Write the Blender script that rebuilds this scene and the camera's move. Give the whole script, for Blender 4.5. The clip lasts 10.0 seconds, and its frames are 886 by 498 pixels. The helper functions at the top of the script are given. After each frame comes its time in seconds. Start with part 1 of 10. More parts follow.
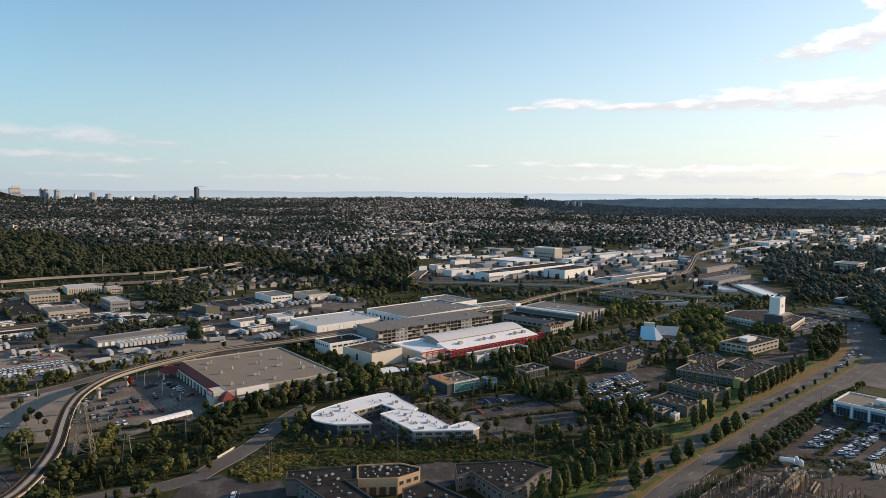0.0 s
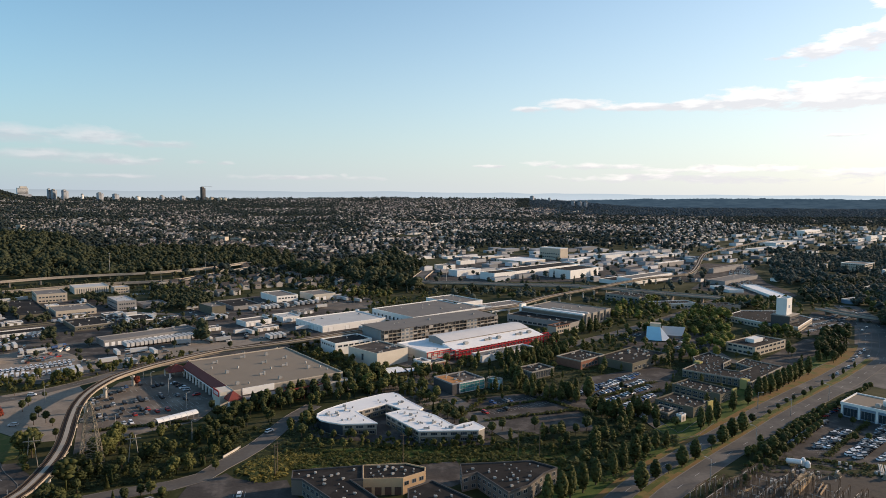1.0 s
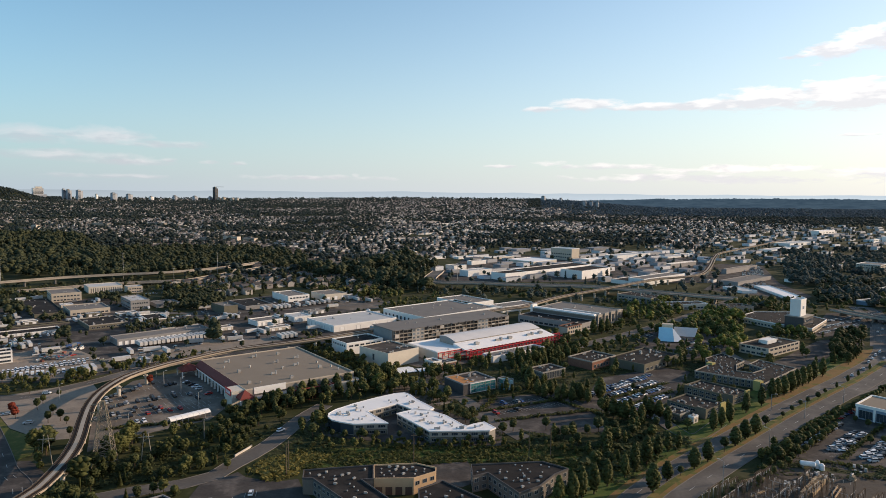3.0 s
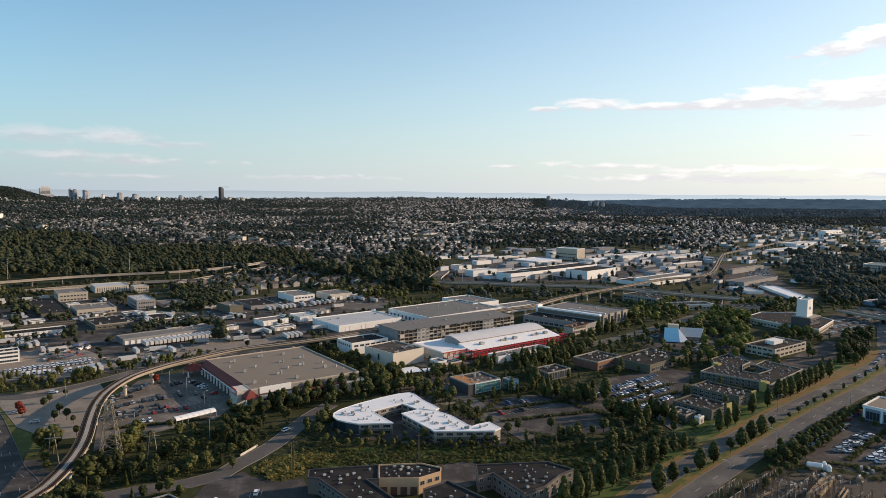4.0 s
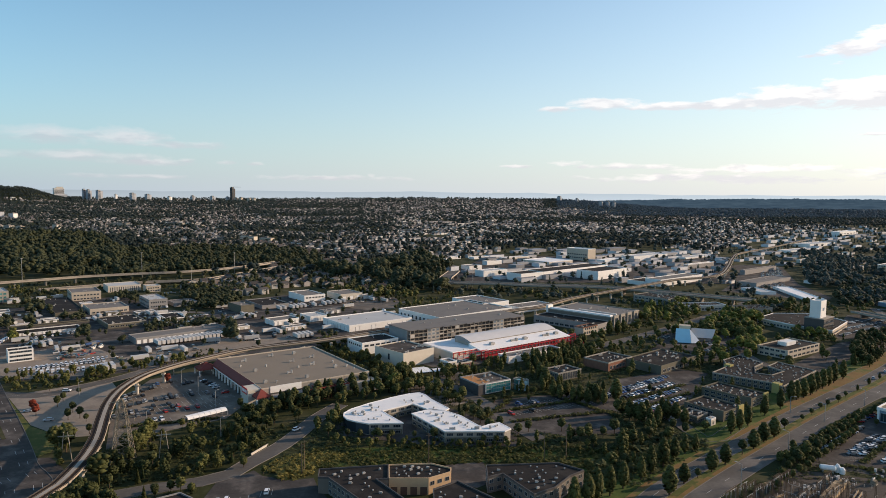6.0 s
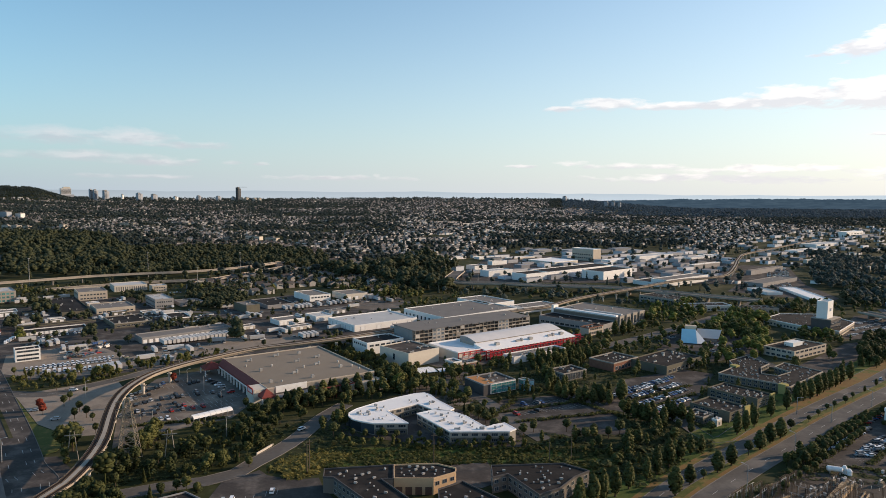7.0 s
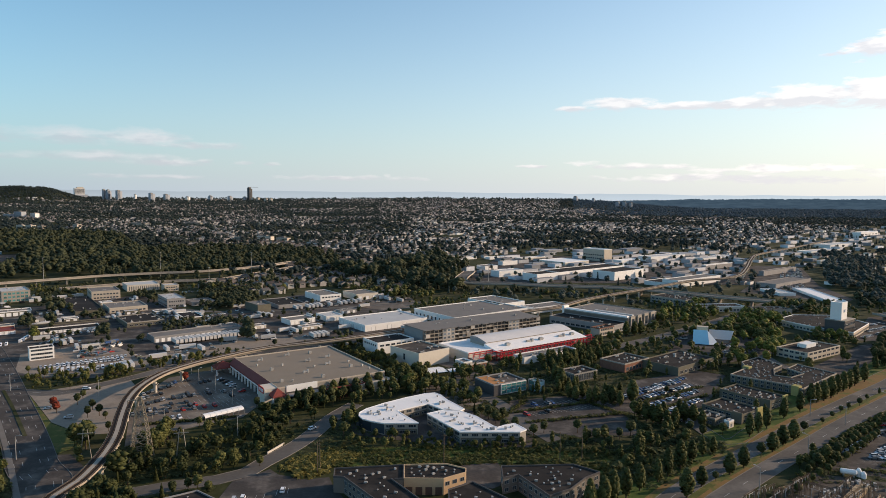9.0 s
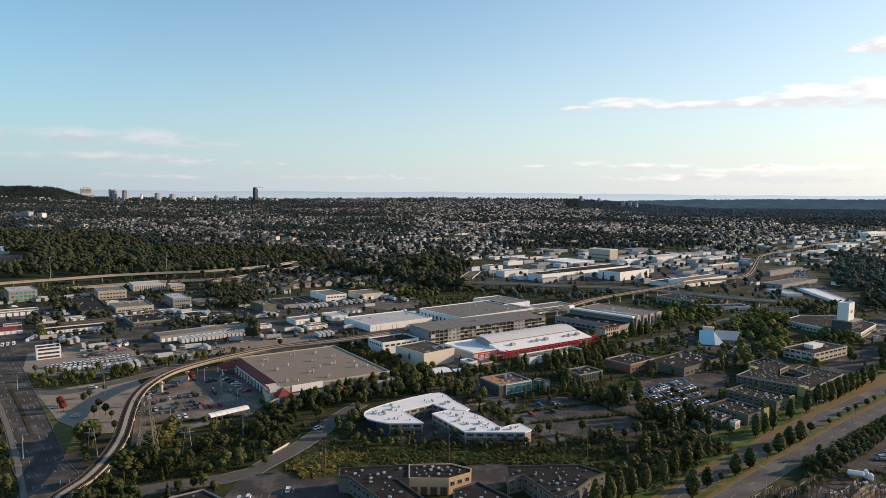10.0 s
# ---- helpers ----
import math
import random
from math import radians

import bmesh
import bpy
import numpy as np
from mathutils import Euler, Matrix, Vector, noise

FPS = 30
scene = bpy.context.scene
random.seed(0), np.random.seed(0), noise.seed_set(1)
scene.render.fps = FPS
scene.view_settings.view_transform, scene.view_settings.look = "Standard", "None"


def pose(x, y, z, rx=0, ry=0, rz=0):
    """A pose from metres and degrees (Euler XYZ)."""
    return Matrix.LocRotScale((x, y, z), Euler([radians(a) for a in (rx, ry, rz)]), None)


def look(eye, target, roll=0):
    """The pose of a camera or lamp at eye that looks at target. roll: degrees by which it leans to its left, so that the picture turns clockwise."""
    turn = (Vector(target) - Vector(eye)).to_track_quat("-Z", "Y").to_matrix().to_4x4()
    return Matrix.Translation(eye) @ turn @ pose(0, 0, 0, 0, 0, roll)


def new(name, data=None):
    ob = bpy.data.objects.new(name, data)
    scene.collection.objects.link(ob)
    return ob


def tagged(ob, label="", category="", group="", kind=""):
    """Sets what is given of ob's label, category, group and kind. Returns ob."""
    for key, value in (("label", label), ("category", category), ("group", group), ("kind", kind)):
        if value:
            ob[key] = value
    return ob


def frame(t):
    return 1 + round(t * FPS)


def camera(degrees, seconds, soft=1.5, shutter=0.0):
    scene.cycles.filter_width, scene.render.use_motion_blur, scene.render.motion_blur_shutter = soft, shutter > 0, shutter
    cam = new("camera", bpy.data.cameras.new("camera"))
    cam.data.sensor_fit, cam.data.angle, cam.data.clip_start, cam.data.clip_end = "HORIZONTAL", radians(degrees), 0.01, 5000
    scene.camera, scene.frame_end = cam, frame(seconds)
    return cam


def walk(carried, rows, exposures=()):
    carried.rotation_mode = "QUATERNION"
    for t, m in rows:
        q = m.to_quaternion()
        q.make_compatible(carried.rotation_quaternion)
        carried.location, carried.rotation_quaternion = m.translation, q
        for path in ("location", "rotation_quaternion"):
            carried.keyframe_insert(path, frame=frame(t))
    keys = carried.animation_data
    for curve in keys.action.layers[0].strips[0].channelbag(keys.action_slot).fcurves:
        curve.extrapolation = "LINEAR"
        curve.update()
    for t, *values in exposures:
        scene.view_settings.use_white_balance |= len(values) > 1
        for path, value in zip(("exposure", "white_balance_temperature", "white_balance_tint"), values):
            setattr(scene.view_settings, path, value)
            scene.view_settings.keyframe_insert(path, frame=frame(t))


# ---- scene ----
from collections import defaultdict

# ---- camera and its slow turn to the left ----
cam = camera(66.75, 10.0, soft=0.85)
TURN = ((0, 0.0), (1.25, 0.597), (2.5, 1.186), (3.75, 1.742), (5, 2.291), (6, 2.738), (7, 3.183),
        (8.5, 3.853), (10, 4.525))
walk(cam, [(t, pose(0.015 * t, 0.055 * t, 120 + 0.005 * t, 90 - 4.65, -0.45, a)) for t, a in TURN],
     exposures=((0, 0.24), (10, 0.24)))

# ---- daylight: evening sun from the right, hazy blue sky with broken low cloud ----
SUN_BEARING, SUN_HEIGHT = radians(70), radians(16)
SUN_WAY = Vector((math.sin(SUN_BEARING) * math.cos(SUN_HEIGHT), math.cos(SUN_BEARING) * math.cos(SUN_HEIGHT),
                  math.sin(SUN_HEIGHT)))
sun = new("sun", bpy.data.lights.new("sun", "SUN"))
sun.data.energy, sun.data.angle, sun.data.color = 5.1, radians(0.6), (1.0, 0.748, 0.535)
sun.matrix_world = look((0, 0, 0), -SUN_WAY)


class Nodes:
    """Short hand for building a node tree."""

    def __init__(self, tree):
        self.tree = tree
        tree.nodes.clear()

    def add(self, kind, inputs=None, **settings):
        n = self.tree.nodes.new(kind)
        if "operation" in settings:
            n.operation, n.use_clamp = settings["operation"], settings.get("use_clamp", False)
        if "blend_type" in settings:
            n.data_type, n.blend_type = "RGBA", settings["blend_type"]
        for k, v in (inputs or {}).items():
            if isinstance(v, bpy.types.NodeSocket):
                self.tree.links.new(v, n.inputs[k])
            else:
                n.inputs[k].default_value = v
        return n

    def math(self, op, a, b=0.0, c=0.0, clamp=False):
        return self.add("ShaderNodeMath", {0: a, 1: b, 2: c}, operation=op, use_clamp=clamp).outputs[0]

    def mix(self, fac, a, b, blend="MIX"):
        m = self.add("ShaderNodeMix", {0: fac, 6: a, 7: b}, blend_type=blend)
        return m.outputs[2]

    def ramp(self, fac, *stops):
        n = self.add("ShaderNodeValToRGB", {0: fac})
        els = n.color_ramp.elements
        els[0].position, els[0].color = stops[0][0], (*stops[0][1], 1)
        els[1].position, els[1].color = stops[-1][0], (*stops[-1][1], 1)
        for p, c in stops[1:-1]:
            e = els.new(p)
            e.color = (*c, 1)
        return n.outputs[0]


world = bpy.data.worlds.new("sky")
scene.world = world
world.use_nodes = True
W = Nodes(world.node_tree)
sky = W.add("ShaderNodeTexSky")
sky.sky_type, sky.sun_disc, sky.sun_elevation, sky.sun_rotation = "NISHITA", False, SUN_HEIGHT, SUN_BEARING
sky.altitude, sky.air_density, sky.dust_density, sky.ozone_density = 100.0, 1.0, 0.6, 1.0
sky_way = W.add("ShaderNodeTexCoord").outputs["Generated"]
part_xyz = W.add("ShaderNodeSeparateXYZ", {0: sky_way})
bearing = W.math("ARCTAN2", part_xyz.outputs[0], part_xyz.outputs[1])
height = W.math("ARCSINE", part_xyz.outputs[2])
flat_way = W.add("ShaderNodeCombineXYZ", {0: W.math("MULTIPLY", bearing, 11.0), 1: W.math("MULTIPLY", height, 38.0)})
billow = W.add("ShaderNodeTexNoise", {"Vector": flat_way.outputs[0], "Scale": 2.1, "Detail": 9.0, "Roughness": 0.64,
                                      "Distortion": 0.25}).outputs[0]
# cloud banks: bearing, height (degrees), half width, half height, density
BANKS = ((6.8, 7.05, 2.6, 0.34, 1.0), (10.3, 7.4, 3.6, 0.6, 1.12), (15.5, 7.15, 5.0, 0.42, 1.08), (20.5, 7.15, 4.0, 0.6, 1.12), (24.3, 7.35, 4.2, 1.0, 1.25),
         (29.5, 7.4, 4.5, 1.35, 1.3), (35.0, 7.4, 5.0, 1.5, 1.2), (26.0, 10.3, 1.5, 0.30, 0.95), (28.2, 10.6, 2.4, 0.65, 1.2), (30.6, 11.1, 2.6, 0.95, 1.2),
         (34.0, 11.8, 4.0, 1.3, 1.2), (33.0, 13.5, 2.2, 0.7, 1.15), (27.0, 9.6, 0.9, 0.2, 0.8), (30.6, 4.5, 2.0, 0.16, 0.8), (44, 9.0, 8.0, 3.0, 1.0),
         (3.5, 2.4, 3.0, 0.20, 0.82), (7.2, 2.62, 2.2, 0.34, 0.95), (13.0, 2.4, 7.0, 0.36, 0.92), (22.0, 2.1, 8.0, 0.45, 0.95), (31.0, 1.8, 7.0, 0.5, 0.95),
         (18.0, 1.4, 14.0, 0.55, 0.84), (-33.0, 4.1, 4.2, 0.85, 1.15), (-38.0, 4.0, 4.0, 0.8, 1.1), (-37.0, 2.5, 5.0, 0.35, 0.9), (-28.0, 4.2, 4.2, 0.85, 1.2), (-24.0, 3.7, 4.4, 0.45, 1.0), (-31.0, 2.7, 7.0, 0.55, 1.08),
         (-26.5, 2.3, 5.0, 0.42, 1.0), (-23.4, 2.5, 1.0, 0.32, 0.95), (-20.5, 2.4, 1.4, 0.26, 0.90), (-18.2, 2.36, 1.0, 0.28, 0.92), (-28.0, 1.2, 8.0, 0.3, 0.84),
         (-8.8, 1.5, 0.6, 0.35, 0.85), (-12.0, 1.3, 9.0, 0.36, 0.84), (75, 7.0, 25, 3.0, 0.9), (-75, 6.0, 25, 2.5, 0.7), (150, 8, 40, 3.5, 0.8))
banks, top_sum, all_sum = None, None, None
for b, h, wb, wh, dens in BANKS:
    u = W.math("DIVIDE", W.math("SUBTRACT", bearing, radians(b)), radians(wb))
    v = W.math("DIVIDE", W.math("SUBTRACT", height, radians(h)), radians(wh))
    r2 = W.math("ADD", W.math("MULTIPLY", u, u), W.math("MULTIPLY", v, v))
    lobe = W.math("MULTIPLY", W.math("EXPONENT", W.math("MULTIPLY", r2, -1.0)), dens)
    banks = lobe if banks is None else W.math("MAXIMUM", banks, lobe)
    top_sum = W.math("MULTIPLY", lobe, v) if top_sum is None else W.math("ADD", top_sum, W.math("MULTIPLY", lobe, v))
    all_sum = lobe if all_sum is None else W.math("ADD", all_sum, lobe)
topness = W.math("DIVIDE", top_sum, W.math("ADD", all_sum, 0.02))
# the haze is brighter and warmer towards the sun
sunward = W.add("ShaderNodeMapRange", {0: bearing, 1: radians(-45), 2: radians(50)}).outputs[0]
cover = W.math("ADD", W.math("MULTIPLY", banks, 0.80), W.math("MULTIPLY", W.math("SUBTRACT", billow, 0.5), W.math("ADD", 0.95, W.math("MULTIPLY", sunward, 0.75))))
cover = W.math("MULTIPLY", W.math("SUBTRACT", cover, 0.40), W.math("ADD", 1.45, W.math("MULTIPLY", sunward, 3.0)), clamp=True)
cover = W.math("MULTIPLY", cover, W.math("ADD", 0.46, W.math("MULTIPLY", sunward, 0.48), clamp=True))
cloud_tone = W.mix(sunward, (0.66, 0.63, 0.69, 1), (1.10, 1.06, 1.04, 1))
# cloud tops are sunlit, their bases greyer
under = W.add("ShaderNodeTexNoise", {"Vector": flat_way.outputs[0], "Scale": 2.6, "Detail": 5.0}).outputs[0]
lit = W.math("ADD", W.math("MULTIPLY", topness, 0.28), under)
shade = W.ramp(lit, (0.40, (5.3, 5.35, 5.55)), (0.60, (7.3, 7.15, 6.95)))
WORLD_STRENGTH = 0.137
up = W.math("ABSOLUTE", part_xyz.outputs[2])
tinted = W.mix(1.0, sky.outputs[0], W.mix(sunward, (0.655, 1.085, 1.25, 1), (1.04, 1.08, 1.12, 1)), "MULTIPLY")
haze = W.math("POWER", W.math("SUBTRACT", 1.0, up, clamp=True), W.math("SUBTRACT", 6.2, W.math("MULTIPLY", sunward, 2.6)))
haze_colour = W.mix(sunward, (2.75, 3.3, 4.0, 1), (6.0, 5.9, 5.75, 1))
with_haze = W.mix(W.math("MULTIPLY", haze, 0.92), tinted, haze_colour)
clouded = W.mix(cover, with_haze, W.mix(1.0, shade, cloud_tone, "MULTIPLY"))
back = W.add("ShaderNodeBackground", {0: clouded, 1: WORLD_STRENGTH})
W.add("ShaderNodeOutputWorld", {0: back.outputs[0]})


# ---- materials ----
def material(name, colour, rough=0.85, spread=0.25, size=4.0, fine=0.6, bump=0.0, metal=0.0, per_object=0.0,
             per_island=0.0, hue=0.0, spec=0.08, second=None, second_at=(0.5, 0.65)):
    """A weathered surface: broad stains, fine grain, and a difference from piece to piece."""
    m = bpy.data.materials.new(name)
    m.use_nodes = True
    n = Nodes(m.node_tree)
    where = n.add("ShaderNodeNewGeometry")
    pos = where.outputs["Position"]
    broad = n.add("ShaderNodeTexNoise", {"Vector": pos, "Scale": 1.0 / size, "Detail": 5.0, "Roughness": 0.6}).outputs[0]
    grain = n.add("ShaderNodeTexNoise", {"Vector": pos, "Scale": 1.0 / fine, "Detail": 3.0}).outputs[0]
    base = (*colour, 1)
    if second:
        k = n.add("ShaderNodeMapRange", {0: broad, 1: second_at[0], 2: second_at[1]}).outputs[0]
        base = n.mix(k, base, (*second, 1))
    value = n.math("ADD", n.math("MULTIPLY", n.math("SUBTRACT", broad, 0.5), spread * 2.4),
                   n.math("MULTIPLY", n.math("SUBTRACT", grain, 0.5), spread * 1.2))
    if per_object:
        value = n.math("ADD", value, n.math("MULTIPLY", n.math("SUBTRACT", n.add("ShaderNodeObjectInfo").outputs["Random"], 0.5), per_object))
    if per_island:
        value = n.math("ADD", value, n.math("MULTIPLY", n.math("SUBTRACT", where.outputs["Random Per Island"], 0.5), per_island))
    value = n.math("ADD", value, 1.0)
    hsv = n.add("ShaderNodeHueSaturation", {"Value": value, "Color": base})
    if hue:
        src = where.outputs["Random Per Island"] if per_island else n.add("ShaderNodeObjectInfo").outputs["Random"]
        n.tree.links.new(n.math("ADD", 0.5 - hue / 2, n.math("MULTIPLY", src, hue)), hsv.inputs["Hue"])
    shader = n.add("ShaderNodeBsdfPrincipled", {"Base Color": hsv.outputs[0], "Roughness": rough, "Metallic": metal,
                                                "Specular IOR Level": spec})
    if bump:
        bp = n.add("ShaderNodeBump", {"Strength": bump, "Distance": 0.1, "Height": grain})
        n.tree.links.new(bp.outputs[0], shader.inputs["Normal"])
    n.add("ShaderNodeOutputMaterial", {0: shader.outputs[0]})
    return m


def leaf_material(name, low, high, per_object=True, through_leaf=0.32):
    """Foliage, lighter and darker from clump to clump and from tree to tree."""
    m = bpy.data.materials.new(name)
    m.use_nodes = True
    n = Nodes(m.node_tree)
    where = n.add("ShaderNodeNewGeometry")
    isle = where.outputs["Random Per Island"]
    broad = n.add("ShaderNodeTexNoise", {"Vector": where.outputs["Position"], "Scale": 0.06, "Detail": 3.0}).outputs[0]
    tone = n.math("ADD", n.math("MULTIPLY", isle, 0.55), n.math("MULTIPLY", broad, 0.5))
    if per_object:
        tone = n.math("ADD", n.math("MULTIPLY", tone, 0.65), n.math("MULTIPLY", n.add("ShaderNodeObjectInfo").outputs["Random"], 0.45))
    col = n.mix(n.math("SUBTRACT", tone, 0.05, clamp=True), (*low, 1), (*high, 1))
    d = n.add("ShaderNodeBsdfPrincipled", {"Base Color": col, "Roughness": 0.75, "Specular IOR Level": 0.15})
    tr = n.add("ShaderNodeBsdfTranslucent", {0: col})
    mx = n.add("ShaderNodeMixShader", {0: through_leaf, 1: d.outputs[0], 2: tr.outputs[0]})
    n.add("ShaderNodeOutputMaterial", {0: mx.outputs[0]})
    return m


def glass_material(name, tint, rough=0.08):
    """Window glass seen from outside: dark, reflecting the sky."""
    m = bpy.data.materials.new(name)
    m.use_nodes = True
    n = Nodes(m.node_tree)
    rnd = n.add("ShaderNodeObjectInfo").outputs["Random"]
    hsv = n.add("ShaderNodeHueSaturation", {"Value": n.math("ADD", 0.6, n.math("MULTIPLY", rnd, 0.8)), "Color": (*tint, 1)})
    s = n.add("ShaderNodeBsdfPrincipled", {"Base Color": hsv.outputs[0], "Roughness": rough, "Specular IOR Level": 0.6})
    n.add("ShaderNodeOutputMaterial", {0: s.outputs[0]})
    return m


ASPHALT = material("asphalt", (0.068, 0.060, 0.054), 0.9, 0.45, 11.0, 1.2, second=(0.115, 0.100, 0.087))
ROAD = material("road_asphalt", (0.115, 0.104, 0.092), 0.85, 0.35, 22.0, 1.5, second=(0.150, 0.134, 0.117))
LOT = material("yard_paving", (0.145, 0.122, 0.100), 0.9, 0.4, 18.0, 1.6, second=(0.21, 0.178, 0.143))
YARD = material("pale_yard_concrete", (0.265, 0.22, 0.175), 0.9, 0.35, 16.0, 1.4, second=(0.18, 0.150, 0.12))
CONCRETE = material("concrete", (0.33, 0.29, 0.24), 0.85, 0.18, 5.0, 0.8)
CONCRETE_PALE = material("pale_column_concrete", (0.46, 0.42, 0.36), 0.85, 0.12, 4.0, 0.6)
CONCRETE_DARK = material("weathered_concrete", (0.20, 0.185, 0.165), 0.9, 0.25, 5.0, 0.8)
PAVING = material("pavement_concrete", (0.17, 0.155, 0.138), 0.9, 0.2, 8.0, 1.0)
PAINT = material("road_paint", (0.44, 0.43, 0.40), 0.7, 0.2, 3.0, 0.4)
SOIL = material("rough_ground", (0.040, 0.044, 0.017), 1.0, 0.5, 30.0, 2.0, second=(0.065, 0.060, 0.032))
GRASS = material("mown_grass", (0.070, 0.098, 0.026), 1.0, 0.4, 12.0, 0.8, second=(0.125, 0.118, 0.038), second_at=(0.5, 0.66))
DRY_GRASS = material("dry_grass", (0.20, 0.125, 0.052), 1.0, 0.35, 9.0, 0.7, second=(0.10, 0.105, 0.035), second_at=(0.5, 0.62))
MEDIAN_GRASS = material("median_grass", (0.092, 0.102, 0.032), 1.0, 0.35, 7.0, 0.7, second=(0.17, 0.125, 0.048), second_at=(0.5, 0.66))
BRIGHT_GRASS = material("sports_turf", (0.10, 0.16, 0.03), 1.0, 0.2, 20.0, 1.5)
ROOF_GREY = material("gravel_roof", (0.19, 0.176, 0.160), 0.95, 0.14, 16.0, 0.8, second=(0.155, 0.146, 0.136))
ROOF_TAN = material("tan_roof_membrane", (0.235, 0.195, 0.150), 0.9, 0.10, 22.0, 1.0)
ROOF_DARK = material("dark_roof_membrane", (0.027, 0.024, 0.022), 0.9, 0.3, 9.0, 0.8, second=(0.042, 0.037, 0.033))
ROOF_WHITE = material("white_roof_membrane", (0.79, 0.765, 0.735), 0.6, 0.06, 8.0, 0.8)
ROOF_OFFWHITE = material("weathered_white_metal_roof", (0.60, 0.575, 0.55), 0.6, 0.10, 9.0, 0.8)
ROOF_PALE = material("pale_metal_roof", (0.46, 0.45, 0.43), 0.6, 0.12, 14.0, 0.7)
WALL_WHITE = material("white_wall_panel", (0.74, 0.72, 0.68), 0.7, 0.08, 6.0, 0.5)
WALL_CREAM = material("cream_wall", (0.55, 0.50, 0.42), 0.8, 0.10, 5.0, 0.5)
WALL_BEIGE = material("beige_concrete_wall", (0.46, 0.40, 0.32), 0.85, 0.12, 6.0, 0.6)
WALL_ORANGE = material("ochre_stucco", (0.52, 0.36, 0.215), 0.85, 0.10, 4.0, 0.5)
WALL_GREY = material("grey_cladding", (0.27, 0.26, 0.25), 0.75, 0.14, 6.0, 0.6)
WALL_DARK = material("dark_cladding", (0.085, 0.08, 0.078), 0.7, 0.2, 4.0, 0.5)
WALL_BRICK = material("red_brown_brick", (0.21, 0.105, 0.072), 0.9, 0.25, 2.0, 0.3)
WALL_STONE = material("grey_beige_render", (0.30, 0.275, 0.235), 0.85, 0.12, 5.0, 0.6)
WALL_TAUPE = material("taupe_wall_panel", (0.150, 0.136, 0.118), 0.85, 0.14, 4.0, 0.5)
ROOF_BROWN = material("brown_gravel_roof", (0.072, 0.062, 0.054), 0.95, 0.2, 9.0, 0.8, second=(0.12, 0.10, 0.085), second_at=(0.56, 0.62))
DOOR_BROWN = material("dull_brown_roller_door", (0.125, 0.078, 0.058), 0.7, 0.15, 2.0, 0.4)
WALL_OLIVE = material("olive_grey_wall", (0.135, 0.125, 0.095), 0.85, 0.15, 4.0, 0.5)
YELLOW_PANEL = material("dull_yellow_panel", (0.36, 0.31, 0.12), 0.8, 0.12, 4.0, 0.5)
TOWER_GREY = material("cool_grey_tower_concrete", (0.34, 0.36, 0.385), 0.8, 0.08, 9.0, 1.0)
WALL_BLUE = material("blue_grey_panel", (0.20, 0.26, 0.33), 0.6, 0.12, 5.0, 0.5)
RED_PAINT = material("red_painted_steel", (0.42, 0.038, 0.042), 0.5, 0.15, 2.0, 0.3)
RED_ROOF = material("dull_red_metal_roof", (0.20, 0.055, 0.045), 0.6, 0.15, 3.0, 0.4)
RED_SIGN = material("red_sign", (0.55, 0.06, 0.05), 0.5, 0.06, 2.0, 0.3)
TEAL_ROOF = material("pale_teal_metal_roof", (0.38, 0.62, 0.70), 0.4, 0.08, 4.0, 0.5, spec=0.5)
WOOD_DECK = material("orange_cedar_deck", (0.42, 0.20, 0.08), 0.8, 0.25, 1.5, 0.3)
STEEL = material("galvanised_steel", (0.34, 0.34, 0.33), 0.5, 0.15, 2.0, 0.3, metal=0.4)
LATTICE = material("weathered_lattice_steel", (0.24, 0.205, 0.15), 0.7, 0.2, 2.0, 0.3)
DARK_STEEL = material("rusty_steel", (0.10, 0.075, 0.055), 0.8, 0.3, 2.0, 0.3)
TIMBER = material("weathered_timber", (0.16, 0.12, 0.085), 0.9, 0.25, 1.0, 0.2)
UNIT_GREY = material("roof_plant_metal", (0.34, 0.33, 0.31), 0.6, 0.12, 1.2, 0.3, per_object=0.3)
EDGE = material("stained_concrete", (0.30, 0.255, 0.20), 0.9, 0.25, 4.0, 0.5)
TRACK = material("track_bed", (0.028, 0.022, 0.019), 0.9, 0.2, 4.0, 0.5)
DECK_TOP = material("guideway_deck", (0.32, 0.275, 0.22), 0.85, 0.18, 6.0, 0.7)
BARK = material("bark", (0.09, 0.065, 0.045), 1.0, 0.3, 1.0, 0.2)
LEAF = leaf_material("broad_leaves", (0.027, 0.038, 0.017), (0.112, 0.122, 0.046))
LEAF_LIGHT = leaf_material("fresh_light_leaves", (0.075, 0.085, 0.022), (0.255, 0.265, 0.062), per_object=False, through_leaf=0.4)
LEAF_COLUMN = leaf_material("hornbeam_leaves", (0.037, 0.047, 0.017), (0.152, 0.154, 0.050))
LEAF_DRY = leaf_material("yellowing_brush_leaves", (0.13, 0.115, 0.03), (0.34, 0.275, 0.075))
LEAF_DARK = leaf_material("conifer_needles", (0.014, 0.025, 0.012), (0.055, 0.075, 0.028))
LEAF_BUSH = leaf_material("bush_leaves", (0.034, 0.042, 0.013), (0.205, 0.195, 0.056))
LEAF_RED = leaf_material("copper_leaves", (0.12, 0.02, 0.015), (0.30, 0.07, 0.04))
LEAF_FAR = leaf_material("far_leaves", (0.028, 0.038, 0.024), (0.088, 0.096, 0.045), per_object=False)
LEAF_GROVE = leaf_material("grove_leaves", (0.037, 0.045, 0.017), (0.178, 0.178, 0.055), per_object=False)
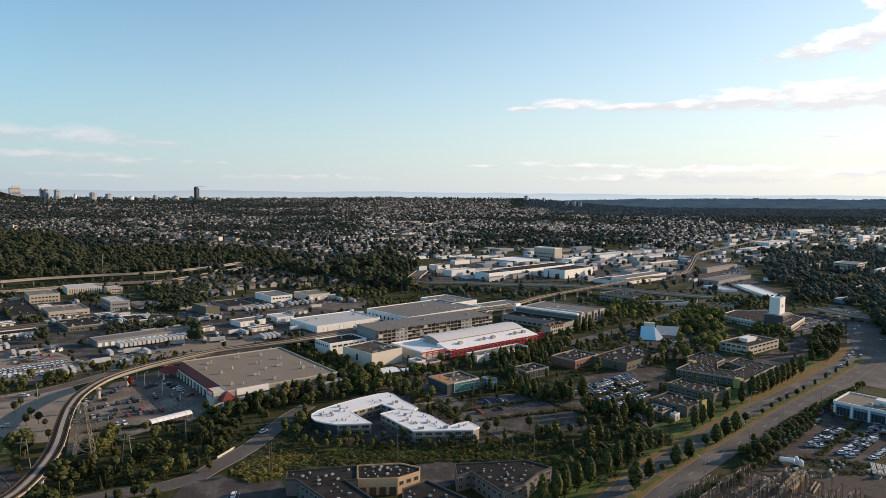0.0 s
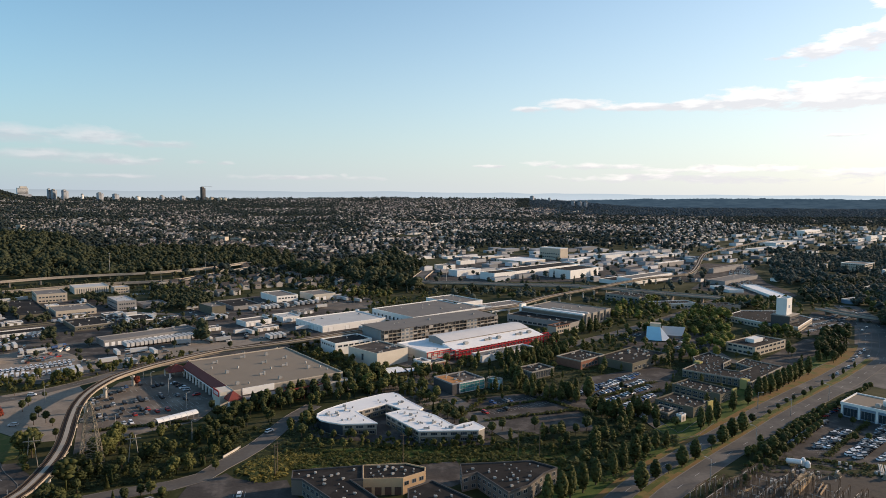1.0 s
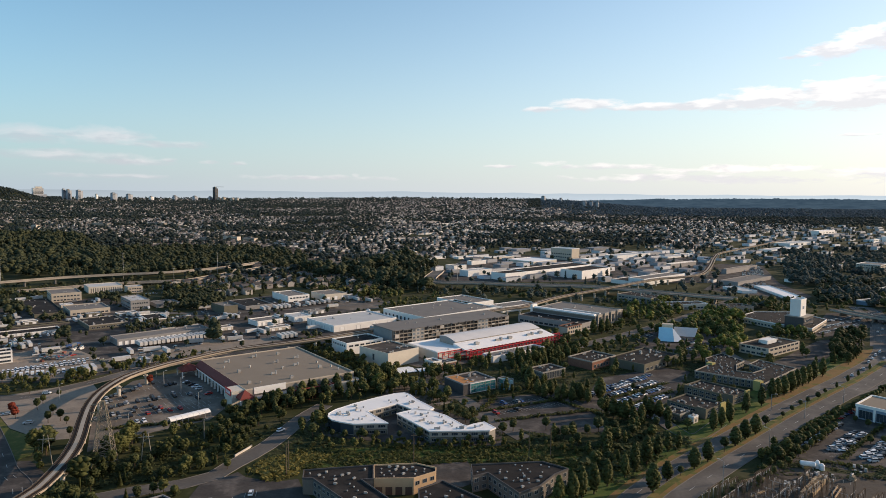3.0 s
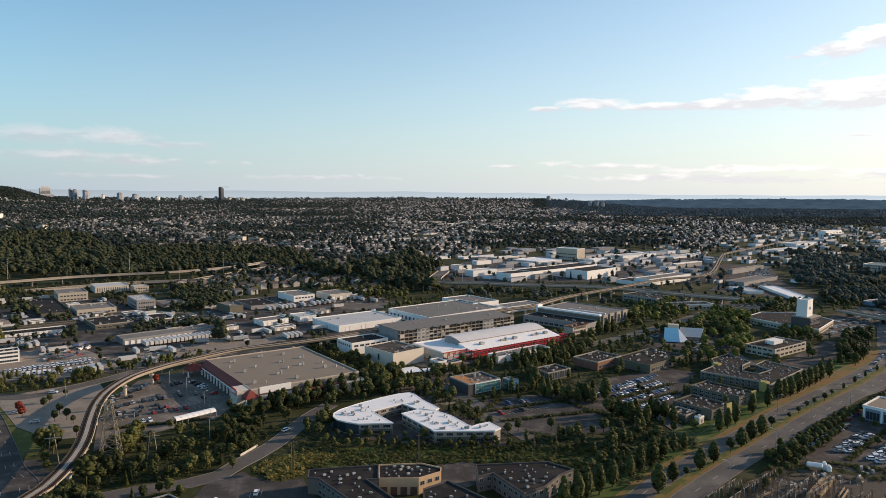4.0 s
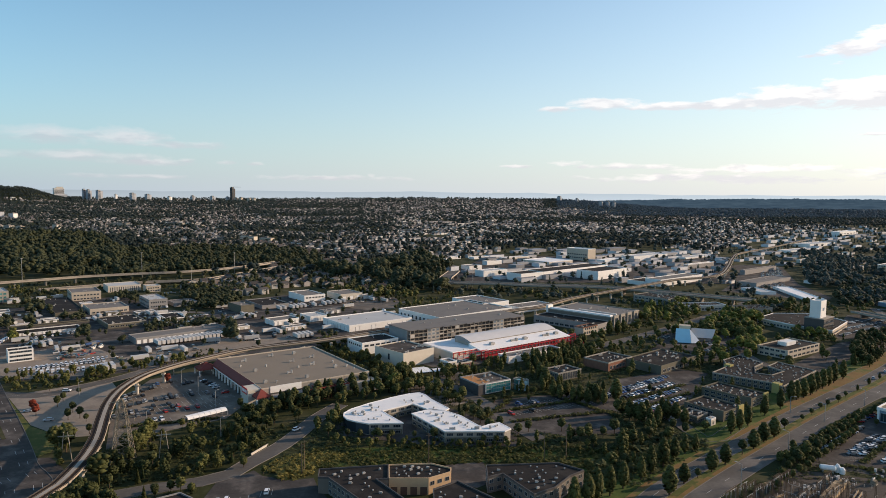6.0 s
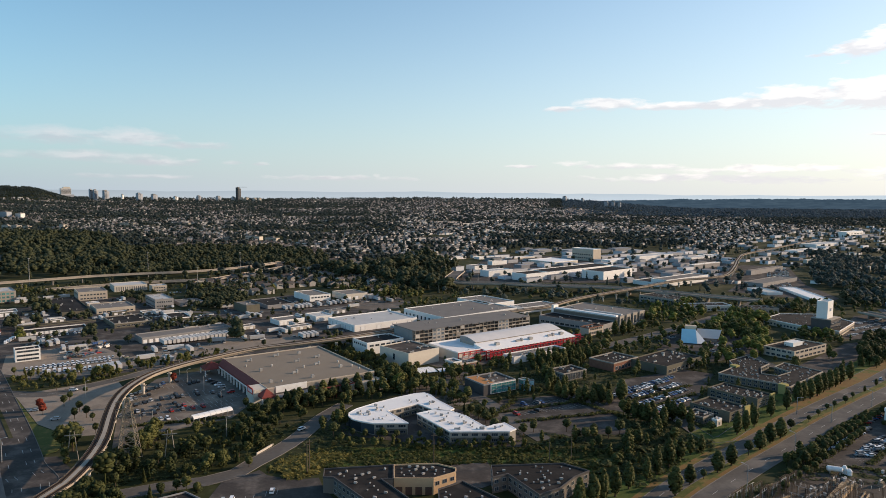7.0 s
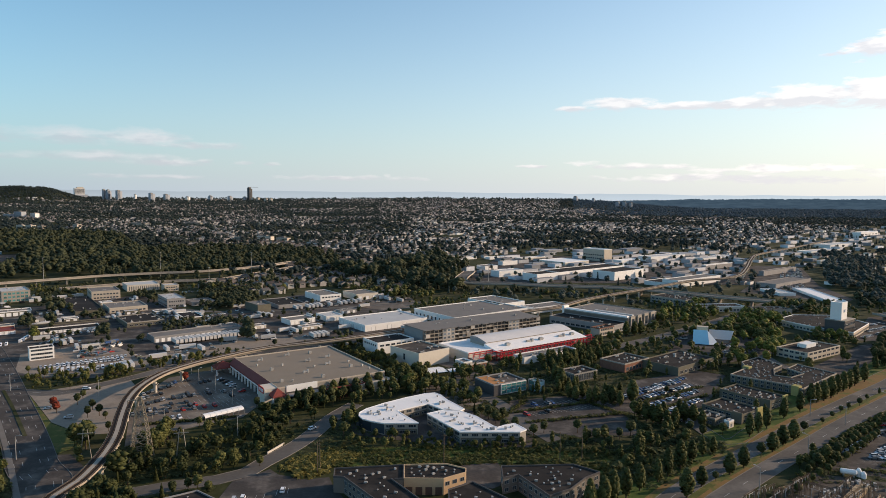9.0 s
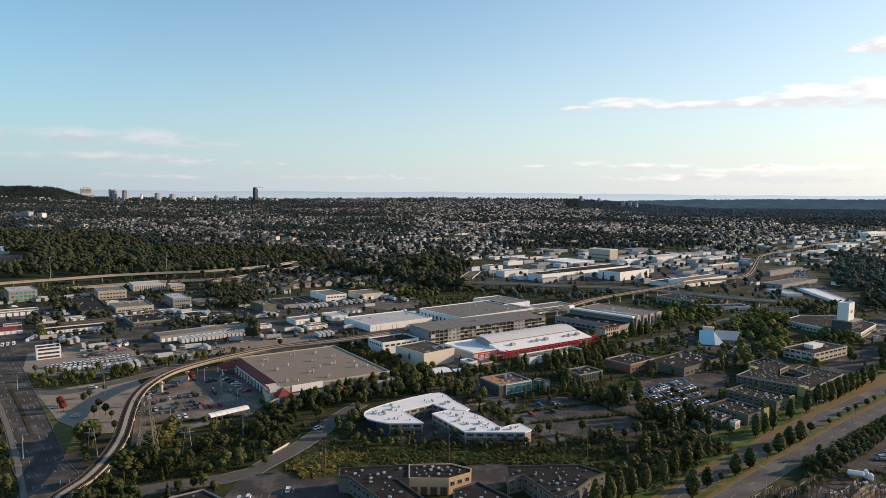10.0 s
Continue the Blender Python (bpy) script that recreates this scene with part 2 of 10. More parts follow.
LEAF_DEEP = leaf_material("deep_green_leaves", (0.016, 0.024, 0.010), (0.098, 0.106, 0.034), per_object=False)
# far foliage: the blue of distance haze is mixed into the leaf colours
LEAF_SLOPE = leaf_material("slope_leaves_haze_tint", (0.042, 0.060, 0.062), (0.118, 0.138, 0.104), per_object=False)
LEAF_RIDGE = leaf_material("ridge_leaves_haze_tint", (0.078, 0.125, 0.165), (0.125, 0.180, 0.225), per_object=False, through_leaf=0.6)
LEAF_TOWN = leaf_material("town_leaves_haze_tint", (0.042, 0.064, 0.066), (0.104, 0.130, 0.116), per_object=False, through_leaf=0.6)
GLASS = glass_material("dark_window_glass", (0.035, 0.045, 0.055))
GLASS_PALE = glass_material("pale_sky_glass", (0.16, 0.19, 0.22), 0.2)
GLASS_TEAL = glass_material("teal_window_glass", (0.06, 0.20, 0.20), 0.12)
WHITE_TRIM = material("white_trim", (0.78, 0.77, 0.74), 0.6, 0.05, 2.0, 0.4)
TRAILER_SKIN = material("greyed_white_trailer_skin", (0.48, 0.47, 0.45), 0.6, 0.12, 3.0, 0.4, per_object=0.35)
TENT = material("white_tent_fabric", (0.78, 0.77, 0.74), 0.7, 0.05, 2.0, 0.4)
TYRE = material("tyre_rubber", (0.02, 0.02, 0.02), 0.9, 0.2, 0.5, 0.1)
HOUSE_WALL = material("painted_house_walls", (0.50, 0.475, 0.45), 0.85, 0.1, 5.0, 0.6, per_island=1.15, hue=0.06)
HOUSE_ROOF = material("shingle_roofs", (0.125, 0.112, 0.104), 0.95, 0.2, 3.0, 0.6, per_island=1.1, hue=0.05)
HOUSE_WALL_ONE = material("painted_house_wall", (0.33, 0.305, 0.28), 0.85, 0.1, 5.0, 0.6, per_object=0.9, hue=0.06)
HOUSE_ROOF_ONE = material("shingle_roof", (0.085, 0.077, 0.072), 0.95, 0.2, 3.0, 0.6, per_object=1.0, hue=0.05)
CAR_PAINTS = [material("car_paint_" + n, c, 0.35, 0.03, 1.0, 0.2, spec=0.3) for n, c in (
    ("white", (0.74, 0.74, 0.74)), ("silver", (0.42, 0.43, 0.44)), ("grey", (0.16, 0.165, 0.17)),
    ("black", (0.02, 0.02, 0.022)), ("blue", (0.04, 0.08, 0.20)), ("red", (0.35, 0.03, 0.025)))]


# ---- mesh helpers ----
class Shape:
    """Collects vertices and faces of one mesh."""

    def __init__(self):
        self.v, self.f, self.m = [], [], []

    def face(self, pts, mat=0):
        i = len(self.v)
        self.v += [tuple(p) for p in pts]
        self.f.append(tuple(range(i, i + len(pts))))
        self.m.append(mat)

    def box(self, x0, y0, z0, x1, y1, z1, mat=0, taper=0.0, bottom=True):
        i = len(self.v)
        t = taper
        self.v += [(x0, y0, z0), (x1, y0, z0), (x1, y1, z0), (x0, y1, z0),
                   (x0 + t, y0 + t, z1), (x1 - t, y0 + t, z1), (x1 - t, y1 - t, z1), (x0 + t, y1 - t, z1)]
        fs = [(4, 5, 6, 7), (0, 1, 5, 4), (1, 2, 6, 5), (2, 3, 7, 6), (3, 0, 4, 7)] + ([(3, 2, 1, 0)] if bottom else [])
        self.f += [tuple(i + k for k in q) for q in fs]
        self.m += [mat] * len(fs)
        return self

    def prism(self, poly, z0, z1, mat=0, caps=True, walls=True):
        n, i = len(poly), len(self.v)
        self.v += [(p[0], p[1], z0) for p in poly] + [(p[0], p[1], z1) for p in poly]
        if walls:
            for k in range(n):
                j = (k + 1) % n
                self.f.append((i + k, i + j, i + n + j, i + n + k))
                self.m.append(mat)
        if caps:
            self.f.append(tuple(i + n + k for k in range(n)))
            self.f.append(tuple(i + k for k in reversed(range(n))))
            self.m += [mat, mat]
        return self

    def rod(self, a, b, r0, r1=None, sides=5, mat=0):
        a, b = Vector(a), Vector(b)
        r1 = r0 if r1 is None else r1
        w = (b - a).normalized()
        u = w.orthogonal().normalized()
        v = w.cross(u)
        i = len(self.v)
        for p, r in ((a, r0), (b, r1)):
            for k in range(sides):
                q = 2 * math.pi * k / sides
                self.v.append(tuple(p + u * r * math.cos(q) + v * r * math.sin(q)))
        for k in range(sides):
            j = (k + 1) % sides
            self.f.append((i + k, i + j, i + sides + j, i + sides + k))
            self.m.append(mat)
        self.f += [tuple(i + sides + k for k in range(sides)), tuple(i + k for k in reversed(range(sides)))]
        self.m += [mat, mat]
        return self

    def data(self, name, *mats):
        me = bpy.data.meshes.new(name)
        me.from_pydata(self.v, [], self.f)
        for m in mats:
            me.materials.append(m)
        if any(self.m):
            me.polygons.foreach_set("material_index", self.m)
        me.update()
        return me


def thing(name, x, y, z, rot, label, category, group="", kind=""):
    ob = new(name)
    ob.empty_display_size = 0.5
    ob.matrix_basis = pose(x, y, z, 0, 0, rot)
    return tagged(ob, label, category, group, kind)


def part(name, shape, mats, parent, label="", m=None):
    """Links a Shape, or ready mesh data, as one mesh object under a thing or a part."""
    me = shape if isinstance(shape, bpy.types.Mesh) else shape.data(name, *(mats if isinstance(mats, (list, tuple)) else [mats]))
    ob = new(name, me)
    ob.parent = parent
    if m is not None:
        ob.matrix_basis = m
    return tagged(ob, label)


def ccw(poly):
    a = sum(p[0] * q[1] - q[0] * p[1] for p, q in zip(poly, poly[1:] + poly[:1]))
    return poly if a > 0 else poly[::-1]


def inside(x, y, poly):
    hit = False
    for (x0, y0), (x1, y1) in zip(poly, poly[1:] + poly[:1]):
        if (y0 > y) != (y1 > y) and x < (x1 - x0) * (y - y0) / (y1 - y0) + x0:
            hit = not hit
    return hit


def smooth_line(pts, step=6.0):
    """A curve through the points, in short even steps."""
    out = []
    p = [Vector(q) for q in pts]
    p = [2 * p[0] - p[1]] + p + [2 * p[-1] - p[-2]]
    for a, b, c, d in zip(p, p[1:], p[2:], p[3:]):
        n = max(1, int((c - b).length / step))
        for k in range(n):
            t = k / n
            out.append(0.5 * (2 * b + (c - a) * t + (2 * a - 5 * b + 4 * c - d) * t * t + (3 * b - a - 3 * c + d) * t ** 3))
    out.append(p[-2])
    return out


def sides_of(line):
    """For each point of a line the unit vector to its left, in plan."""
    out = []
    for i in range(len(line)):
        d = line[min(i + 1, len(line) - 1)] - line[max(i - 1, 0)]
        out.append(Vector((-d[1], d[0])).normalized())
    return out


def sweep(shape, line, section, heights=None, mat=0):
    """Sweeps a closed section of (across, up) pairs along a line in plan."""
    side = sides_of(line)
    n, i0 = len(section), len(shape.v)
    for k, (p, s) in enumerate(zip(line, side)):
        z = p[2] if len(p) > 2 else (heights[k] if heights else 0.0)
        for a, u in section:
            shape.v.append((p[0] + s[0] * a, p[1] + s[1] * a, z + u))
    for k in range(len(line) - 1):
        for j in range(n):
            a, b = i0 + k * n + j, i0 + k * n + (j + 1) % n
            shape.f.append((a, a + n, b + n, b))
            shape.m.append(mat)
    shape.f.append(tuple(i0 + j for j in range(n)))
    shape.f.append(tuple(i0 + (len(line) - 1) * n + j for j in reversed(range(n))))
    shape.m += [mat, mat]
    return shape


def land(x, y):
    """Height of the ground: a flat valley, then a long rise, lower on the right, with a wooded hill far left."""
    u = max(0.0, y - 1300.0)
    fall = -16.0 * min(1.0, max(0.0, (-x - 400) / 1200)) * min(1.0, max(0.0, (y - 2500) / 1500))
    rise = fall + u * u / (u + 700.0) * 0.0325
    k = min(1.0, max(0.0, (x - 0.10 * y) / (0.22 * y + 1.0)))
    rise -= k * k * (3 - 2 * k) * max(0.0, rise - 26.0) * 0.9
    return rise + 80.0 * math.exp(-((y - 4250) / 330) ** 2) / (1.0 + math.exp(min(50.0, (x + 0.656 * y) / 62.0)))


TAKEN = []   # plan outlines that trees and houses keep clear of


def take(poly, margin=0.0):
    xs, ys = [p[0] for p in poly], [p[1] for p in poly]
    TAKEN.append((min(xs) - margin, min(ys) - margin, max(xs) + margin, max(ys) + margin, list(poly)))


def take_line(line, half):
    s = sides_of(line)
    for i in range(len(line) - 1):
        a, b = line[i], line[i + 1]
        take([(a[0] + s[i][0] * half, a[1] + s[i][1] * half), (b[0] + s[i + 1][0] * half, b[1] + s[i + 1][1] * half),
              (b[0] - s[i + 1][0] * half, b[1] - s[i + 1][1] * half), (a[0] - s[i][0] * half, a[1] - s[i][1] * half)])


def free(x, y):
    for x0, y0, x1, y1, poly in TAKEN:
        if x0 < x < x1 and y0 < y < y1 and inside(x, y, poly):
            return False
    return True


def corners(x, y, w, d, rot, grow=0.0):
    a = radians(rot)
    c, s = math.cos(a), math.sin(a)
    return [(x + c * u - s * v, y + s * u + c * v) for u, v in
            ((-w / 2 - grow, -d / 2 - grow), (w / 2 + grow, -d / 2 - grow), (w / 2 + grow, d / 2 + grow), (-w / 2 - grow, d / 2 + grow))]


def ring(poly, z0, z1, inner=0.35, outer=0.12):
    """A parapet along an outline: one closed band with mitred corners."""
    s = Shape()
    n = len(poly)
    rows = ([], [])
    for k in range(n):
        a, b, c = Vector(poly[k - 1]), Vector(poly[k]), Vector(poly[(k + 1) % n])
        p, q = (b - a).normalized(), (c - b).normalized()
        o1, o2 = Vector((p[1], -p[0])), Vector((q[1], -q[0]))
        m = (o1 + o2)
        m = m / max(0.35, m.dot(o1)) if m.length > 0.01 else o1
        rows[0].append(b + m * outer)
        rows[1].append(b - m * inner)
    for pts in rows:
        for z in (z0, z1):
            s.v += [(p[0], p[1], z) for p in pts]
    for k in range(n):
        j = (k + 1) % n
        s.f += [(k, j, n + j, n + k), (n + k, n + j, 3 * n + j, 3 * n + k), (2 * n + j, 2 * n + k, 3 * n + k, 3 * n + j), (j, k, 2 * n + k, 2 * n + j)]
        s.m += [0, 0, 0, 0]
    return s


# ---- ground: one sheet to the horizon ----
def make_ground():
    xs = np.concatenate([np.linspace(-5200, -900, 60), np.linspace(-840, 840, 43), np.linspace(900, 5200, 60)])
    ys = np.concatenate([np.linspace(-900, 1200, 36), np.linspace(1260, 4700, 90)])
    s = Shape()
    for y in ys:
        for x in xs:
            s.v.append((float(x), float(y), land(x, y) - 0.02))
    n = len(xs)
    for j in range(len(ys) - 1):
        for i in range(n - 1):
            a = j * n + i
            s.f.append((a, a + 1, a + n + 1, a + n))
    s.m = [0] * len(s.f)
    ob = new("ground", s.data("ground", SOIL))
    for p in ob.data.polygons:
        p.use_smooth = True
    tagged(ob, "rough grass and soil valley rising to a far ridge", "ground", kind="structure")


make_ground()


def sheet(name, poly, z, mat, label, category, kind="structure", thick=0.3, keep_clear=True):
    """A paved or planted area: a thin slab with a real edge."""
    poly = ccw(poly)
    ob = new(name, Shape().prism(poly, z - thick, z).data(name, mat))
    tagged(ob, label, category, kind=kind)
    if keep_clear:
        take(poly)
    return ob


ROAD_LIFT = [0.0]   # crossing roads never share one plane


def road(name, line, width, z, label, mat=None, marks=(), keep=1.0, kerb=True):
    """A carriageway along a line, with kerbs and painted lane lines as its parts."""
    line = smooth_line(line, 8.0)
    z += ROAD_LIFT[0]
    ROAD_LIFT[0] += 0.004
    s = sweep(Shape(), line, [(-width / 2, -0.3), (-width / 2, z), (width / 2, z), (width / 2, -0.3)])
    ob = tagged(new(name, s.data(name, mat or ROAD)), label, "road", kind="structure")
    if kerb:
        for e in (-1, 1):
            k = sweep(Shape(), line, [(e * width / 2 - 0.14, -0.3), (e * width / 2 - 0.14, z + 0.14),
                                      (e * width / 2 + 0.14, z + 0.14), (e * width / 2 + 0.14, -0.3)])
            part("kerb", k, PAVING, ob)
    side = sides_of(line)
    for across, dash in marks:
        s = Shape()
        for i in range(len(line) - 1):
            if dash and i % 2:
                continue
            a, b = line[i], line[i + 1]
            if dash:
                b = a + (b - a) * 0.6
            q = [(p[0] + sd[0] * (across + o), p[1] + sd[1] * (across + o), z + 0.012)
                 for p, sd, o in ((a, side[i], -0.09), (b, side[i + 1], -0.09), (b, side[i + 1], 0.09), (a, side[i], 0.09))]
            s.face(q)
        part("lane_line", s, PAINT, ob)
    take_line(line, width / 2 + keep)
    return line


# paved yards of the works district, and the car parks
sheet("pavement_1", [(-405.9, 434.5), (-552, 593.6), (-489.9, 639.6), (-406.9, 751.6), (-271.9, 628), (-259.2, 736.5), (-214, 786.3), (-105, 698.5), (-61.7, 653.9), (-63.4, 548.9), (-122.7, 516.8), (-167.4, 486.9), (-190.7, 458.4), (-222.8, 439.1), (-253.7, 409.8), (-289.6, 405.9), (-331.2, 419.7)], 0.04, ASPHALT,
      "worn grey asphalt yards between low industrial buildings", "pavement", keep_clear=False)
sheet("pavement_20", [(-314.4, 418.6), (-344.4, 465.2), (-325.4, 489.7), (-299.9, 504.6), (-253.8, 468.3), (-240.2, 491.7), (-188.4, 534.4), (-162.9, 528.7), (-200.9, 483.1), (-225.7, 444.9), (-258.5, 417.6), (-287.7, 408.8)], 0.056, YARD,
      "pale concrete depot yards with rows of vans", "pavement", keep_clear=False)
sheet("pavement_2", [(-170.8, 297.7), (-190, 336.3), (-204.1, 375.4), (-206.8, 414.8), (-180.6, 443.7), (-128.6, 381.2), (-131.2, 344.2), (-153.3, 324.3)], 0.05, LOT,
      "sunlit grey car park in front of a big store", "car park")
sheet("pavement_3", [(-269.8, 370.7), (-266.3, 380.4), (-232.1, 412.1), (-211.3, 386.3), (-196.4, 345), (-185.7, 315.3), (-196.8, 311.7), (-213.9, 319.8), (-226.8, 327.1), (-248.6, 349.4)], 0.056, YARD,
      "grey paved forecourt beside the elevated railway", "pavement")
sheet("pavement_4", [(5.6, 351.7), (13.3, 387.9), (61.9, 405.2), (75.5, 376.7), (76.3, 336), (45.2, 330.4)], 0.062, ASPHALT,
      "asphalt car park behind a screen of trees", "car park")
sheet("pavement_5", [(71, 378.6), (92.7, 436.9), (143, 467.8), (159.6, 457.6), (128.3, 395.3), (97.4, 355.7)], 0.068, ASPHALT,
      "asphalt office car park full of parked cars", "car park")
sheet("pavement_6", [(150.5, 300.5), (170.6, 322.2), (222.5, 376.2), (241.7, 357.3), (264.2, 333.6), (246.6, 310.7), (205.2, 301.6), (180.3, 289.6)], 0.074, ASPHALT,
      "asphalt car park with rows of parked cars", "car park")
sheet("pavement_7", [(-105.1, 247.7), (-106, 268), (-99.1, 272.3), (-94.4, 279.0), (-89.0, 273.7), (-75.2, 269.7), (-66.8, 273.1), (-62.7, 263.6), (-49.3, 243.6), (-100.2, 238.7)], 0.08, ASPHALT,
      "shaded asphalt forecourt of a business unit", "car park")
sheet("pavement_8", [(-11.6, 290.9), (4.8, 295), (9.3, 274.6), (2.2, 267.9), (-12.1, 274.2)], 0.06, ASPHALT,
      "asphalt lane between two flat-roofed units", "pavement")
sheet("pavement_9", [(100.7, 257.8), (140.8, 296.4), (178.1, 285.9), (202.4, 278.2), (178.8, 238.5), (93, 237.1)], 0.03, material("yard_gravel", (0.095, 0.08, 0.065), 1.0, 0.5, 6.0, 0.7, second=(0.055, 0.05, 0.045)),
      "brown gravel yard of an electrical substation", "yard")
sheet("pavement_10", [(-42.5, 474.9), (-35.4, 489.3), (61.3, 586.6), (91, 590.1), (78.5, 552.3), (-16.9, 446.7)], 0.05, LOT,
      "paved service lane beside long sheds", "pavement", keep_clear=False)
sheet("pavement_11", [(-47.9, 393), (-33.8, 427.8), (-4.8, 452.6), (-8.3, 433.9), (6, 388.8), (-13.4, 372.4)], 0.04, LOT,
      "asphalt drive between business units", "pavement", keep_clear=False)
sheet("pavement_12", [(237.2, 452.5), (226.2, 483.4), (301, 563.2), (349.3, 588.4), (319.7, 522.3)], 0.05, ASPHALT,
      "asphalt court of a suburban office", "pavement", keep_clear=False)
sheet("pavement_13", [(-33.6, 910.9), (83, 1139.1), (269, 1153), (424.9, 1078.1), (369.2, 935.1), (219.5, 938.3)], 0.05, ASPHALT,
      "pale paved yards round white warehouses", "pavement", keep_clear=False)
sheet("pavement_14", [(227.9, 394.6), (283.1, 461.3), (340.2, 523), (493.5, 677.8), (444.2, 568.5), (326.4, 414.8), (278.6, 413.5), (269.2, 425.8)], 0.04, ROAD,
      "wide asphalt junction beside the arterial road", "road", keep_clear=True)
sheet("pavement_19", [(263.9, 441.8), (319.7, 522.3), (383.4, 628.6), (435.7, 659.8), (460.5, 631.8), (398.4, 545.1), (334, 513.3)], 0.058, ROAD, "wide shaded asphalt junction", "road")
sheet("pavement_16", [(303.3, 581.8), (381.1, 699.2), (452.6, 723.6), (416.5, 655.9), (331.2, 582.9)], 0.052, ASPHALT, "shaded asphalt car park beside a tower", "car park")
sheet("pavement_17", [(142.8, 480.7), (139.4, 531.9), (165.3, 593.6), (237.3, 584.1), (231.5, 535.1), (176.7, 495.5)], 0.045, ASPHALT, "asphalt court round a pavilion", "car park", keep_clear=False)
sheet("pavement_18", [(-49.7, 923.3), (17.5, 1289.5), (300.3, 1651), (476.7, 1545.5), (450.5, 1169.1), (318.1, 948.4)], 0.03, ASPHALT, "dark paved yards of a far works district", "pavement", keep_clear=False)
sheet("lawn_1", [(-202.1, 287.5), (-224.8, 315.4), (-257.5, 352.6), (-270.9, 368.4), (-269.1, 369.7), (-247.3, 347.5), (-225.7, 325.5), (-214, 319), (-210.2, 320.2), (-202.4, 311.2), (-196.4, 301), (-194.2, 293.2), (-196.4, 288.1)], 0.06, MEDIAN_GRASS, "small rough lawn beside the boulevard", "grass", keep_clear=False)
sheet("pavement_21", [(313.8, 864.5), (381, 987), (483.4, 1066.3), (446.5, 939.8), (429.2, 821.4), (397.9, 779.8), (362.2, 827.3)], 0.047, ASPHALT, "grey paved yard beside long white halls", "pavement", keep_clear=False)
sheet("pavement_25", [(459.6, 1209.5), (529.2, 1179.7), (425, 880), (392.7, 847.3), (369.6, 906.8), (385.4, 986.4)], 0.06, ASPHALT, "sloping asphalt car park beside the elevated railway", "car park")
sheet("pavement_26", [(-211.2, 498.7), (-216.8, 530.0), (-192.3, 543.0), (-158.7, 560.0), (-140.9, 541.8), (-167.7, 514.3), (-187.2, 482.4)], 0.062, YARD, "pale concrete freight yard beside the elevated railway", "pavement", keep_clear=False)
sheet("pavement_27", [(-72, 337), (-66, 324), (-48, 319.5), (-14, 312.5), (21, 315), (23, 334), (-4, 362), (-26, 383), (-40, 380)], 0.055, ASPHALT, "dark paved court round a white-roofed office", "pavement", keep_clear=False)
sheet("pavement_22", [(-203.5, 284.3), (-190.2, 287.0), (-174.7, 273.1), (-172.7, 253.4), (-173.2, 247.4), (-184.1, 246.8), (-210.9, 283.9)], 0.066, ASPHALT, "dark worn asphalt junction at the foot of the boulevard", "road")
sheet("pavement_23", [(-155.6, 760.9), (-127.6, 789.7), (-84.6, 767.3), (-82.8, 697.7), (-110.6, 684.9), (-136.5, 696.7)], 0.052, LOT, "grey yard behind white warehouses", "pavement", keep_clear=False)
sheet("lawn_2", [(-87.1, 278.5), (-73.9, 304.1), (-37.9, 310.4), (32, 311.9), (74, 307.1), (83.7, 294), (52.4, 275.4), (17.6, 295.9), (-64.4, 284.9)], 0.03, GRASS,
      "overgrown grass of a power line corridor", "grass", keep_clear=False)

# the arterial road: two carriageways with a planted median
MEDIAN = smooth_line([(40, 205)] + [(77.8, 259.9), (113.3, 298.5), (151, 336), (186.5, 371.3), (227.6, 409.7), (274.6, 453.6), (333.2, 518.9)] + [(405, 640), (440, 740)], 8.0)
mside = sides_of(MEDIAN)


def beside(line, off):
    s = sides_of(line)
    return [(p[0] + q[0] * off, p[1] + q[1] * off) for p, q in zip(line, s)]


every = MEDIAN[::3] + [MEDIAN[-1]]
road("road_north", beside(every, 7.2), 9.0, 0.08, "sunlit asphalt arterial road with white lane lines", marks=((0.0, True),))
road("road_south", beside(every, -7.5), 10.0, 0.08, "asphalt arterial road with white lane lines", marks=((0.0, True),))
s = sweep(Shape(), [p for p in MEDIAN if p[1] < 500], [(-2.4, -0.2), (-2.4, 0.2), (2.6, 0.2), (2.6, -0.2)])
tagged(new("median_strip", s.data("median_strip", MEDIAN_GRASS)), "patchy green and golden grass strip between two carriageways", "verge", kind="structure")
s = sweep(Shape(), [p for p in MEDIAN if p[1] < 498], [(-2.38, -0.1), (-2.38, 0.215), (-0.5, 0.225), (-0.5, -0.1)])
tagged(new("median_edge", s.data("median_edge", DRY_GRASS)), "sun-bleached golden grass along a median edge", "verge", kind="structure")
s = sweep(Shape(), [Vector(p) for p in beside(every, 16.8) if p[1] < 560], [(-4.9, -0.2), (-4.9, 0.18), (-1.7, 0.18), (-1.7, -0.2)])
tagged(new("verge", s.data("verge", DRY_GRASS)), "narrow dry brown grass verge beside the carriageway", "verge", kind="structure")
s = sweep(Shape(), [Vector(p) for p in beside(every, 16.8) if 375 < p[1] < 560], [(-1.72, -0.1), (-1.72, 0.20), (3.4, 0.20), (3.4, -0.1)])
tagged(new("verge_slope", s.data("verge_slope", DRY_GRASS)), "rusty dry grass under a row of columnar trees", "verge", kind="structure")
s = sweep(Shape(), [Vector(p) for p in beside(every, 27.0) if p[1] < 520], [(-11.9, -0.2), (-11.9, 0.17), (6.0, 0.17), (6.0, -0.2)])
tagged(new("verge_lawn", s.data("verge_lawn", GRASS)), "mown green lawn along an office park", "grass", kind="structure")
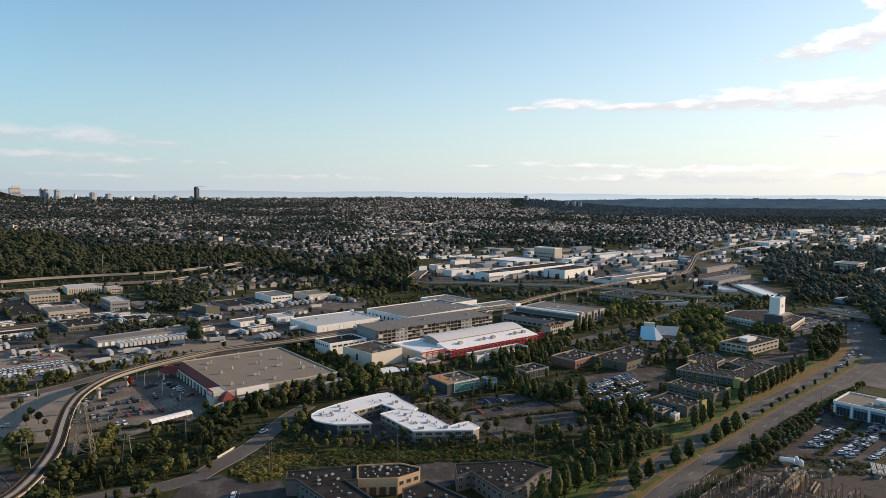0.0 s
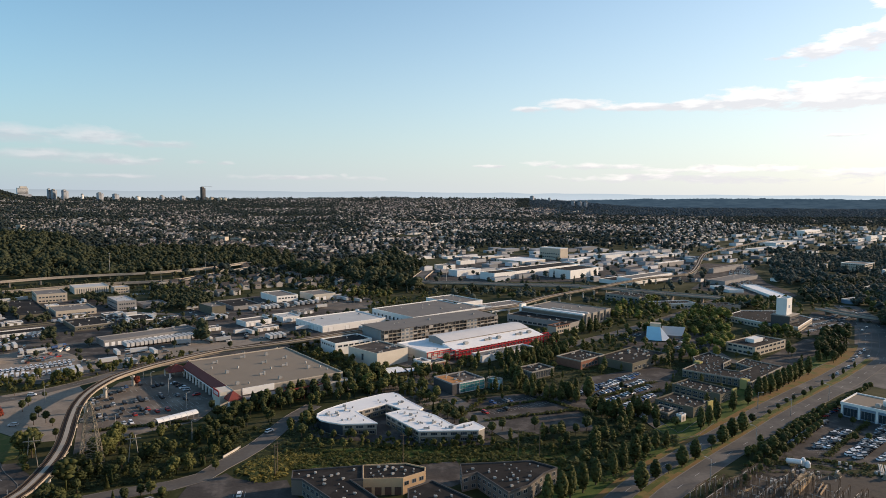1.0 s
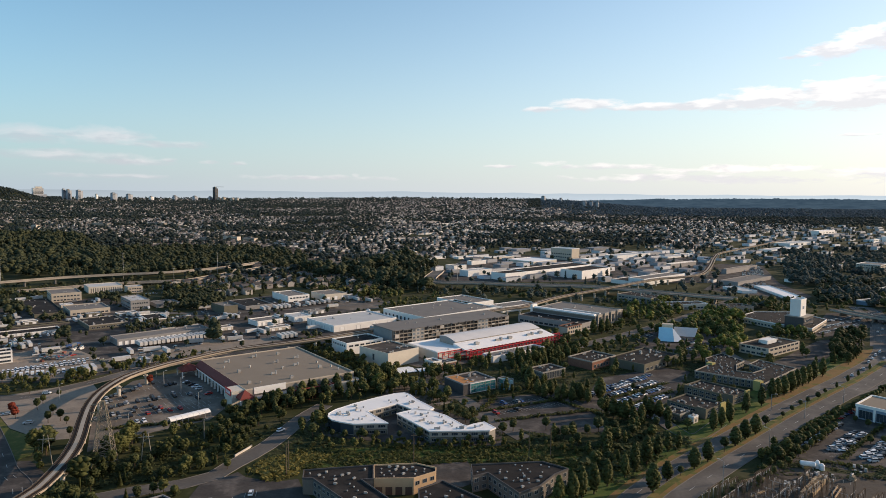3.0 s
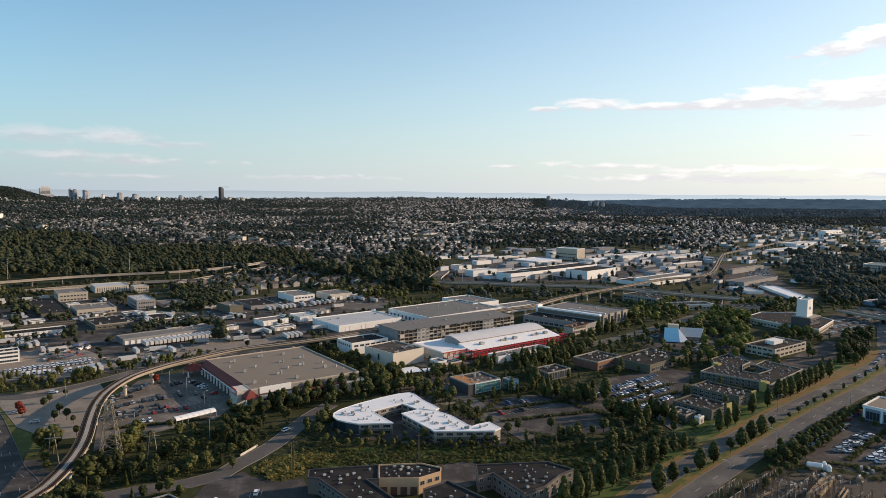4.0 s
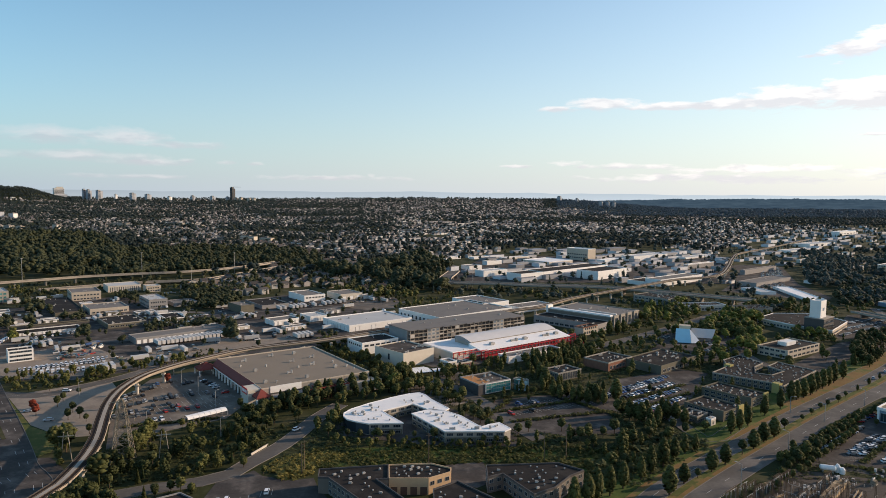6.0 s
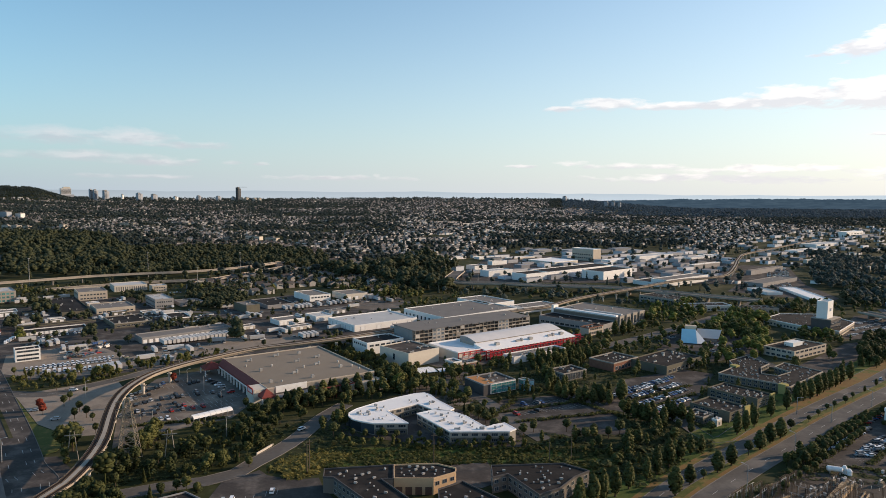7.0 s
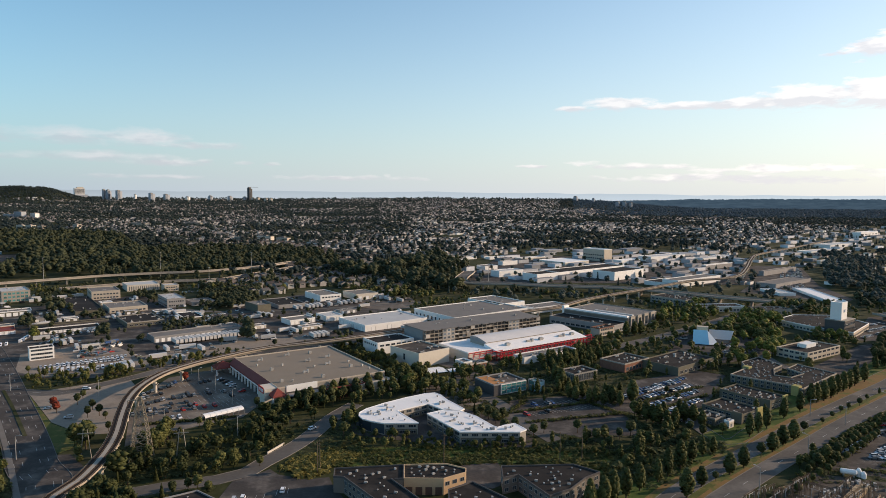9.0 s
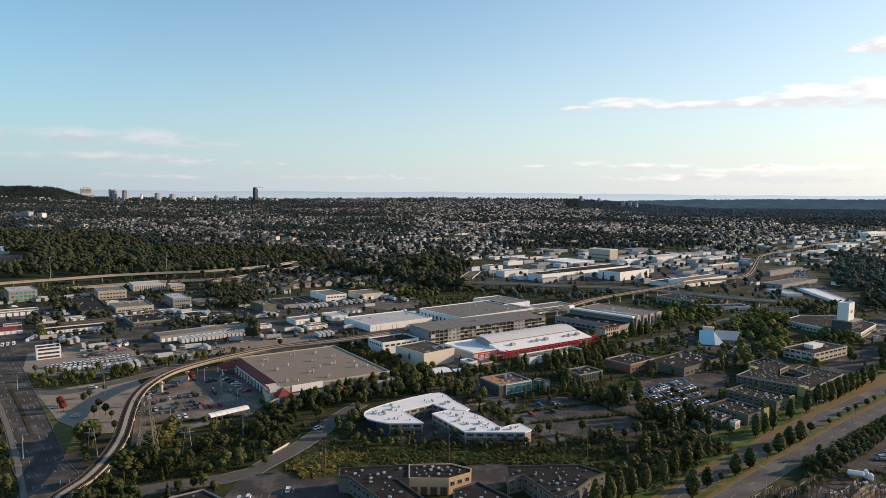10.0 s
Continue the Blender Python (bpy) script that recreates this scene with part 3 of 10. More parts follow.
# the boulevard on the left and side streets
road("boulevard", [(-165, 150)] + [(-175, 242.4), (-200, 274.6), (-233.8, 314.5), (-276.2, 362.3), (-321.7, 413.5), (-392.4, 489.9), (-455.7, 550.1)], 20, 0.07, "wide asphalt boulevard with turning lanes", mat=ASPHALT,
     marks=((-6.4, True), (-3.2, True), (3.4, True), (6.6, True)))
BLVD = smooth_line([(-226.7, 307.1), (-261.7, 346), (-291.4, 377.7)], 4.0)
tagged(new("boulevard_median", sweep(Shape(), BLVD, [(-0.9, -0.2), (-0.9, 0.24), (0.9, 0.24), (0.9, -0.2)]).data("boulevard_median", SOIL)), "narrow dark planted strip between boulevard lanes", "verge", kind="structure")
WALK = smooth_line([(-182.6, 241.7), (-219.8, 285.8), (-258.2, 329.3), (-292.4, 366.1)], 6.0)
tagged(new("pavement_15", sweep(Shape(), WALK, [(-1.2, -0.2), (-1.2, 0.16), (1.2, 0.16), (1.2, -0.2)]).data("footpath", PAVING)), "pale concrete footpath along the boulevard", "footpath", kind="structure")
road("street_1", [(-291.4, 377.7), (-254.9, 376.9), (-239.2, 398.1), (-227, 418.2), (-214.8, 447.7)], 10, 0.065, "asphalt side street with a hedge", marks=((0, True),), keep=0)
road("street_2", [(-150, 246), (-130, 258), (-113, 266), (-102.8, 275), (-99.5, 285.5), (-94.8, 296.5), (-90.5, 309), (-86.8, 326), (-83, 349.2), (-75.4, 372.6)], 9.5, 0.07, "asphalt street crossing a power line corridor", keep=2)
s = sweep(Shape(), smooth_line([(-101.2, 295.5), (-99.4, 301.0), (-97.2, 308.0)], 2.0), [(-0.2, 0), (-0.2, 1.0), (0.2, 1.0), (0.2, 0)])
tagged(new("low_wall", s.data("low_wall", CONCRETE_PALE)), "low pale concrete wall beside a street", "wall")
road("street_3", [(-409.1, 484), (-359.9, 506), (-293.3, 522.2), (-256.4, 535.4), (-177.4, 544.6), (-136.6, 575.5)], 9, 0.075, "service street through the works district", keep=0, kerb=False)
road("street_4", [(-491.9, 583.4), (-410.7, 611), (-338.8, 658.6), (-254.3, 655.7), (-163.9, 691.1), (-73.1, 740.3)], 9, 0.07, "service street through the works district", keep=0, kerb=False)
road("street_5", [(-34.2, 433.2), (-0.7, 394.2), (23.2, 343.3), (33.2, 324.6)], 9, 0.09, "access lane between offices", keep=1, kerb=False)
road("street_6", [(77.8, 514.1), (147, 580.7), (224.7, 666.1), (315.3, 779.8)], 11, 0.09, "tree-lined office park street", keep=1)
road("street_7", [(105.9, 375.4), (116.4, 330.4), (138.9, 352.1)], 8, 0.10, "driveway from the car park to the arterial", keep=1)
road("street_8", [(272.4, 484.8), (231.3, 452.3), (209.4, 482.8), (206.8, 518.5)], 8, 0.10, "driveway of an office court", keep=1)


# ---- elevated railway ----
def make_guideway():
    plan = [(-150, 150), (-153, 200)] + [(-156.8, 226.8), (-156.1, 239.1), (-160.2, 261.2), (-168.2, 285.6), (-182, 316.1), (-192.1, 340.6), (-198.2, 364.9), (-199, 392.2), (-191.7, 415.4), (-180.9, 435.1), (-159.7, 464.8), (-132.1, 484.8), (-102.8, 508.4), (-71.5, 538.5)] \
        + [(36.5, 642.5), (66.1, 667.2), (101.9, 721.1), (140.5, 765.7), (183, 811), (263.5, 899.3), (317.2, 934.7), (354.3, 978.6), (403.7, 1086.1)] + [(462, 1225), (520, 1340), (650, 1500), (840, 1730)]
    line = [Vector((p[0], p[1], 9.6 + land(p[0], p[1]))) for p in smooth_line(plan, 7.0)]
    root = thing("elevated_railway", -150, 150, 0, 0, "curving concrete elevated railway on single columns", "railway viaduct", kind="structure")
    inv = root.matrix_basis.inverted()
    line = [inv @ p for p in line]
    part("girder", sweep(Shape(), line, [(-3.3, 0.0), (3.3, 0.0), (3.3, -0.5), (1.9, -0.9), (1.4, -2.0), (-1.4, -2.0), (-1.9, -0.9), (-3.3, -0.5)]), DECK_TOP, root)
    for e in (-1, 1):
        part("parapet", sweep(Shape(), line, [(e * 3.2, 0.0), (e * 3.2, 0.26), (e * 3.34, 0.26), (e * 3.34, -0.55)][::e]), EDGE, root, "weathered concrete parapet")
        part("track_bed", sweep(Shape(), line, [(e * 2.05 - 1.13, 0.0), (e * 2.05 - 1.13, 0.22), (e * 2.05 + 1.13, 0.22), (e * 2.05 + 1.13, 0.0)]), TRACK, root, "dark track bed")
        for g in (-0.72, 0.72):
            part("rail", sweep(Shape(), line, [(e * 2.05 + g - 0.05, 0.22), (e * 2.05 + g - 0.05, 0.38), (e * 2.05 + g + 0.05, 0.38), (e * 2.05 + g + 0.05, 0.22)]), DARK_STEEL, root)
    part("walkway", sweep(Shape(), line, [(-0.9, 0.0), (-0.9, 0.3), (0.9, 0.3), (0.9, 0.0)]), CONCRETE, root, "pale concrete centre walkway")
    side = sides_of(line)
    near = min(range(len(line)), key=lambda i: (line[i][0] + 50.5) ** 2 + (line[i][1] - 253.5) ** 2)
    gone = 26.0 - sum((line[i] - line[i - 1]).length for i in range(1, near + 1)) % 26.0
    col = Shape()
    n = 10
    ring = [(1.0 * math.cos(2 * math.pi * k / n), 1.0 * math.sin(2 * math.pi * k / n)) for k in range(n)]
    col.prism(ring, -7.6, -1.2)
    hd = len(col.v)
    lower = [(1.0 * c, 1.0 * q, -3.2) for c, q in ring]
    upper = [(2.4 * c, 1.2 * q, -1.9) for c, q in ring]
    col.v += lower + upper
    for k in range(n):
        j = (k + 1) % n
        col.f.append((hd + k, hd + j, hd + n + j, hd + n + k))
        col.m.append(0)
    me = col.data("column", CONCRETE_PALE)
    for i in range(2, len(line) - 1):
        gone += (line[i] - line[i - 1]).length
        if gone > 26 and i > 4:
            gone -= 26
            a = math.degrees(math.atan2(side[i][1], side[i][0]))
            part("column", me, None, root, "pale round concrete column", pose(line[i][0], line[i][1], line[i][2] - 2.05, 0, 0, a))
    take_line([Vector((p[0] - 150, p[1] + 150)) for p in line], 4.5)


make_guideway()


# ---- motorway viaducts ----
def viaduct(name, plan, z, width, label, span=30.0, solid=None):
    line = [Vector((p[0], p[1], z + land(p[0], p[1]))) for p in smooth_line(plan, 10.0)]
    root = thing(name, 0, 0, 0, 0, label, "viaduct", kind="structure")
    h = width / 2
    part("deck", sweep(Shape(), line, [(-h, 0), (h, 0), (h, -0.5), (h - 2.5, -1.8), (-h + 2.5, -1.8), (-h, -0.5)]), CONCRETE_DARK, root)
    part("road_surface", sweep(Shape(), line, [(-h + 0.5, 0), (-h + 0.5, 0.06), (h - 0.5, 0.06), (h - 0.5, 0)]), ROAD, root)
    for e in (-1, 1):
        part("barrier", sweep(Shape(), line, [(e * (h - 0.4), 0), (e * (h - 0.4), 1.0), (e * (h + 0.03), 1.0), (e * (h + 0.03), -0.9)][::e]), CONCRETE, root, "sunlit concrete barrier")
    gone = span
    side = sides_of(line)
    pier = Shape().box(-h + 2.6, -0.7, -z - 2, h - 2.6, 0.7, -1.7)
    me = pier.data("pier", CONCRETE_DARK)
    for i in range(1, len(line)):
        gone += (line[i] - line[i - 1]).length
        if gone > span and z > 3:
            gone = 0
            part("pier", me, None, root, "", pose(line[i][0], line[i][1], line[i][2], 0, 0, math.degrees(math.atan2(side[i][1], side[i][0]))))
    take_line([Vector((p[0], p[1])) for p in line], h + 3)


viaduct("motorway_viaduct", [(-30, 985)] + [(-35.6, 866.8), (26.3, 853.6), (82.9, 840.7), (152.9, 834.2), (209.5, 807), (259.6, 772.4), (307.3, 744.7)], 7.5, 17, "long grey concrete motorway viaduct with a sunlit barrier")
viaduct("overpass", [(387.4, 694.8), (396.4, 665), (412.2, 640.9), (455.5, 625.3)], 5, 13, "shaded concrete overpass above the arterial road")
viaduct("motorway_ramp", [(-646, 719), (-601.1, 767.6), (-577.6, 795.3), (-547.3, 828.5), (-514.8, 864.2), (-462.8, 901.8), (-425, 922), (-392, 950), (-352, 1005), (-322, 1085)], 7.5, 11, "curving concrete motorway ramp")
viaduct("motorway_slip_road", [(-513.6, 765.9), (-432, 841.3), (-364.6, 880.8), (-341.7, 936.7), (-302.1, 1059.4)], 3.5, 12, "grey concrete slip road below a wooded slope")


# ---- buildings ----
def window_mesh(w, h, glass=None, mullions=1):
    """A framed window that stands slightly proud of the wall, glass set back; it faces -y."""
    s = Shape()
    t = 0.12
    for x0, z0, x1, z1 in ((0, 0, w, t), (0, h - t, w, h), (0, t, t, h - t), (w - t, t, w, h - t)):
        s.box(x0, -0.09, z0, x1, 0.1, z1, 0)
    for k in range(1, mullions + 1):
        x = w * k / (mullions + 1)
        s.box(x - t / 3, -0.06, t, x + t / 3, 0.1, h - t, 0)
    s.face([(t, -0.03, t), (w - t, -0.03, t), (w - t, -0.03, h - t), (t, -0.03, h - t)], 1)
    return s.data("window", STEEL, glass or GLASS)


def unit_mesh(kind):
    s = Shape()
    if kind == 0:      # packaged air handler with hood and curb
        s.box(-1.1, -0.8, 0, 1.1, 0.8, 0.25).box(-1.3, -0.9, 0.25, 1.3, 0.9, 1.5)
        s.box(1.3, -0.7, 0.6, 1.75, 0.7, 1.35, taper=0.1)
        s.rod((-0.5, 0, 1.5), (-0.5, 0, 1.75), 0.55, sides=10)
    elif kind == 1:    # square vent
        s.box(-0.5, -0.5, 0, 0.5, 0.5, 0.8).box(-0.75, -0.75, 0.8, 0.75, 0.75, 1.15, taper=0.15)
    elif kind == 2:    # long duct
        s.box(-2.2, -0.5, 0.3, 2.2, 0.5, 1.2).box(-2.0, -0.4, 0, -1.5, 0.4, 0.3).box(1.5, -0.4, 0, 2.0, 0.4, 0.3)
        s.box(1.4, -0.75, 0.0, 2.6, 0.75, 1.7)
    else:              # round fan
        s.rod((0, 0, 0), (0, 0, 0.7), 0.5, sides=10).rod((0, 0, 0.7), (0, 0, 1.0), 0.8, 0.55, sides=10)
    return s.data("roof_unit", UNIT_GREY)


UNITS = [unit_mesh(k) for k in range(4)]
rng = random.Random(7)
WINDOWS = {}


def get_window(w, h, glass=None, mullions=1):
    key = (round(w, 2), round(h, 2), glass.name if glass else "", mullions)
    if key not in WINDOWS:
        WINDOWS[key] = window_mesh(w, h, glass, mullions)
    return WINDOWS[key]


def wall_windows(root, w, d, face, cols, z, wh, ww=None, glass=None, margin=1.5, mullions=1):
    """A row of windows along one face: f front, r right, l left, b back."""
    length = w if face in "fb" else d
    pitch = (length - 2 * margin) / cols
    ww = ww or pitch * 0.72
    me = get_window(ww, wh, glass, mullions)
    for k in range(cols):
        a = -length / 2 + margin + pitch * (k + 0.5) - ww / 2
        m = {"f": pose(a, -d / 2, z), "b": pose(-a, d / 2, z, 0, 0, 180), "r": pose(w / 2, a, z, 0, 0, 90),
             "l": pose(-w / 2, -a, z, 0, 0, -90)}[face]
        part("window", me, None, root, "", m)


def flat_roof(root, w, d, h, roof, rim, lip=0.7, thick=0.35):
    s = Shape()
    s.box(-w / 2 + thick, -d / 2 + thick, h - lip - 0.1, w / 2 - thick, d / 2 - thick, h - lip + 0.02)
    part("roof", s, roof, root)
    s = Shape()
    for x0, y0, x1, y1 in ((-w / 2 - 0.06, -d / 2 - 0.06, w / 2 + 0.06, -d / 2 + thick), (-w / 2 - 0.06, d / 2 - thick, w / 2 + 0.06, d / 2 + 0.06),
                           (-w / 2 - 0.06, -d / 2 + thick, -w / 2 + thick, d / 2 - thick), (w / 2 - thick, -d / 2 + thick, w / 2 + 0.06, d / 2 - thick)):
        s.box(x0, y0, h - lip - 0.1, x1, y1, h + 0.05)
    part("parapet", s, rim, root)


def roof_units(root, w, d, z, n, kinds=(0, 1, 2, 3), seed=1, margin=2.4, scale=0.7):
    r = random.Random(seed)
    spots = []
    tries = 0
    while len(spots) < n and tries < 400:
        tries += 1
        x, y = r.uniform(-w / 2 + margin, w / 2 - margin), r.uniform(-d / 2 + margin, d / 2 - margin)
        if all((x - a) ** 2 + (y - b) ** 2 > 8 for a, b in spots):
            spots.append((x, y))
            m = pose(x, y, z, 0, 0, r.choice((0, 0, 90))) @ Matrix.Diagonal((scale, scale, scale, 1))
            part("roof_unit", UNITS[r.choice(kinds)], None, root, "", m)


def building(name, label, x, y, w, d, h, rot, wall, roof, rim=None, rows=(), units=0, kinds=(0, 1, 2, 3), base=None,
             category="building", z=None, lip=0.7, seed=None, group="", doors=()):
    """A flat-roofed building: walls, roof, parapet, windows, plant on the roof.
    rows: (face, columns, sill height, window height, window width, glass)."""
    z = land(x, y) if z is None else z
    root = thing(name, x, y, z, rot, label, category, group)
    s = Shape().box(-w / 2, -d / 2, -1.0 if z > 1 else 0.0, w / 2, d / 2, h - lip - 0.1)
    part("wall", s, wall, root)
    if base:
        part("plinth", Shape().box(-w / 2 - 0.08, -d / 2 - 0.08, 0, w / 2 + 0.08, d / 2 + 0.08, 1.0), base, root)
    flat_roof(root, w, d, h, roof, rim or wall, lip)
    for row in rows:
        face, cols, sill, wh = row[:4]
        wall_windows(root, w, d, face, cols, sill, wh, row[4] if len(row) > 4 else None, row[5] if len(row) > 5 else None)
    for face, cols, dw, dh in doors:
        wall_windows_doors(root, w, d, face, cols, dw, dh)
    if units:
        roof_units(root, w, d, h - lip + 0.02, units, kinds, seed if seed is not None else int(abs(x * 7 + y)) % 999)
    take(corners(x, y, w, d, rot, 1.5))
    return root


def wall_windows_doors(root, w, d, face, cols, dw, dh):
    """Roller doors: ribbed leaf in a frame."""
    key = ("door", dw, dh)
    if key not in WINDOWS:
        s = Shape()
        s.prism([(-0.2, -0.12), (0, -0.12), (0, 0.1), (-0.2, 0.1)], 0, dh + 0.2, 1)
        s.prism([(dw, -0.12), (dw + 0.2, -0.12), (dw + 0.2, 0.1), (dw, 0.1)], 0, dh + 0.2, 1)
        i = len(s.v)
        for k in range(9):
            s.v += [(0, -0.03 - 0.04 * (k % 2), dh * k / 8), (dw, -0.03 - 0.04 * (k % 2), dh * k / 8)]
        s.f += [(i + 2 * k, i + 2 * k + 1, i + 2 * k + 3, i + 2 * k + 2) for k in range(8)]
        s.m += [0] * 8
        WINDOWS[key] = s.data("roller_door", WHITE_TRIM, WALL_GREY)
    length = w if face in "fb" else d
    for k in range(cols):
        a = -length / 2 + length * (k + 0.5) / cols - dw / 2
        m = {"f": pose(a, -d / 2, 0.02), "b": pose(-a, d / 2, 0.02, 0, 0, 180), "r": pose(w / 2, a, 0.02, 0, 0, 90),
             "l": pose(-w / 2, -a, 0.02, 0, 0, -90)}[face]
        part("roller_door", WINDOWS[key], None, root, "", m)


# -- the big store with a red front --
def big_store(x, y, w, d, h, rot):
    root = thing("hardware_store", x, y, 0, rot, "big box store with tan flat roof and dull red front canopy", "store")
    part("wall", Shape().box(-w / 2, -d / 2, 0, w / 2, d / 2, h - 0.7), WALL_STONE, root)
    flat_roof(root, w, d, h, ROOF_TAN, WALL_BEIGE, 0.6)
    part("shopfront", Shape().box(-w / 2 + 5, -d / 2 - 0.25, 0, -w / 2 + 26, -d / 2 - 0.02, h - 3.6), WALL_DARK, root, "dark shopfront panel under the white wall band")
    part("fascia_beam", Shape().box(-w / 2 + 5, -d / 2 - 6.0, 4.6, -w / 2 + 24, -d / 2 - 0.3, 5.2), WALL_GREY, root, "grey side canopy")
    for u, v, k in ((-22, 26, 2), (-14, 6, 1), (-24, -2, 0), (-2, 30, 2), (-8, -18, 2), (4, 8, 2), (14, 28, 0), (12, -6, 2), (20, 12, 2),
                    (22, -20, 0), (26, -8, 1), (29, -22, 1), (-28, -30, 0), (-22, -32, 3), (-3, -33, 0), (30, -30, 3), (2, -8, 1), (-28, 14, 1)):
        part("roof_unit", UNITS[k], None, root, "", pose(u, v, h - 0.58, 0, 0, 20 * (k % 2)) @ Matrix.Diagonal((0.72, 0.72, 1.2, 1)))
    # sloping red canopy along the car park side, on white piers
    s = Shape()
    y0, y1, xo = -d / 2 + 12, d / 2 - 2, -w / 2
    s.face([(xo - 0.05, y0, h + 0.3), (xo - 0.05, y1, h + 0.3), (xo - 3.6, y1, 6.4), (xo - 3.6, y0, 6.4)])
    s.face([(xo - 3.6, y0, 6.4), (xo - 3.6, y1, 6.4), (xo - 3.6, y1, 4.9), (xo - 3.6, y0, 4.9)])
    s.face([(xo - 3.6, y0, 4.9), (xo - 3.6, y1, 4.9), (xo - 0.05, y1, 4.9), (xo - 0.05, y0, 4.9)])
    for yy in (y0, y1):
        s.face([(xo - 0.05, yy, h + 0.3), (xo - 3.6, yy, 6.4), (xo - 3.6, yy, 4.9), (xo - 0.05, yy, 4.9)])
    part("canopy", s, RED_ROOF, root, "dull red sloping metal canopy")
    pier = Shape().box(-0.45, -0.45, 0, 0.45, 0.45, 4.9).data("pier", WALL_WHITE)
    for k in range(12):
        part("pier", pier, None, root, "white square pier", pose(xo - 3.2, y0 + 0.6 + (y1 - y0 - 1.2) * k / 11, 0))
    part("fascia", Shape().box(xo - 3.72, y0, 4.7, xo - 3.62, y1, 5.5), WALL_WHITE, root, "white fascia band")
    # entrance block with red sign shapes
    e = Shape().box(xo - 7.5, -d / 2 + 1.0, 0, xo - 0.02, -d / 2 + 12, h - 0.2)
    blk = part("entrance_block", e, WALL_CREAM, root)
    part("sign_panel", Shape().box(xo - 7.7, -d / 2 + 2.2, h - 3.0, xo - 7.52, -d / 2 + 11, h + 0.6), RED_SIGN, blk, "red sign panel")
    for k in range(5):
        part("sign_bar", Shape().box(xo - 7.78, -d / 2 + 3.0 + 1.5 * k, h - 2.2, xo - 7.71, -d / 2 + 4.0 + 1.5 * k, h - 0.4), WHITE_TRIM, blk, "white bar of sign lettering")
    # corner porch with a red hipped roof and the white band of the side wall
    s = Shape()
    cx, cy, r = xo - 1.0, -d / 2 - 2.0, 6.0
    for k in range(4):
        a, b = math.pi / 4 + k * math.pi / 2, math.pi / 4 + (k + 1) * math.pi / 2
        s.face([(cx + r * math.cos(a), cy + r * math.sin(a), 6.2), (cx + r * math.cos(b), cy + r * math.sin(b), 6.2), (cx, cy, h + 0.6)])
    s.box(cx - 4.2, cy - 4.2, 5.6, cx + 4.2, cy + 4.2, 6.2)
    part("porch_roof", s, RED_ROOF, root, "dull red hipped porch roof")
    for dx, dy in ((-3.9, -3.9), (3.9, -3.9), (-3.9, 3.9)):
        part("porch_post", Shape().box(cx + dx - 0.3, cy + dy - 0.3, 0, cx + dx + 0.3, cy + dy + 0.3, 5.6), WALL_WHITE, root)
    s = Shape()
    cx, cy, r = xo - 7.0, d / 2 + 1.0, 8.5
    for k in range(4):
        a, b = math.pi / 4 + k * math.pi / 2, math.pi / 4 + (k + 1) * math.pi / 2
        s.face([(cx + r * math.cos(a), cy + r * math.sin(a), 4.6), (cx + r * math.cos(b), cy + r * math.sin(b), 4.6), (cx, cy, 8.2)])
    s.box(cx - 6.0, cy - 6.0, 4.1, cx + 6.0, cy + 6.0, 4.6)
    part("porch_roof", s, RED_ROOF, root, "dull red hipped porch roof")
    for dx, dy in ((-5.6, -5.6), (5.6, -5.6), (-5.6, 5.6), (5.6, 5.6)):
        part("porch_post", Shape().box(cx + dx - 0.35, cy + dy - 0.35, 0, cx + dx + 0.35, cy + dy + 0.35, 4.1), WALL_WHITE, root)
    part("side_band", Shape().box(xo + 5, -d / 2 - 0.3, h - 3.4, xo + 24, -d / 2 - 0.02, h + 0.4), WALL_WHITE, root, "white wall band in the sun")
    # garden centre frame along the side
    for k in range(7):
        u = xo + 26 + 4.2 * k
        part("pergola_frame", Shape().box(u, -d / 2 - 9.2, 0, u + 0.3, -d / 2 - 8.9, 6.2).box(u, -d / 2 - 9.2, 6.2, u + 0.3, -d / 2 - 0.1, 6.6), RED_ROOF, root, "dull red steel frame")
    part("pergola_beam", Shape().box(xo + 26, -d / 2 - 9.25, 6.6, xo + 51.6, -d / 2 - 8.85, 7.2), RED_ROOF, root)
    part("side_annex", Shape().box(w / 2 - 22, -d / 2 - 9, 0, w / 2 + 4, -d / 2 - 0.05, 6.0), WALL_BEIGE, root)
    for k in range(8):
        part("entrance_window", get_window(4.2, 3.2, None, 2), None, root, "", pose(xo - 0.02, y1 - 3 - 7.0 * k, 0.5, 0, 0, -90))
    take(corners(x, y, w + 18, d + 10, rot))


big_store(-117.9, 422.4, 69.2, 83.5, 9.5, 38)


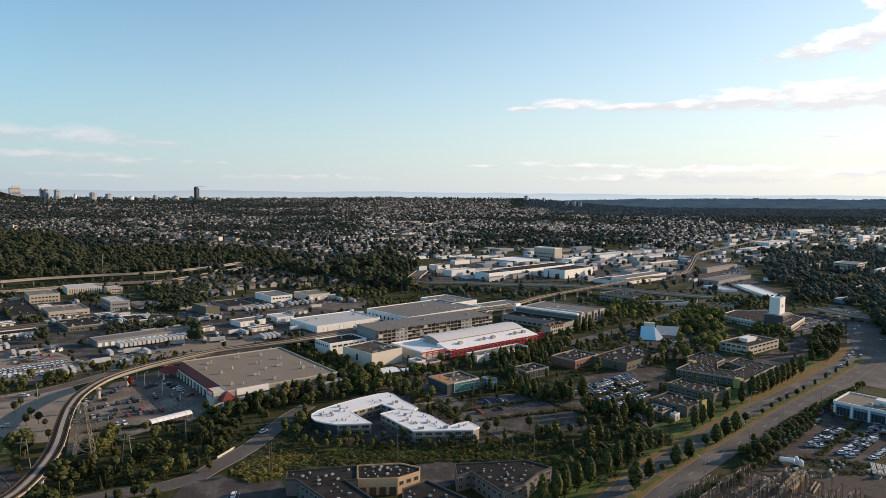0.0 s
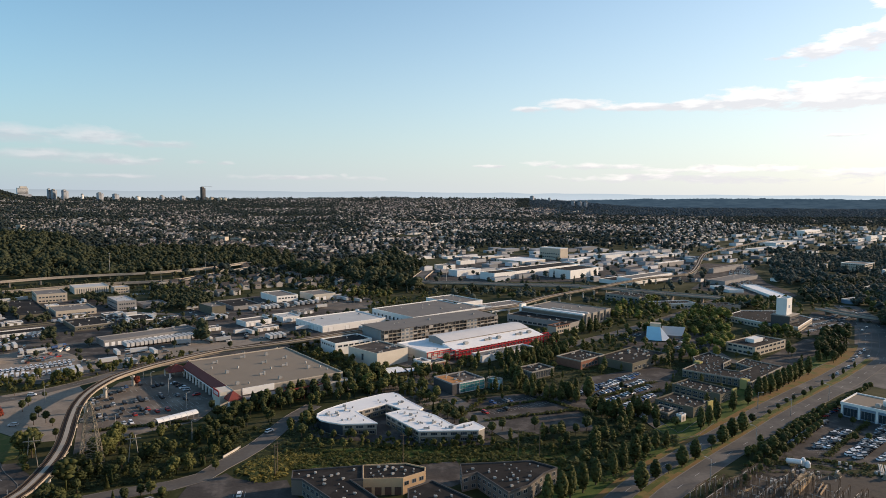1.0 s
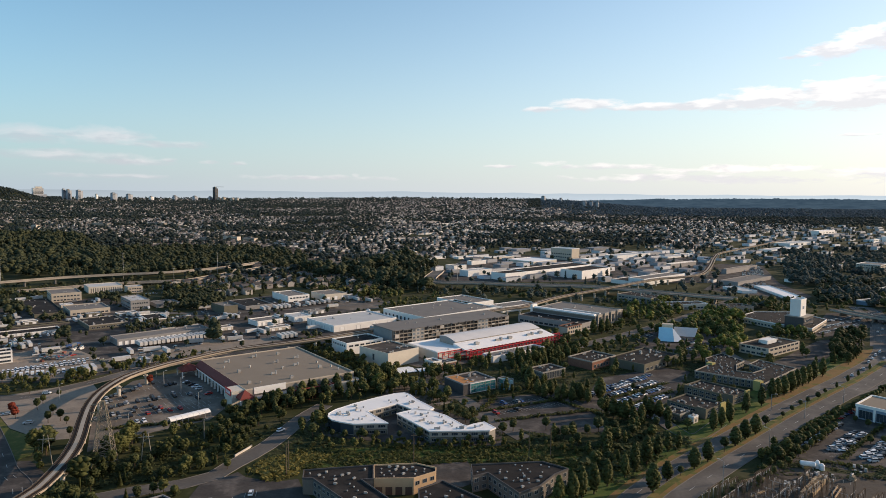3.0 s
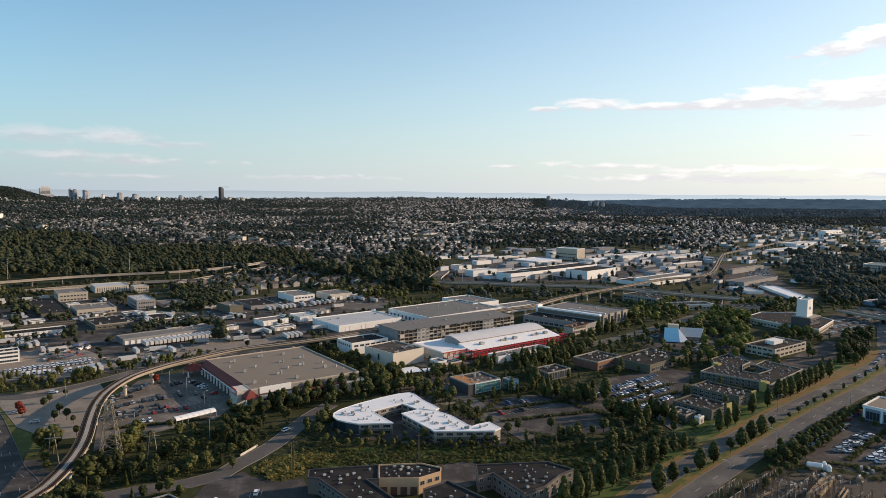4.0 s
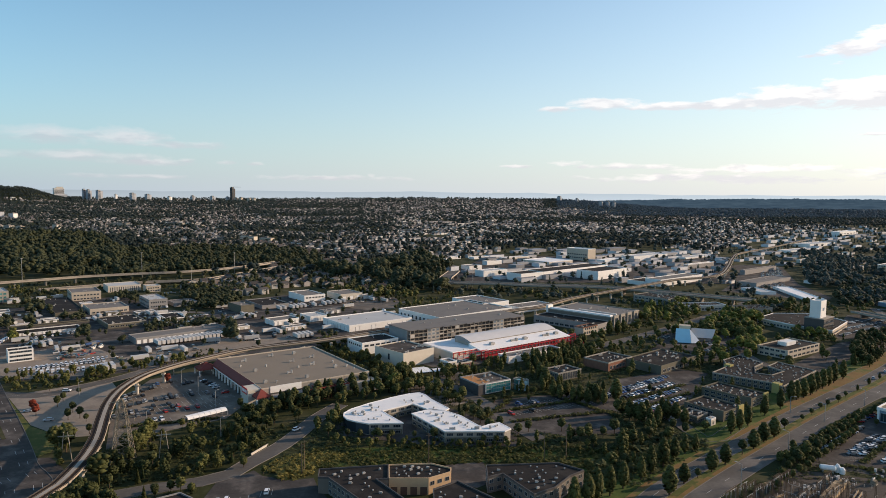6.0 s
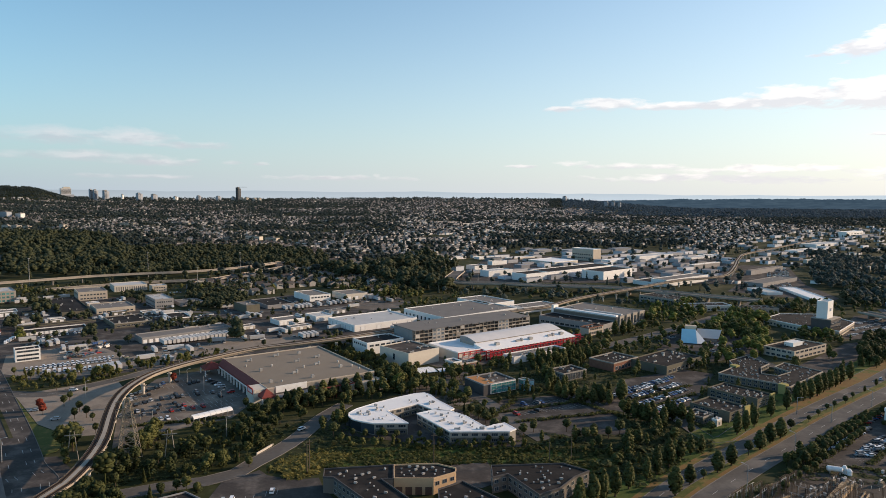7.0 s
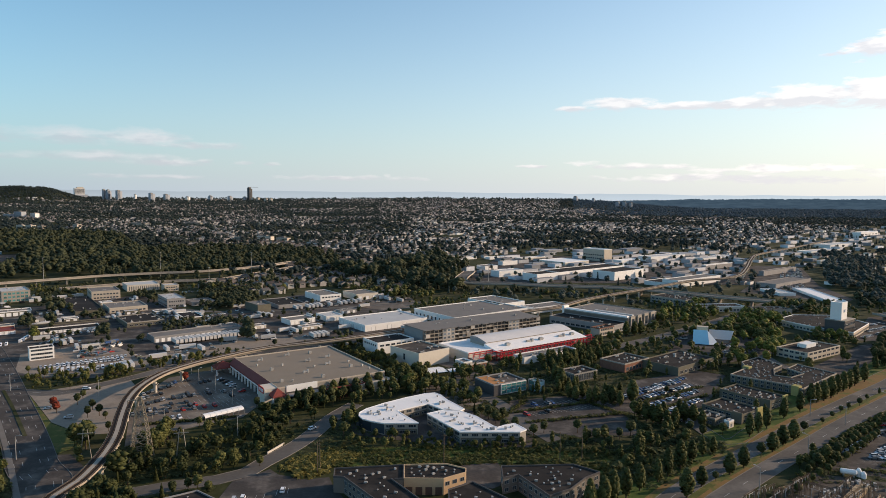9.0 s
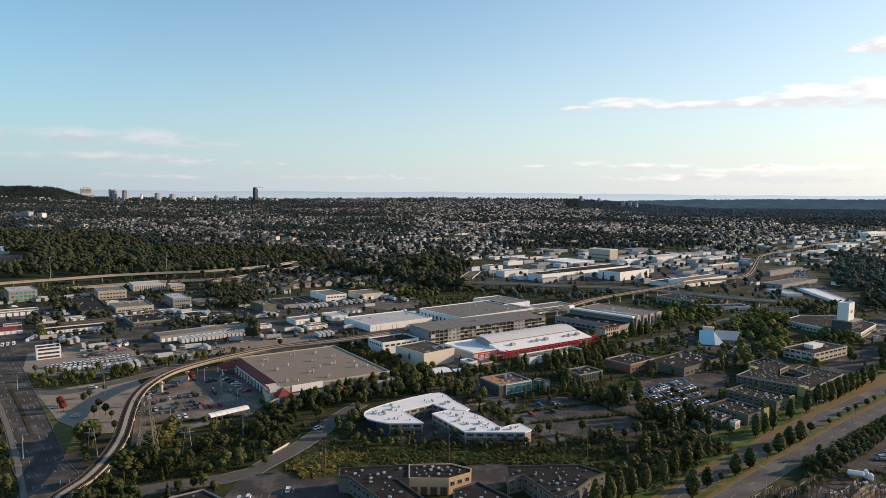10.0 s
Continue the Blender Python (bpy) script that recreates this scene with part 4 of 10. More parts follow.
# -- the white-roofed office with two wings --
def white_office():
    root = thing("white_roofed_office", -34.8, 357, 0, 0, "two-storey office in two wings with brilliant white roofs", "office building")
    inv = root.matrix_basis.inverted()
    h = 6.0

    def loc(poly):
        return ccw([tuple((inv @ Vector((p[0], p[1], 0)))[:2]) for p in poly])

    west = loc([(-34.9, 327.2), (-51.5, 325.1), (-58.5, 327.8), (-63.4, 330.7), (-66.2, 335.3), (-66.9, 340.2), (-64.6, 346.5), (-56.6, 357.1), (-45.6, 368.6), (-36.1, 376.7), (-30.8, 378.9), (-27.2, 375.4), (-22.8, 366.3), (-17.6, 358.7), (-12.7, 351.4), (-15.3, 347.4), (-22.8, 348.5), (-32.8, 358.6), (-47.7, 345), (-44.3, 339.8)])
    east = loc([(-31.5, 342), (-21.7, 350), (-15.3, 348.3), (-6.1, 340.1), (2.5, 326.5), (4.8, 324.3), (8.4, 327.9), (13.5, 330.9), (17, 325.5), (18.7, 322.5), (15.6, 319), (-13.2, 316.5)])
    for name, poly in (("west_wing", west), ("east_wing", east)):
        wing = part(name, Shape().prism(poly, 0, h - 0.3), WALL_STONE, root)
        part("roof", Shape().prism(poly, h - 0.3, h), ROOF_WHITE, wing, "brilliant white roof membrane")
        n = len(poly)
        s = ring(poly, h - 0.45, h + 0.12, 0.25, 0.3)
        part("parapet", s, ROOF_WHITE, wing, "white parapet")
        # windows along each straight side, in two storeys
        for k in range(n):
            a, b = Vector(poly[k]), Vector(poly[(k + 1) % n])
            length = (b - a).length
            if length < 8:
                if name == "west_wing" and poly[k][0] < -15 and poly[k][1] < 0:
                    out = Vector(((b - a)[1], -(b - a)[0])).normalized() * 0.12
                    s = Shape().prism([tuple(a + out), tuple(b + out), tuple(b), tuple(a)], 0.5, h - 0.8)
                    part("curved_glazing", s, GLASS, wing, "dark curved glazing")
                continue
            part("plinth_band", Shape().box(0.3, -0.08, 0, length - 0.3, 0.1, 2.9), WALL_OLIVE, wing, "dark brown ground storey", pose(a[0], a[1], 0, 0, 0, math.degrees(math.atan2((b - a)[1], (b - a)[0]))))
            cols = max(1, int(length / 4.6))
            pitch = length / cols
            ang = math.degrees(math.atan2((b - a)[1], (b - a)[0]))
            for c in range(cols):
                p = a + (b - a) * ((c + 0.5) / cols) - (b - a).normalized() * pitch * 0.34
                for z in (0.8, 3.6):
                    part("window", get_window(pitch * 0.68, 1.5, None, 2), None, wing, "", pose(p[0], p[1], z, 0, 0, ang) @ pose(0, -0.1 if z < 2 else 0, 0))
        r = random.Random(len(poly))
        xs, ys = [p[0] for p in poly], [p[1] for p in poly]
        made = 0
        for _ in range(900):
            x, y = r.uniform(min(xs), max(xs)), r.uniform(min(ys), max(ys))
            if made < 26 and all(inside(x + i, y + j, poly) for i in (-2.2, 2.2) for j in (-2.2, 2.2)):
                made += 1
                part("roof_unit", UNITS[r.choice((0, 1, 1, 2, 3))], None, wing, "", pose(x, y, h + 0.01, 0, 0, r.choice((0, 40, 90))) @ Matrix.Diagonal((0.62, 0.62, 0.7, 1)))
    take([(-68.4, 338.1), (-70.6, 373.2), (-30.4, 399.6), (-7.3, 364.6), (20.7, 336.2), (18.5, 320.4), (-48, 321.3)])


white_office()

# -- works district, left --
building("panelled_hall", "long low hall with ribbed cream side wall", -432.2, 800.8, 36.8, 34, 7.5, 38, WALL_CREAM, ROOF_PALE, rows=(("f", 14, 0.6, 5.2, 0.9),), category="hall")
building("office_block", "two-storey beige office with square windows", -440.3, 733.5, 29, 39.7, 9.5, 38, WALL_BEIGE, ROOF_GREY, rows=(("f", 8, 1.2, 1.6), ("f", 8, 5.2, 1.6), ("l", 6, 5.2, 1.6)), units=4)
building("office_block", "grey two-storey office with dark window bands", -339.4, 690.9, 18.3, 40, 9.5, 40, WALL_GREY, ROOF_PALE, rows=(("f", 7, 1.2, 1.8), ("f", 7, 5.4, 1.8), ("l", 8, 1.2, 1.8), ("l", 8, 5.4, 1.8)), units=5)
building("office_block", "small two-storey beige office", -391.4, 793.8, 16.6, 18.6, 7.6, 38, WALL_BEIGE, ROOF_PALE, rows=(("f", 5, 1.0, 1.4), ("f", 5, 4.2, 1.4)), units=2)
building("workshop", "low dark-roofed workshop with pale roof vents", -424, 666.6, 26, 105.5, 4, 40, WALL_OLIVE, ROOF_DARK, units=9)
building("workshop", "low workshop with grey roof and lit tan wall", -372.5, 657.8, 35.3, 37.8, 5.5, 40, WALL_BEIGE, ROOF_GREY, units=6, rows=(("f", 9, 1.0, 1.6),))
building("workshop", "low olive-grey workshop with vents on its dark roof", -321.8, 593.1, 31.5, 41.3, 4.4, 42, WALL_OLIVE, ROOF_DARK, WALL_STONE, units=9, rows=(("f", 7, 1.0, 1.5),))
building("storage_row", "long low row of storage units with white doors", -364.1, 552.6, 47.5, 18, 2.4, 40, WALL_WHITE, ROOF_DARK, doors=(("f", 13, 2.8, 2.3),), category="storage units")
building("workshop", "low workshop with white trim", -461.7, 613.7, 32.3, 16, 5, 40, WALL_OLIVE, ROOF_GREY, WHITE_TRIM, doors=(("f", 6, 4, 3.4),), units=4)
building("storage_row", "low white store with a red metal roof", -410.1, 534.1, 16.6, 18, 3.8, 40, WALL_WHITE, RED_ROOF, RED_ROOF, doors=(("f", 4, 3, 2.5),), category="storage units")
building("office_block", "three-storey white office with ribbon windows", -321.9, 456, 15.4, 11, 8.6, 40, WALL_WHITE, ROOF_DARK, rows=(("f", 3, 0.8, 1.4, 5.2), ("f", 3, 3.6, 1.4, 5.2), ("f", 3, 6.4, 1.4, 5.2)), units=2)
building("office_block", "modern office with pale green window bands", -524.8, 701.5, 26.8, 37.3, 12.3, 44, WALL_STONE, ROOF_PALE, rows=(("f", 6, 0.8, 2.2, None, GLASS_TEAL), ("f", 6, 4.6, 2.2, None, GLASS_TEAL), ("f", 6, 8.4, 2.2, None, GLASS_TEAL), ("l", 5, 4.6, 2.2), ("l", 5, 8.4, 2.2)), units=4)
building("freight_shed", "long freight shed with pale roof and loading doors", -245.7, 543, 73.6, 19.4, 5, 43.5, WALL_GREY, ROOF_GREY, doors=(("f", 16, 2.8, 3.2),), units=3, category="warehouse")
building("workshop", "low dark-roofed workshop beside a service street", -286.6, 618.9, 17.7, 32.1, 3.6, 40, WALL_OLIVE, ROOF_DARK, WHITE_TRIM, units=3)
building("workshop", "low grey-roofed workshop beside a service street", -312.6, 702, 23.9, 26, 4, 40, WALL_GREY, ROOF_GREY, units=4, rows=(("f", 6, 1.0, 1.4),))
building("workshop", "long low canopy with a dark roof", -374.5, 570.2, 62.2, 8, 3.5, 40, WALL_DARK, ROOF_DARK, WALL_OLIVE)
building("warehouse", "white warehouse with a sunlit end wall", -190.8, 753.4, 25.6, 41.1, 7, 40, WALL_WHITE, ROOF_GREY, rows=(("f", 6, 3.4, 1.6),), units=4)
building("warehouse", "pale warehouse with a grey roof", -149.5, 764.6, 28, 32.8, 7, 40, WALL_CREAM, ROOF_GREY, units=3, doors=(("f", 3, 4, 4),))
building("workshop", "low shed with dark roof", -222.1, 705.9, 30, 47.3, 4, 40, WALL_GREY, ROOF_DARK, units=3)
building("workshop", "square olive-grey block beside a yard", -236.6, 667.6, 14.2, 29.8, 8, 44, WALL_OLIVE, ROOF_GREY, units=2)
building("workshop", "small white workshop beside a yard", -152.7, 629.4, 17.8, 22, 5, 40, WALL_WHITE, ROOF_PALE, units=2, doors=(("f", 3, 3, 3),))
building("warehouse", "broad white warehouse with pale ribbed roof", -98.2, 612.1, 66.9, 46.9, 5.8, 41.4, WALL_WHITE, ROOF_PALE, WHITE_TRIM, units=4, doors=(("f", 4, 4, 3.6), ("l", 4, 4, 3.6)))
building("workshop", "small workshop with reddish doors", -177.7, 609.2, 25.6, 18.1, 4.6, 44, WALL_WHITE, ROOF_GREY, doors=(("f", 6, 3, 3),))
building("office_block", "white two-storey studio block with dark windows", -77.5, 508.9, 32.3, 21.9, 9.2, 40, WALL_WHITE, ROOF_DARK, WHITE_TRIM, rows=(("l", 6, 5.8, 1.5, 1.8), ("f", 6, 5.8, 1.5, 3.6)), units=3)
building("studio_hall", "windowless cream block with dark gravel roof", -49.8, 476.6, 28.5, 32.1, 10.3, 46, WALL_CREAM, ROOF_BROWN, units=6, rows=(("l", 1, 3.0, 4.5, 2.2),), category="hall")


# -- long timber-framed block, still under construction --
def framed_block(x, y, w, d, h, rot):
    root = thing("apartment_block_under_construction", x, y, 0, rot, "long five-storey timber-framed block under construction with grey roof", "apartment building")
    r = random.Random(8)
    levels, bays = 5, 30
    step, pitch = (h - 0.5) / levels, (w - 1.0) / 30
    part("core_wall", Shape().box(-w / 2 + 2.4, -d / 2 + 2.4, 0, w / 2 - 0.4, d / 2 - 0.1, h - 0.6), WALL_DARK, root)
    part("end_wall", Shape().box(-w / 2, -d / 2 + 4.0, 0, -w / 2 + 2.3, d / 2 - 0.1, h - 0.5), WALL_GREY, root, "blank grey end wall")
    part("end_wall", Shape().box(w / 2 - 0.38, -d / 2 + 0.4, 0, w / 2, d / 2 - 0.1, h - 0.5), WALL_GREY, root, "blank grey end wall")
    for k in range(levels):
        part("floor_slab", Shape().box(-w / 2 + 0.1, -d / 2, k * step, w / 2 - 0.4, -d / 2 + 2.38, k * step + 0.35), FRAME_TIMBER, root, "raw timber floor edge")
    post = Shape().box(-0.16, -0.16, 0, 0.16, 0.16, h - 0.5).data("post", FRAME_TIMBER)
    sheet_wide = Shape().box(0.16, 0.0, 0.35, pitch - 0.16, 0.12, step).data("panel", SHEATHING)
    sheet_low = Shape().box(0.16, 0.0, 0.35, pitch - 0.16, 0.1, 1.4).data("panel", SHEATHING)
    white = get_window(pitch * 0.6, 1.7, GLASS_PALE, 1)
    for k in range(bays + 1):
        px = -w / 2 + 0.5 + pitch * k
        part("post", post, None, root, "", pose(px, -d / 2 + 0.2, 0))
        if k == bays:
            continue
        finished = 4 <= k <= 6 or 21 <= k <= 23
        for l in range(levels):
            if finished:
                p = part("panel", sheet_wide, None, root, "", pose(px, -d / 2 - 0.02, l * step))
                part("window", white, None, p, "", pose(pitch * 0.2, 0.0, 0.9))
            elif r.random() < 0.42:
                part("panel", sheet_wide if r.random() < 0.35 else sheet_low, None, root, "", pose(px, -d / 2 + r.choice((0.05, 0.05, 1.4)), l * step))
    # grey roof with uneven eaves over the bays
    s = Shape().box(-w / 2 - 0.5, -d / 2 + 1.0, h - 0.5, w / 2 + 0.5, d / 2 + 0.6, h)
    part("roof", s, ROOF_GREY, root)
    for k in range(bays // 2):
        px = -w / 2 + 0.2 + 2 * pitch * k
        out = (0.2, 1.5, 0.8)[k % 3]
        part("eave", Shape().box(px, -d / 2 - out, h - 0.42, px + 2 * pitch * 0.78, -d / 2 + 0.98, h - 0.08), ROOF_GREY, root)
    roof_units(root, w, d, h, 5, (0, 3, 1), 3, 6.0)
    take(corners(x, y, w, d, rot, 2))


FRAME_TIMBER = material("raw_framing_timber", (0.36, 0.315, 0.26), 0.9, 0.25, 2.0, 0.3)
SHEATHING = material("pale_wall_sheathing", (0.42, 0.39, 0.35), 0.85, 0.2, 2.0, 0.3, per_object=0.7)
framed_block(-12.1, 558.8, 118.4, 32.0, 15.0, 38)


# -- white vaulted works hall with its red steel gallery --
def works_hall(x, y, w, d, h, rot):
    root = thing("works_hall", x, y, 0, rot, "works hall with white vaulted roof and red steel frame", "hall")
    part("wall", Shape().box(-w / 2, -d / 2, 0, w / 2, d / 2, 9.6), WALL_STONE, root, "grey-beige wall")
    arc = []
    for k in range(13):
        t = k / 12
        arc.append((d / 2 + 0.4 - (d + 0.8) * t, h - 1.0 + 1.0 * math.sin(math.pi * min(1.0, t / 0.5) * 0.5) - (2.6 * ((t - 0.35) / 0.65) ** 1.6 if t > 0.35 else 0.0)))
    s = Shape()
    for (a, za), (b, zb) in zip(arc, arc[1:]):
        s.face([(-w / 2 - 0.3, a, za), (-w / 2 - 0.3, b, zb), (w / 2 + 0.3, b, zb), (w / 2 + 0.3, a, za)])
    part("vaulted_roof", s, ROOF_OFFWHITE, root, "white curved metal roof")
    for u in (-w / 2 - 0.05, w / 2 + 0.05):
        g = Shape()
        g.face([(u, d / 2, 9.5)] + [(u, min(d / 2, max(-d / 2, p)), z - 0.06) for p, z in arc] + [(u, -d / 2, 9.5)])
        part("gable", g, WALL_GREY, root, "grey metal gable end")
    part("clerestory", Shape().box(-w / 2, -d / 2 - 0.05, 9.5, w / 2, -d / 2 + 0.2, 10.2), WALL_STONE, root)
    part("rear_wall", Shape().box(-w / 2, d / 2 - 0.2, 9.5, w / 2, d / 2, h - 1.0), WALL_STONE, root)
    # lean-to on the near side
    lw, ld = w + 4, 15.0
    y0 = -d / 2 - ld
    s = Shape()
    s.face([(-lw / 2, -d / 2 - 0.06, 9.7), (-lw / 2, y0, 7.0), (lw / 2, y0, 7.0), (lw / 2, -d / 2 - 0.06, 9.7)])
    s.face([(-lw / 2, -d / 2 - 0.06, 9.7), (-lw / 2, -d / 2 - 0.06, 6.5), (-lw / 2, y0, 6.5), (-lw / 2, y0, 7.0)])
    s.face([(lw / 2, -d / 2 - 0.06, 9.7), (lw / 2, y0, 7.0), (lw / 2, y0, 6.5), (lw / 2, -d / 2 - 0.06, 6.5)])
    s.face([(-lw / 2, y0, 6.5), (lw / 2, y0, 6.5), (lw / 2, y0, 7.0), (-lw / 2, y0, 7.0)])
    part("lean_to_roof", s, ROOF_WHITE, root, "white lean-to roof")
    part("lean_to_wall", Shape().box(-lw / 2 + 2, y0 + 4, 0, lw / 2 - 2, -d / 2 - 0.02, 6.5), WALL_GREY, root)
    # red gallery of posts, beams and braces
    n = 26
    for k in range(n + 1):
        u = -lw / 2 + lw * k / n
        f = part("steel_frame", Shape().box(u - 0.18, y0 - 4.2, 0, u + 0.18, y0 - 3.8, 6.6).box(u - 0.18, y0 - 4.2, 6.3, u + 0.18, y0, 6.7)
                 .box(u - 0.18, y0 - 0.3, 0, u + 0.18, y0 + 0.1, 6.4), RED_PAINT, root, "red painted steel frame")
        if k < n:
            v = u + lw / n
            part("brace", Shape().rod((u, y0 - 4, 0.4), (v, y0 - 4, 3.4), 0.11).rod((u, y0 - 4, 3.4), (v, y0 - 4, 6.3), 0.11), RED_PAINT, root)
    for z in (3.3, 6.4):
        part("beam", Shape().box(-lw / 2, y0 - 4.25, z, lw / 2, y0 - 3.75, z + 0.5), RED_PAINT, root, "long red steel beam")
    part("walkway", Shape().box(-lw / 2, y0 - 3.8, 3.3, lw / 2, y0 - 0.3, 3.5), RED_PAINT, root)
    part("end_gantry", Shape().box(lw / 2, y0 - 4.2, 6.0, lw / 2 + 12, y0 - 3.8, 6.6).box(lw / 2, y0 + 5, 6.0, lw / 2 + 12, y0 + 5.4, 6.6)
         .box(lw / 2 + 11.5, y0 - 4.2, 0, lw / 2 + 12, y0 - 3.7, 6.0).box(lw / 2 + 11.5, y0 + 5, 0, lw / 2 + 12, y0 + 5.4, 6.0)
         .box(lw / 2 + 5, y0 - 3.8, 6.0, lw / 2 + 5.5, y0 + 5, 6.5), RED_PAINT, root, "red steel gantry")
    for k in range(5):
        part("roof_unit", UNITS[(0, 2)[k % 2]], None, root, "", pose(-lw / 2 + 16 + k * 17 + (k % 2) * 5, -d / 2 - 8, 8.1) @ Matrix.Diagonal((1.4, 1.3, 1.3, 1)))
    take(corners(x, y, w + 18, d + 40, rot))


works_hall(26.4, 530.2, 89.7, 19.2, 13, 39.6)
building("workshop", "low works building with sagging white roof", -15.3, 494.8, 28.3, 36.7, 8, 39, WALL_CREAM, ROOF_WHITE, WHITE_TRIM, units=1, category="workshop")
building("brick_house", "old red-brown brick works office", -8.8, 461.8, 13.4, 9.2, 4.3, 39, WALL_BRICK, ROOF_GREY, WALL_CREAM, rows=(("f", 5, 1.0, 1.8),), units=2)
building("gate_house", "small pale two-storey works house", -17.1, 455.1, 7.4, 10.0, 6.6, 39, WALL_CREAM, ROOF_GREY, WHITE_TRIM, rows=(("f", 2, 1.0, 1.4), ("l", 3, 1.0, 1.4), ("l", 3, 4.0, 1.2), ("f", 2, 4.0, 1.2)), units=1)
building("workshop", "low white workshop among trees", 41.8, 494.4, 52.1, 11.7, 5, 39, WALL_WHITE, ROOF_GREY, WHITE_TRIM, units=8)


def loading_frame(x, y, rot, w, d, h):
    """Open red steel frame with two decks in front of a workshop."""
    root = thing("loading_frame", x, y, 0, rot, "open red steel frame with a pale deck", "steel frame")
    for k in range(6):
        for v in (-d / 2, d / 2):
            u = -w / 2 + w * k / 5
            part("post", Shape().box(u - 0.18, v - 0.18, 0, u + 0.18, v + 0.18, h), RED_PAINT, root)
    for z in (h * 0.5, h - 0.3):
        for v in (-d / 2, d / 2):
            part("beam", Shape().box(-w / 2, v - 0.2, z, w / 2, v + 0.2, z + 0.45), RED_PAINT, root)
    part("deck", Shape().box(-w / 2, -d / 2 + 0.2, h * 0.5 + 0.5, w / 2, d / 2 - 0.2, h * 0.5 + 0.7), WALL_CREAM, root, "pale deck")
    take(corners(x, y, w, d, rot, 1))


loading_frame(-2.0, 478.3, 39, 27, 5, 7.2)
for x, y, w, d in ((-36.6, 439.6, 15, 14), (-24.2, 441.5, 7, 8)):
    root = thing("canopy", x, y, 0, 30, "low white fabric canopy beside a cream hall", "canopy", "white canopies")
    top = Shape()
    for k in range(4):
        a, b = -w / 2 + w * k / 4, -w / 2 + w * (k + 1) / 4
        for p, q in ((-d / 2, 0), (0, d / 2)):
            zp, zq = 3.0 + 0.9 * (p == 0), 3.0 + 0.9 * (q == 0)
            top.face([(a, p, zp), (b - 0.1, p, zp), (b - 0.1, q, zq), (a, q, zq)])
    part("fabric_roof", top, TENT, root)
    for u in (-w / 2, 0, w / 2 - 0.1):
        for v in (-d / 2, d / 2):
            part("post", Shape().box(u - 0.06, v - 0.06, 0, u + 0.06, v + 0.06, 3.0), STEEL, root)
    take(corners(x, y, w, d, 30, 1))


# -- dark office with teal glazing and roof deck --
def teal_office(x, y, w, d, h, rot):
    root = building("glass_office", "dark brick office with teal glazing and cedar roof deck", x, y, w, d, h, rot, WALL_DARK, ROOF_BROWN, WALL_GREY, units=10, seed=5, category="office building")
    part("roof_deck", Shape().box(-w / 2 + 0.8, -d / 2 + 0.8, h - 0.66, -w / 2 + 9, d / 2 - 0.8, h - 0.3), WOOD_DECK, root, "orange cedar roof deck")
    part("glazing_frame", Shape().box(-w / 2 + 5.0, -d / 2 - 0.5, 0.6, w / 2, -d / 2 - 0.02, h - 0.5), WALL_WHITE, root, "pale glazing surround")
    me = get_window((w - 6) / 5, 2.0, GLASS_TEAL, 1)
    for k in range(5):
        for z in (0.9, 3.0, 5.0 if h > 7.1 else 4.9):
            part("window", me if z < 4.5 else get_window((w - 6) / 5, 1.4, GLASS_TEAL, 1), None, root, "", pose(-w / 2 + 5.4 + k * (w - 5.6) / 5, -d / 2 - 0.5, z))
    part("mast", Shape().rod((-w / 2 + 4, 2, h - 0.6), (-w / 2 + 4, 2, h + 3.6), 0.12), STEEL, root)


teal_office(7.4, 409.4, 24.3, 19.7, 7.2, 36)


def frame_pavilion(x, y, w, d, h, rot):
    """An open steel cube clad in louvres."""
    root = thing("louvred_stair_tower", x, y, 0, rot, "pale teal steel cube with louvred sides", "stair tower", "louvred towers")
    s = Shape()
    for u in (-w / 2, w / 2 - 0.3):
        for v in (-d / 2, d / 2 - 0.3):
            s.box(u, v, 0, u + 0.3, v + 0.3, h)
    for z in (h - 0.4, h / 2):
        s.box(-w / 2, -d / 2, z, w / 2, -d / 2 + 0.3, z + 0.4).box(-w / 2, d / 2 - 0.3, z, w / 2, d / 2, z + 0.4)
        s.box(-w / 2, -d / 2 + 0.3, z, -w / 2 + 0.3, d / 2 - 0.3, z + 0.4).box(w / 2 - 0.3, -d / 2 + 0.3, z, w / 2, d / 2 - 0.3, z + 0.4)
    part("steel_cage", s, STEEL, root)
    for k in range(9):
        part("louvre", Shape().box(-w / 2 + 0.3, -d / 2 + 0.05, 0.5 + k * (h - 1) / 9, w / 2 - 0.3, -d / 2 + 0.2, 0.5 + (k + 0.6) * (h - 1) / 9), TEAL_ROOF, root)
    part("core", Shape().box(-w / 2 + 0.5, -d / 2 + 0.5, 0, w / 2 - 0.5, d / 2 - 0.5, h - 0.6), GLASS_TEAL, root)
    take(corners(x, y, w, d, rot, 1))


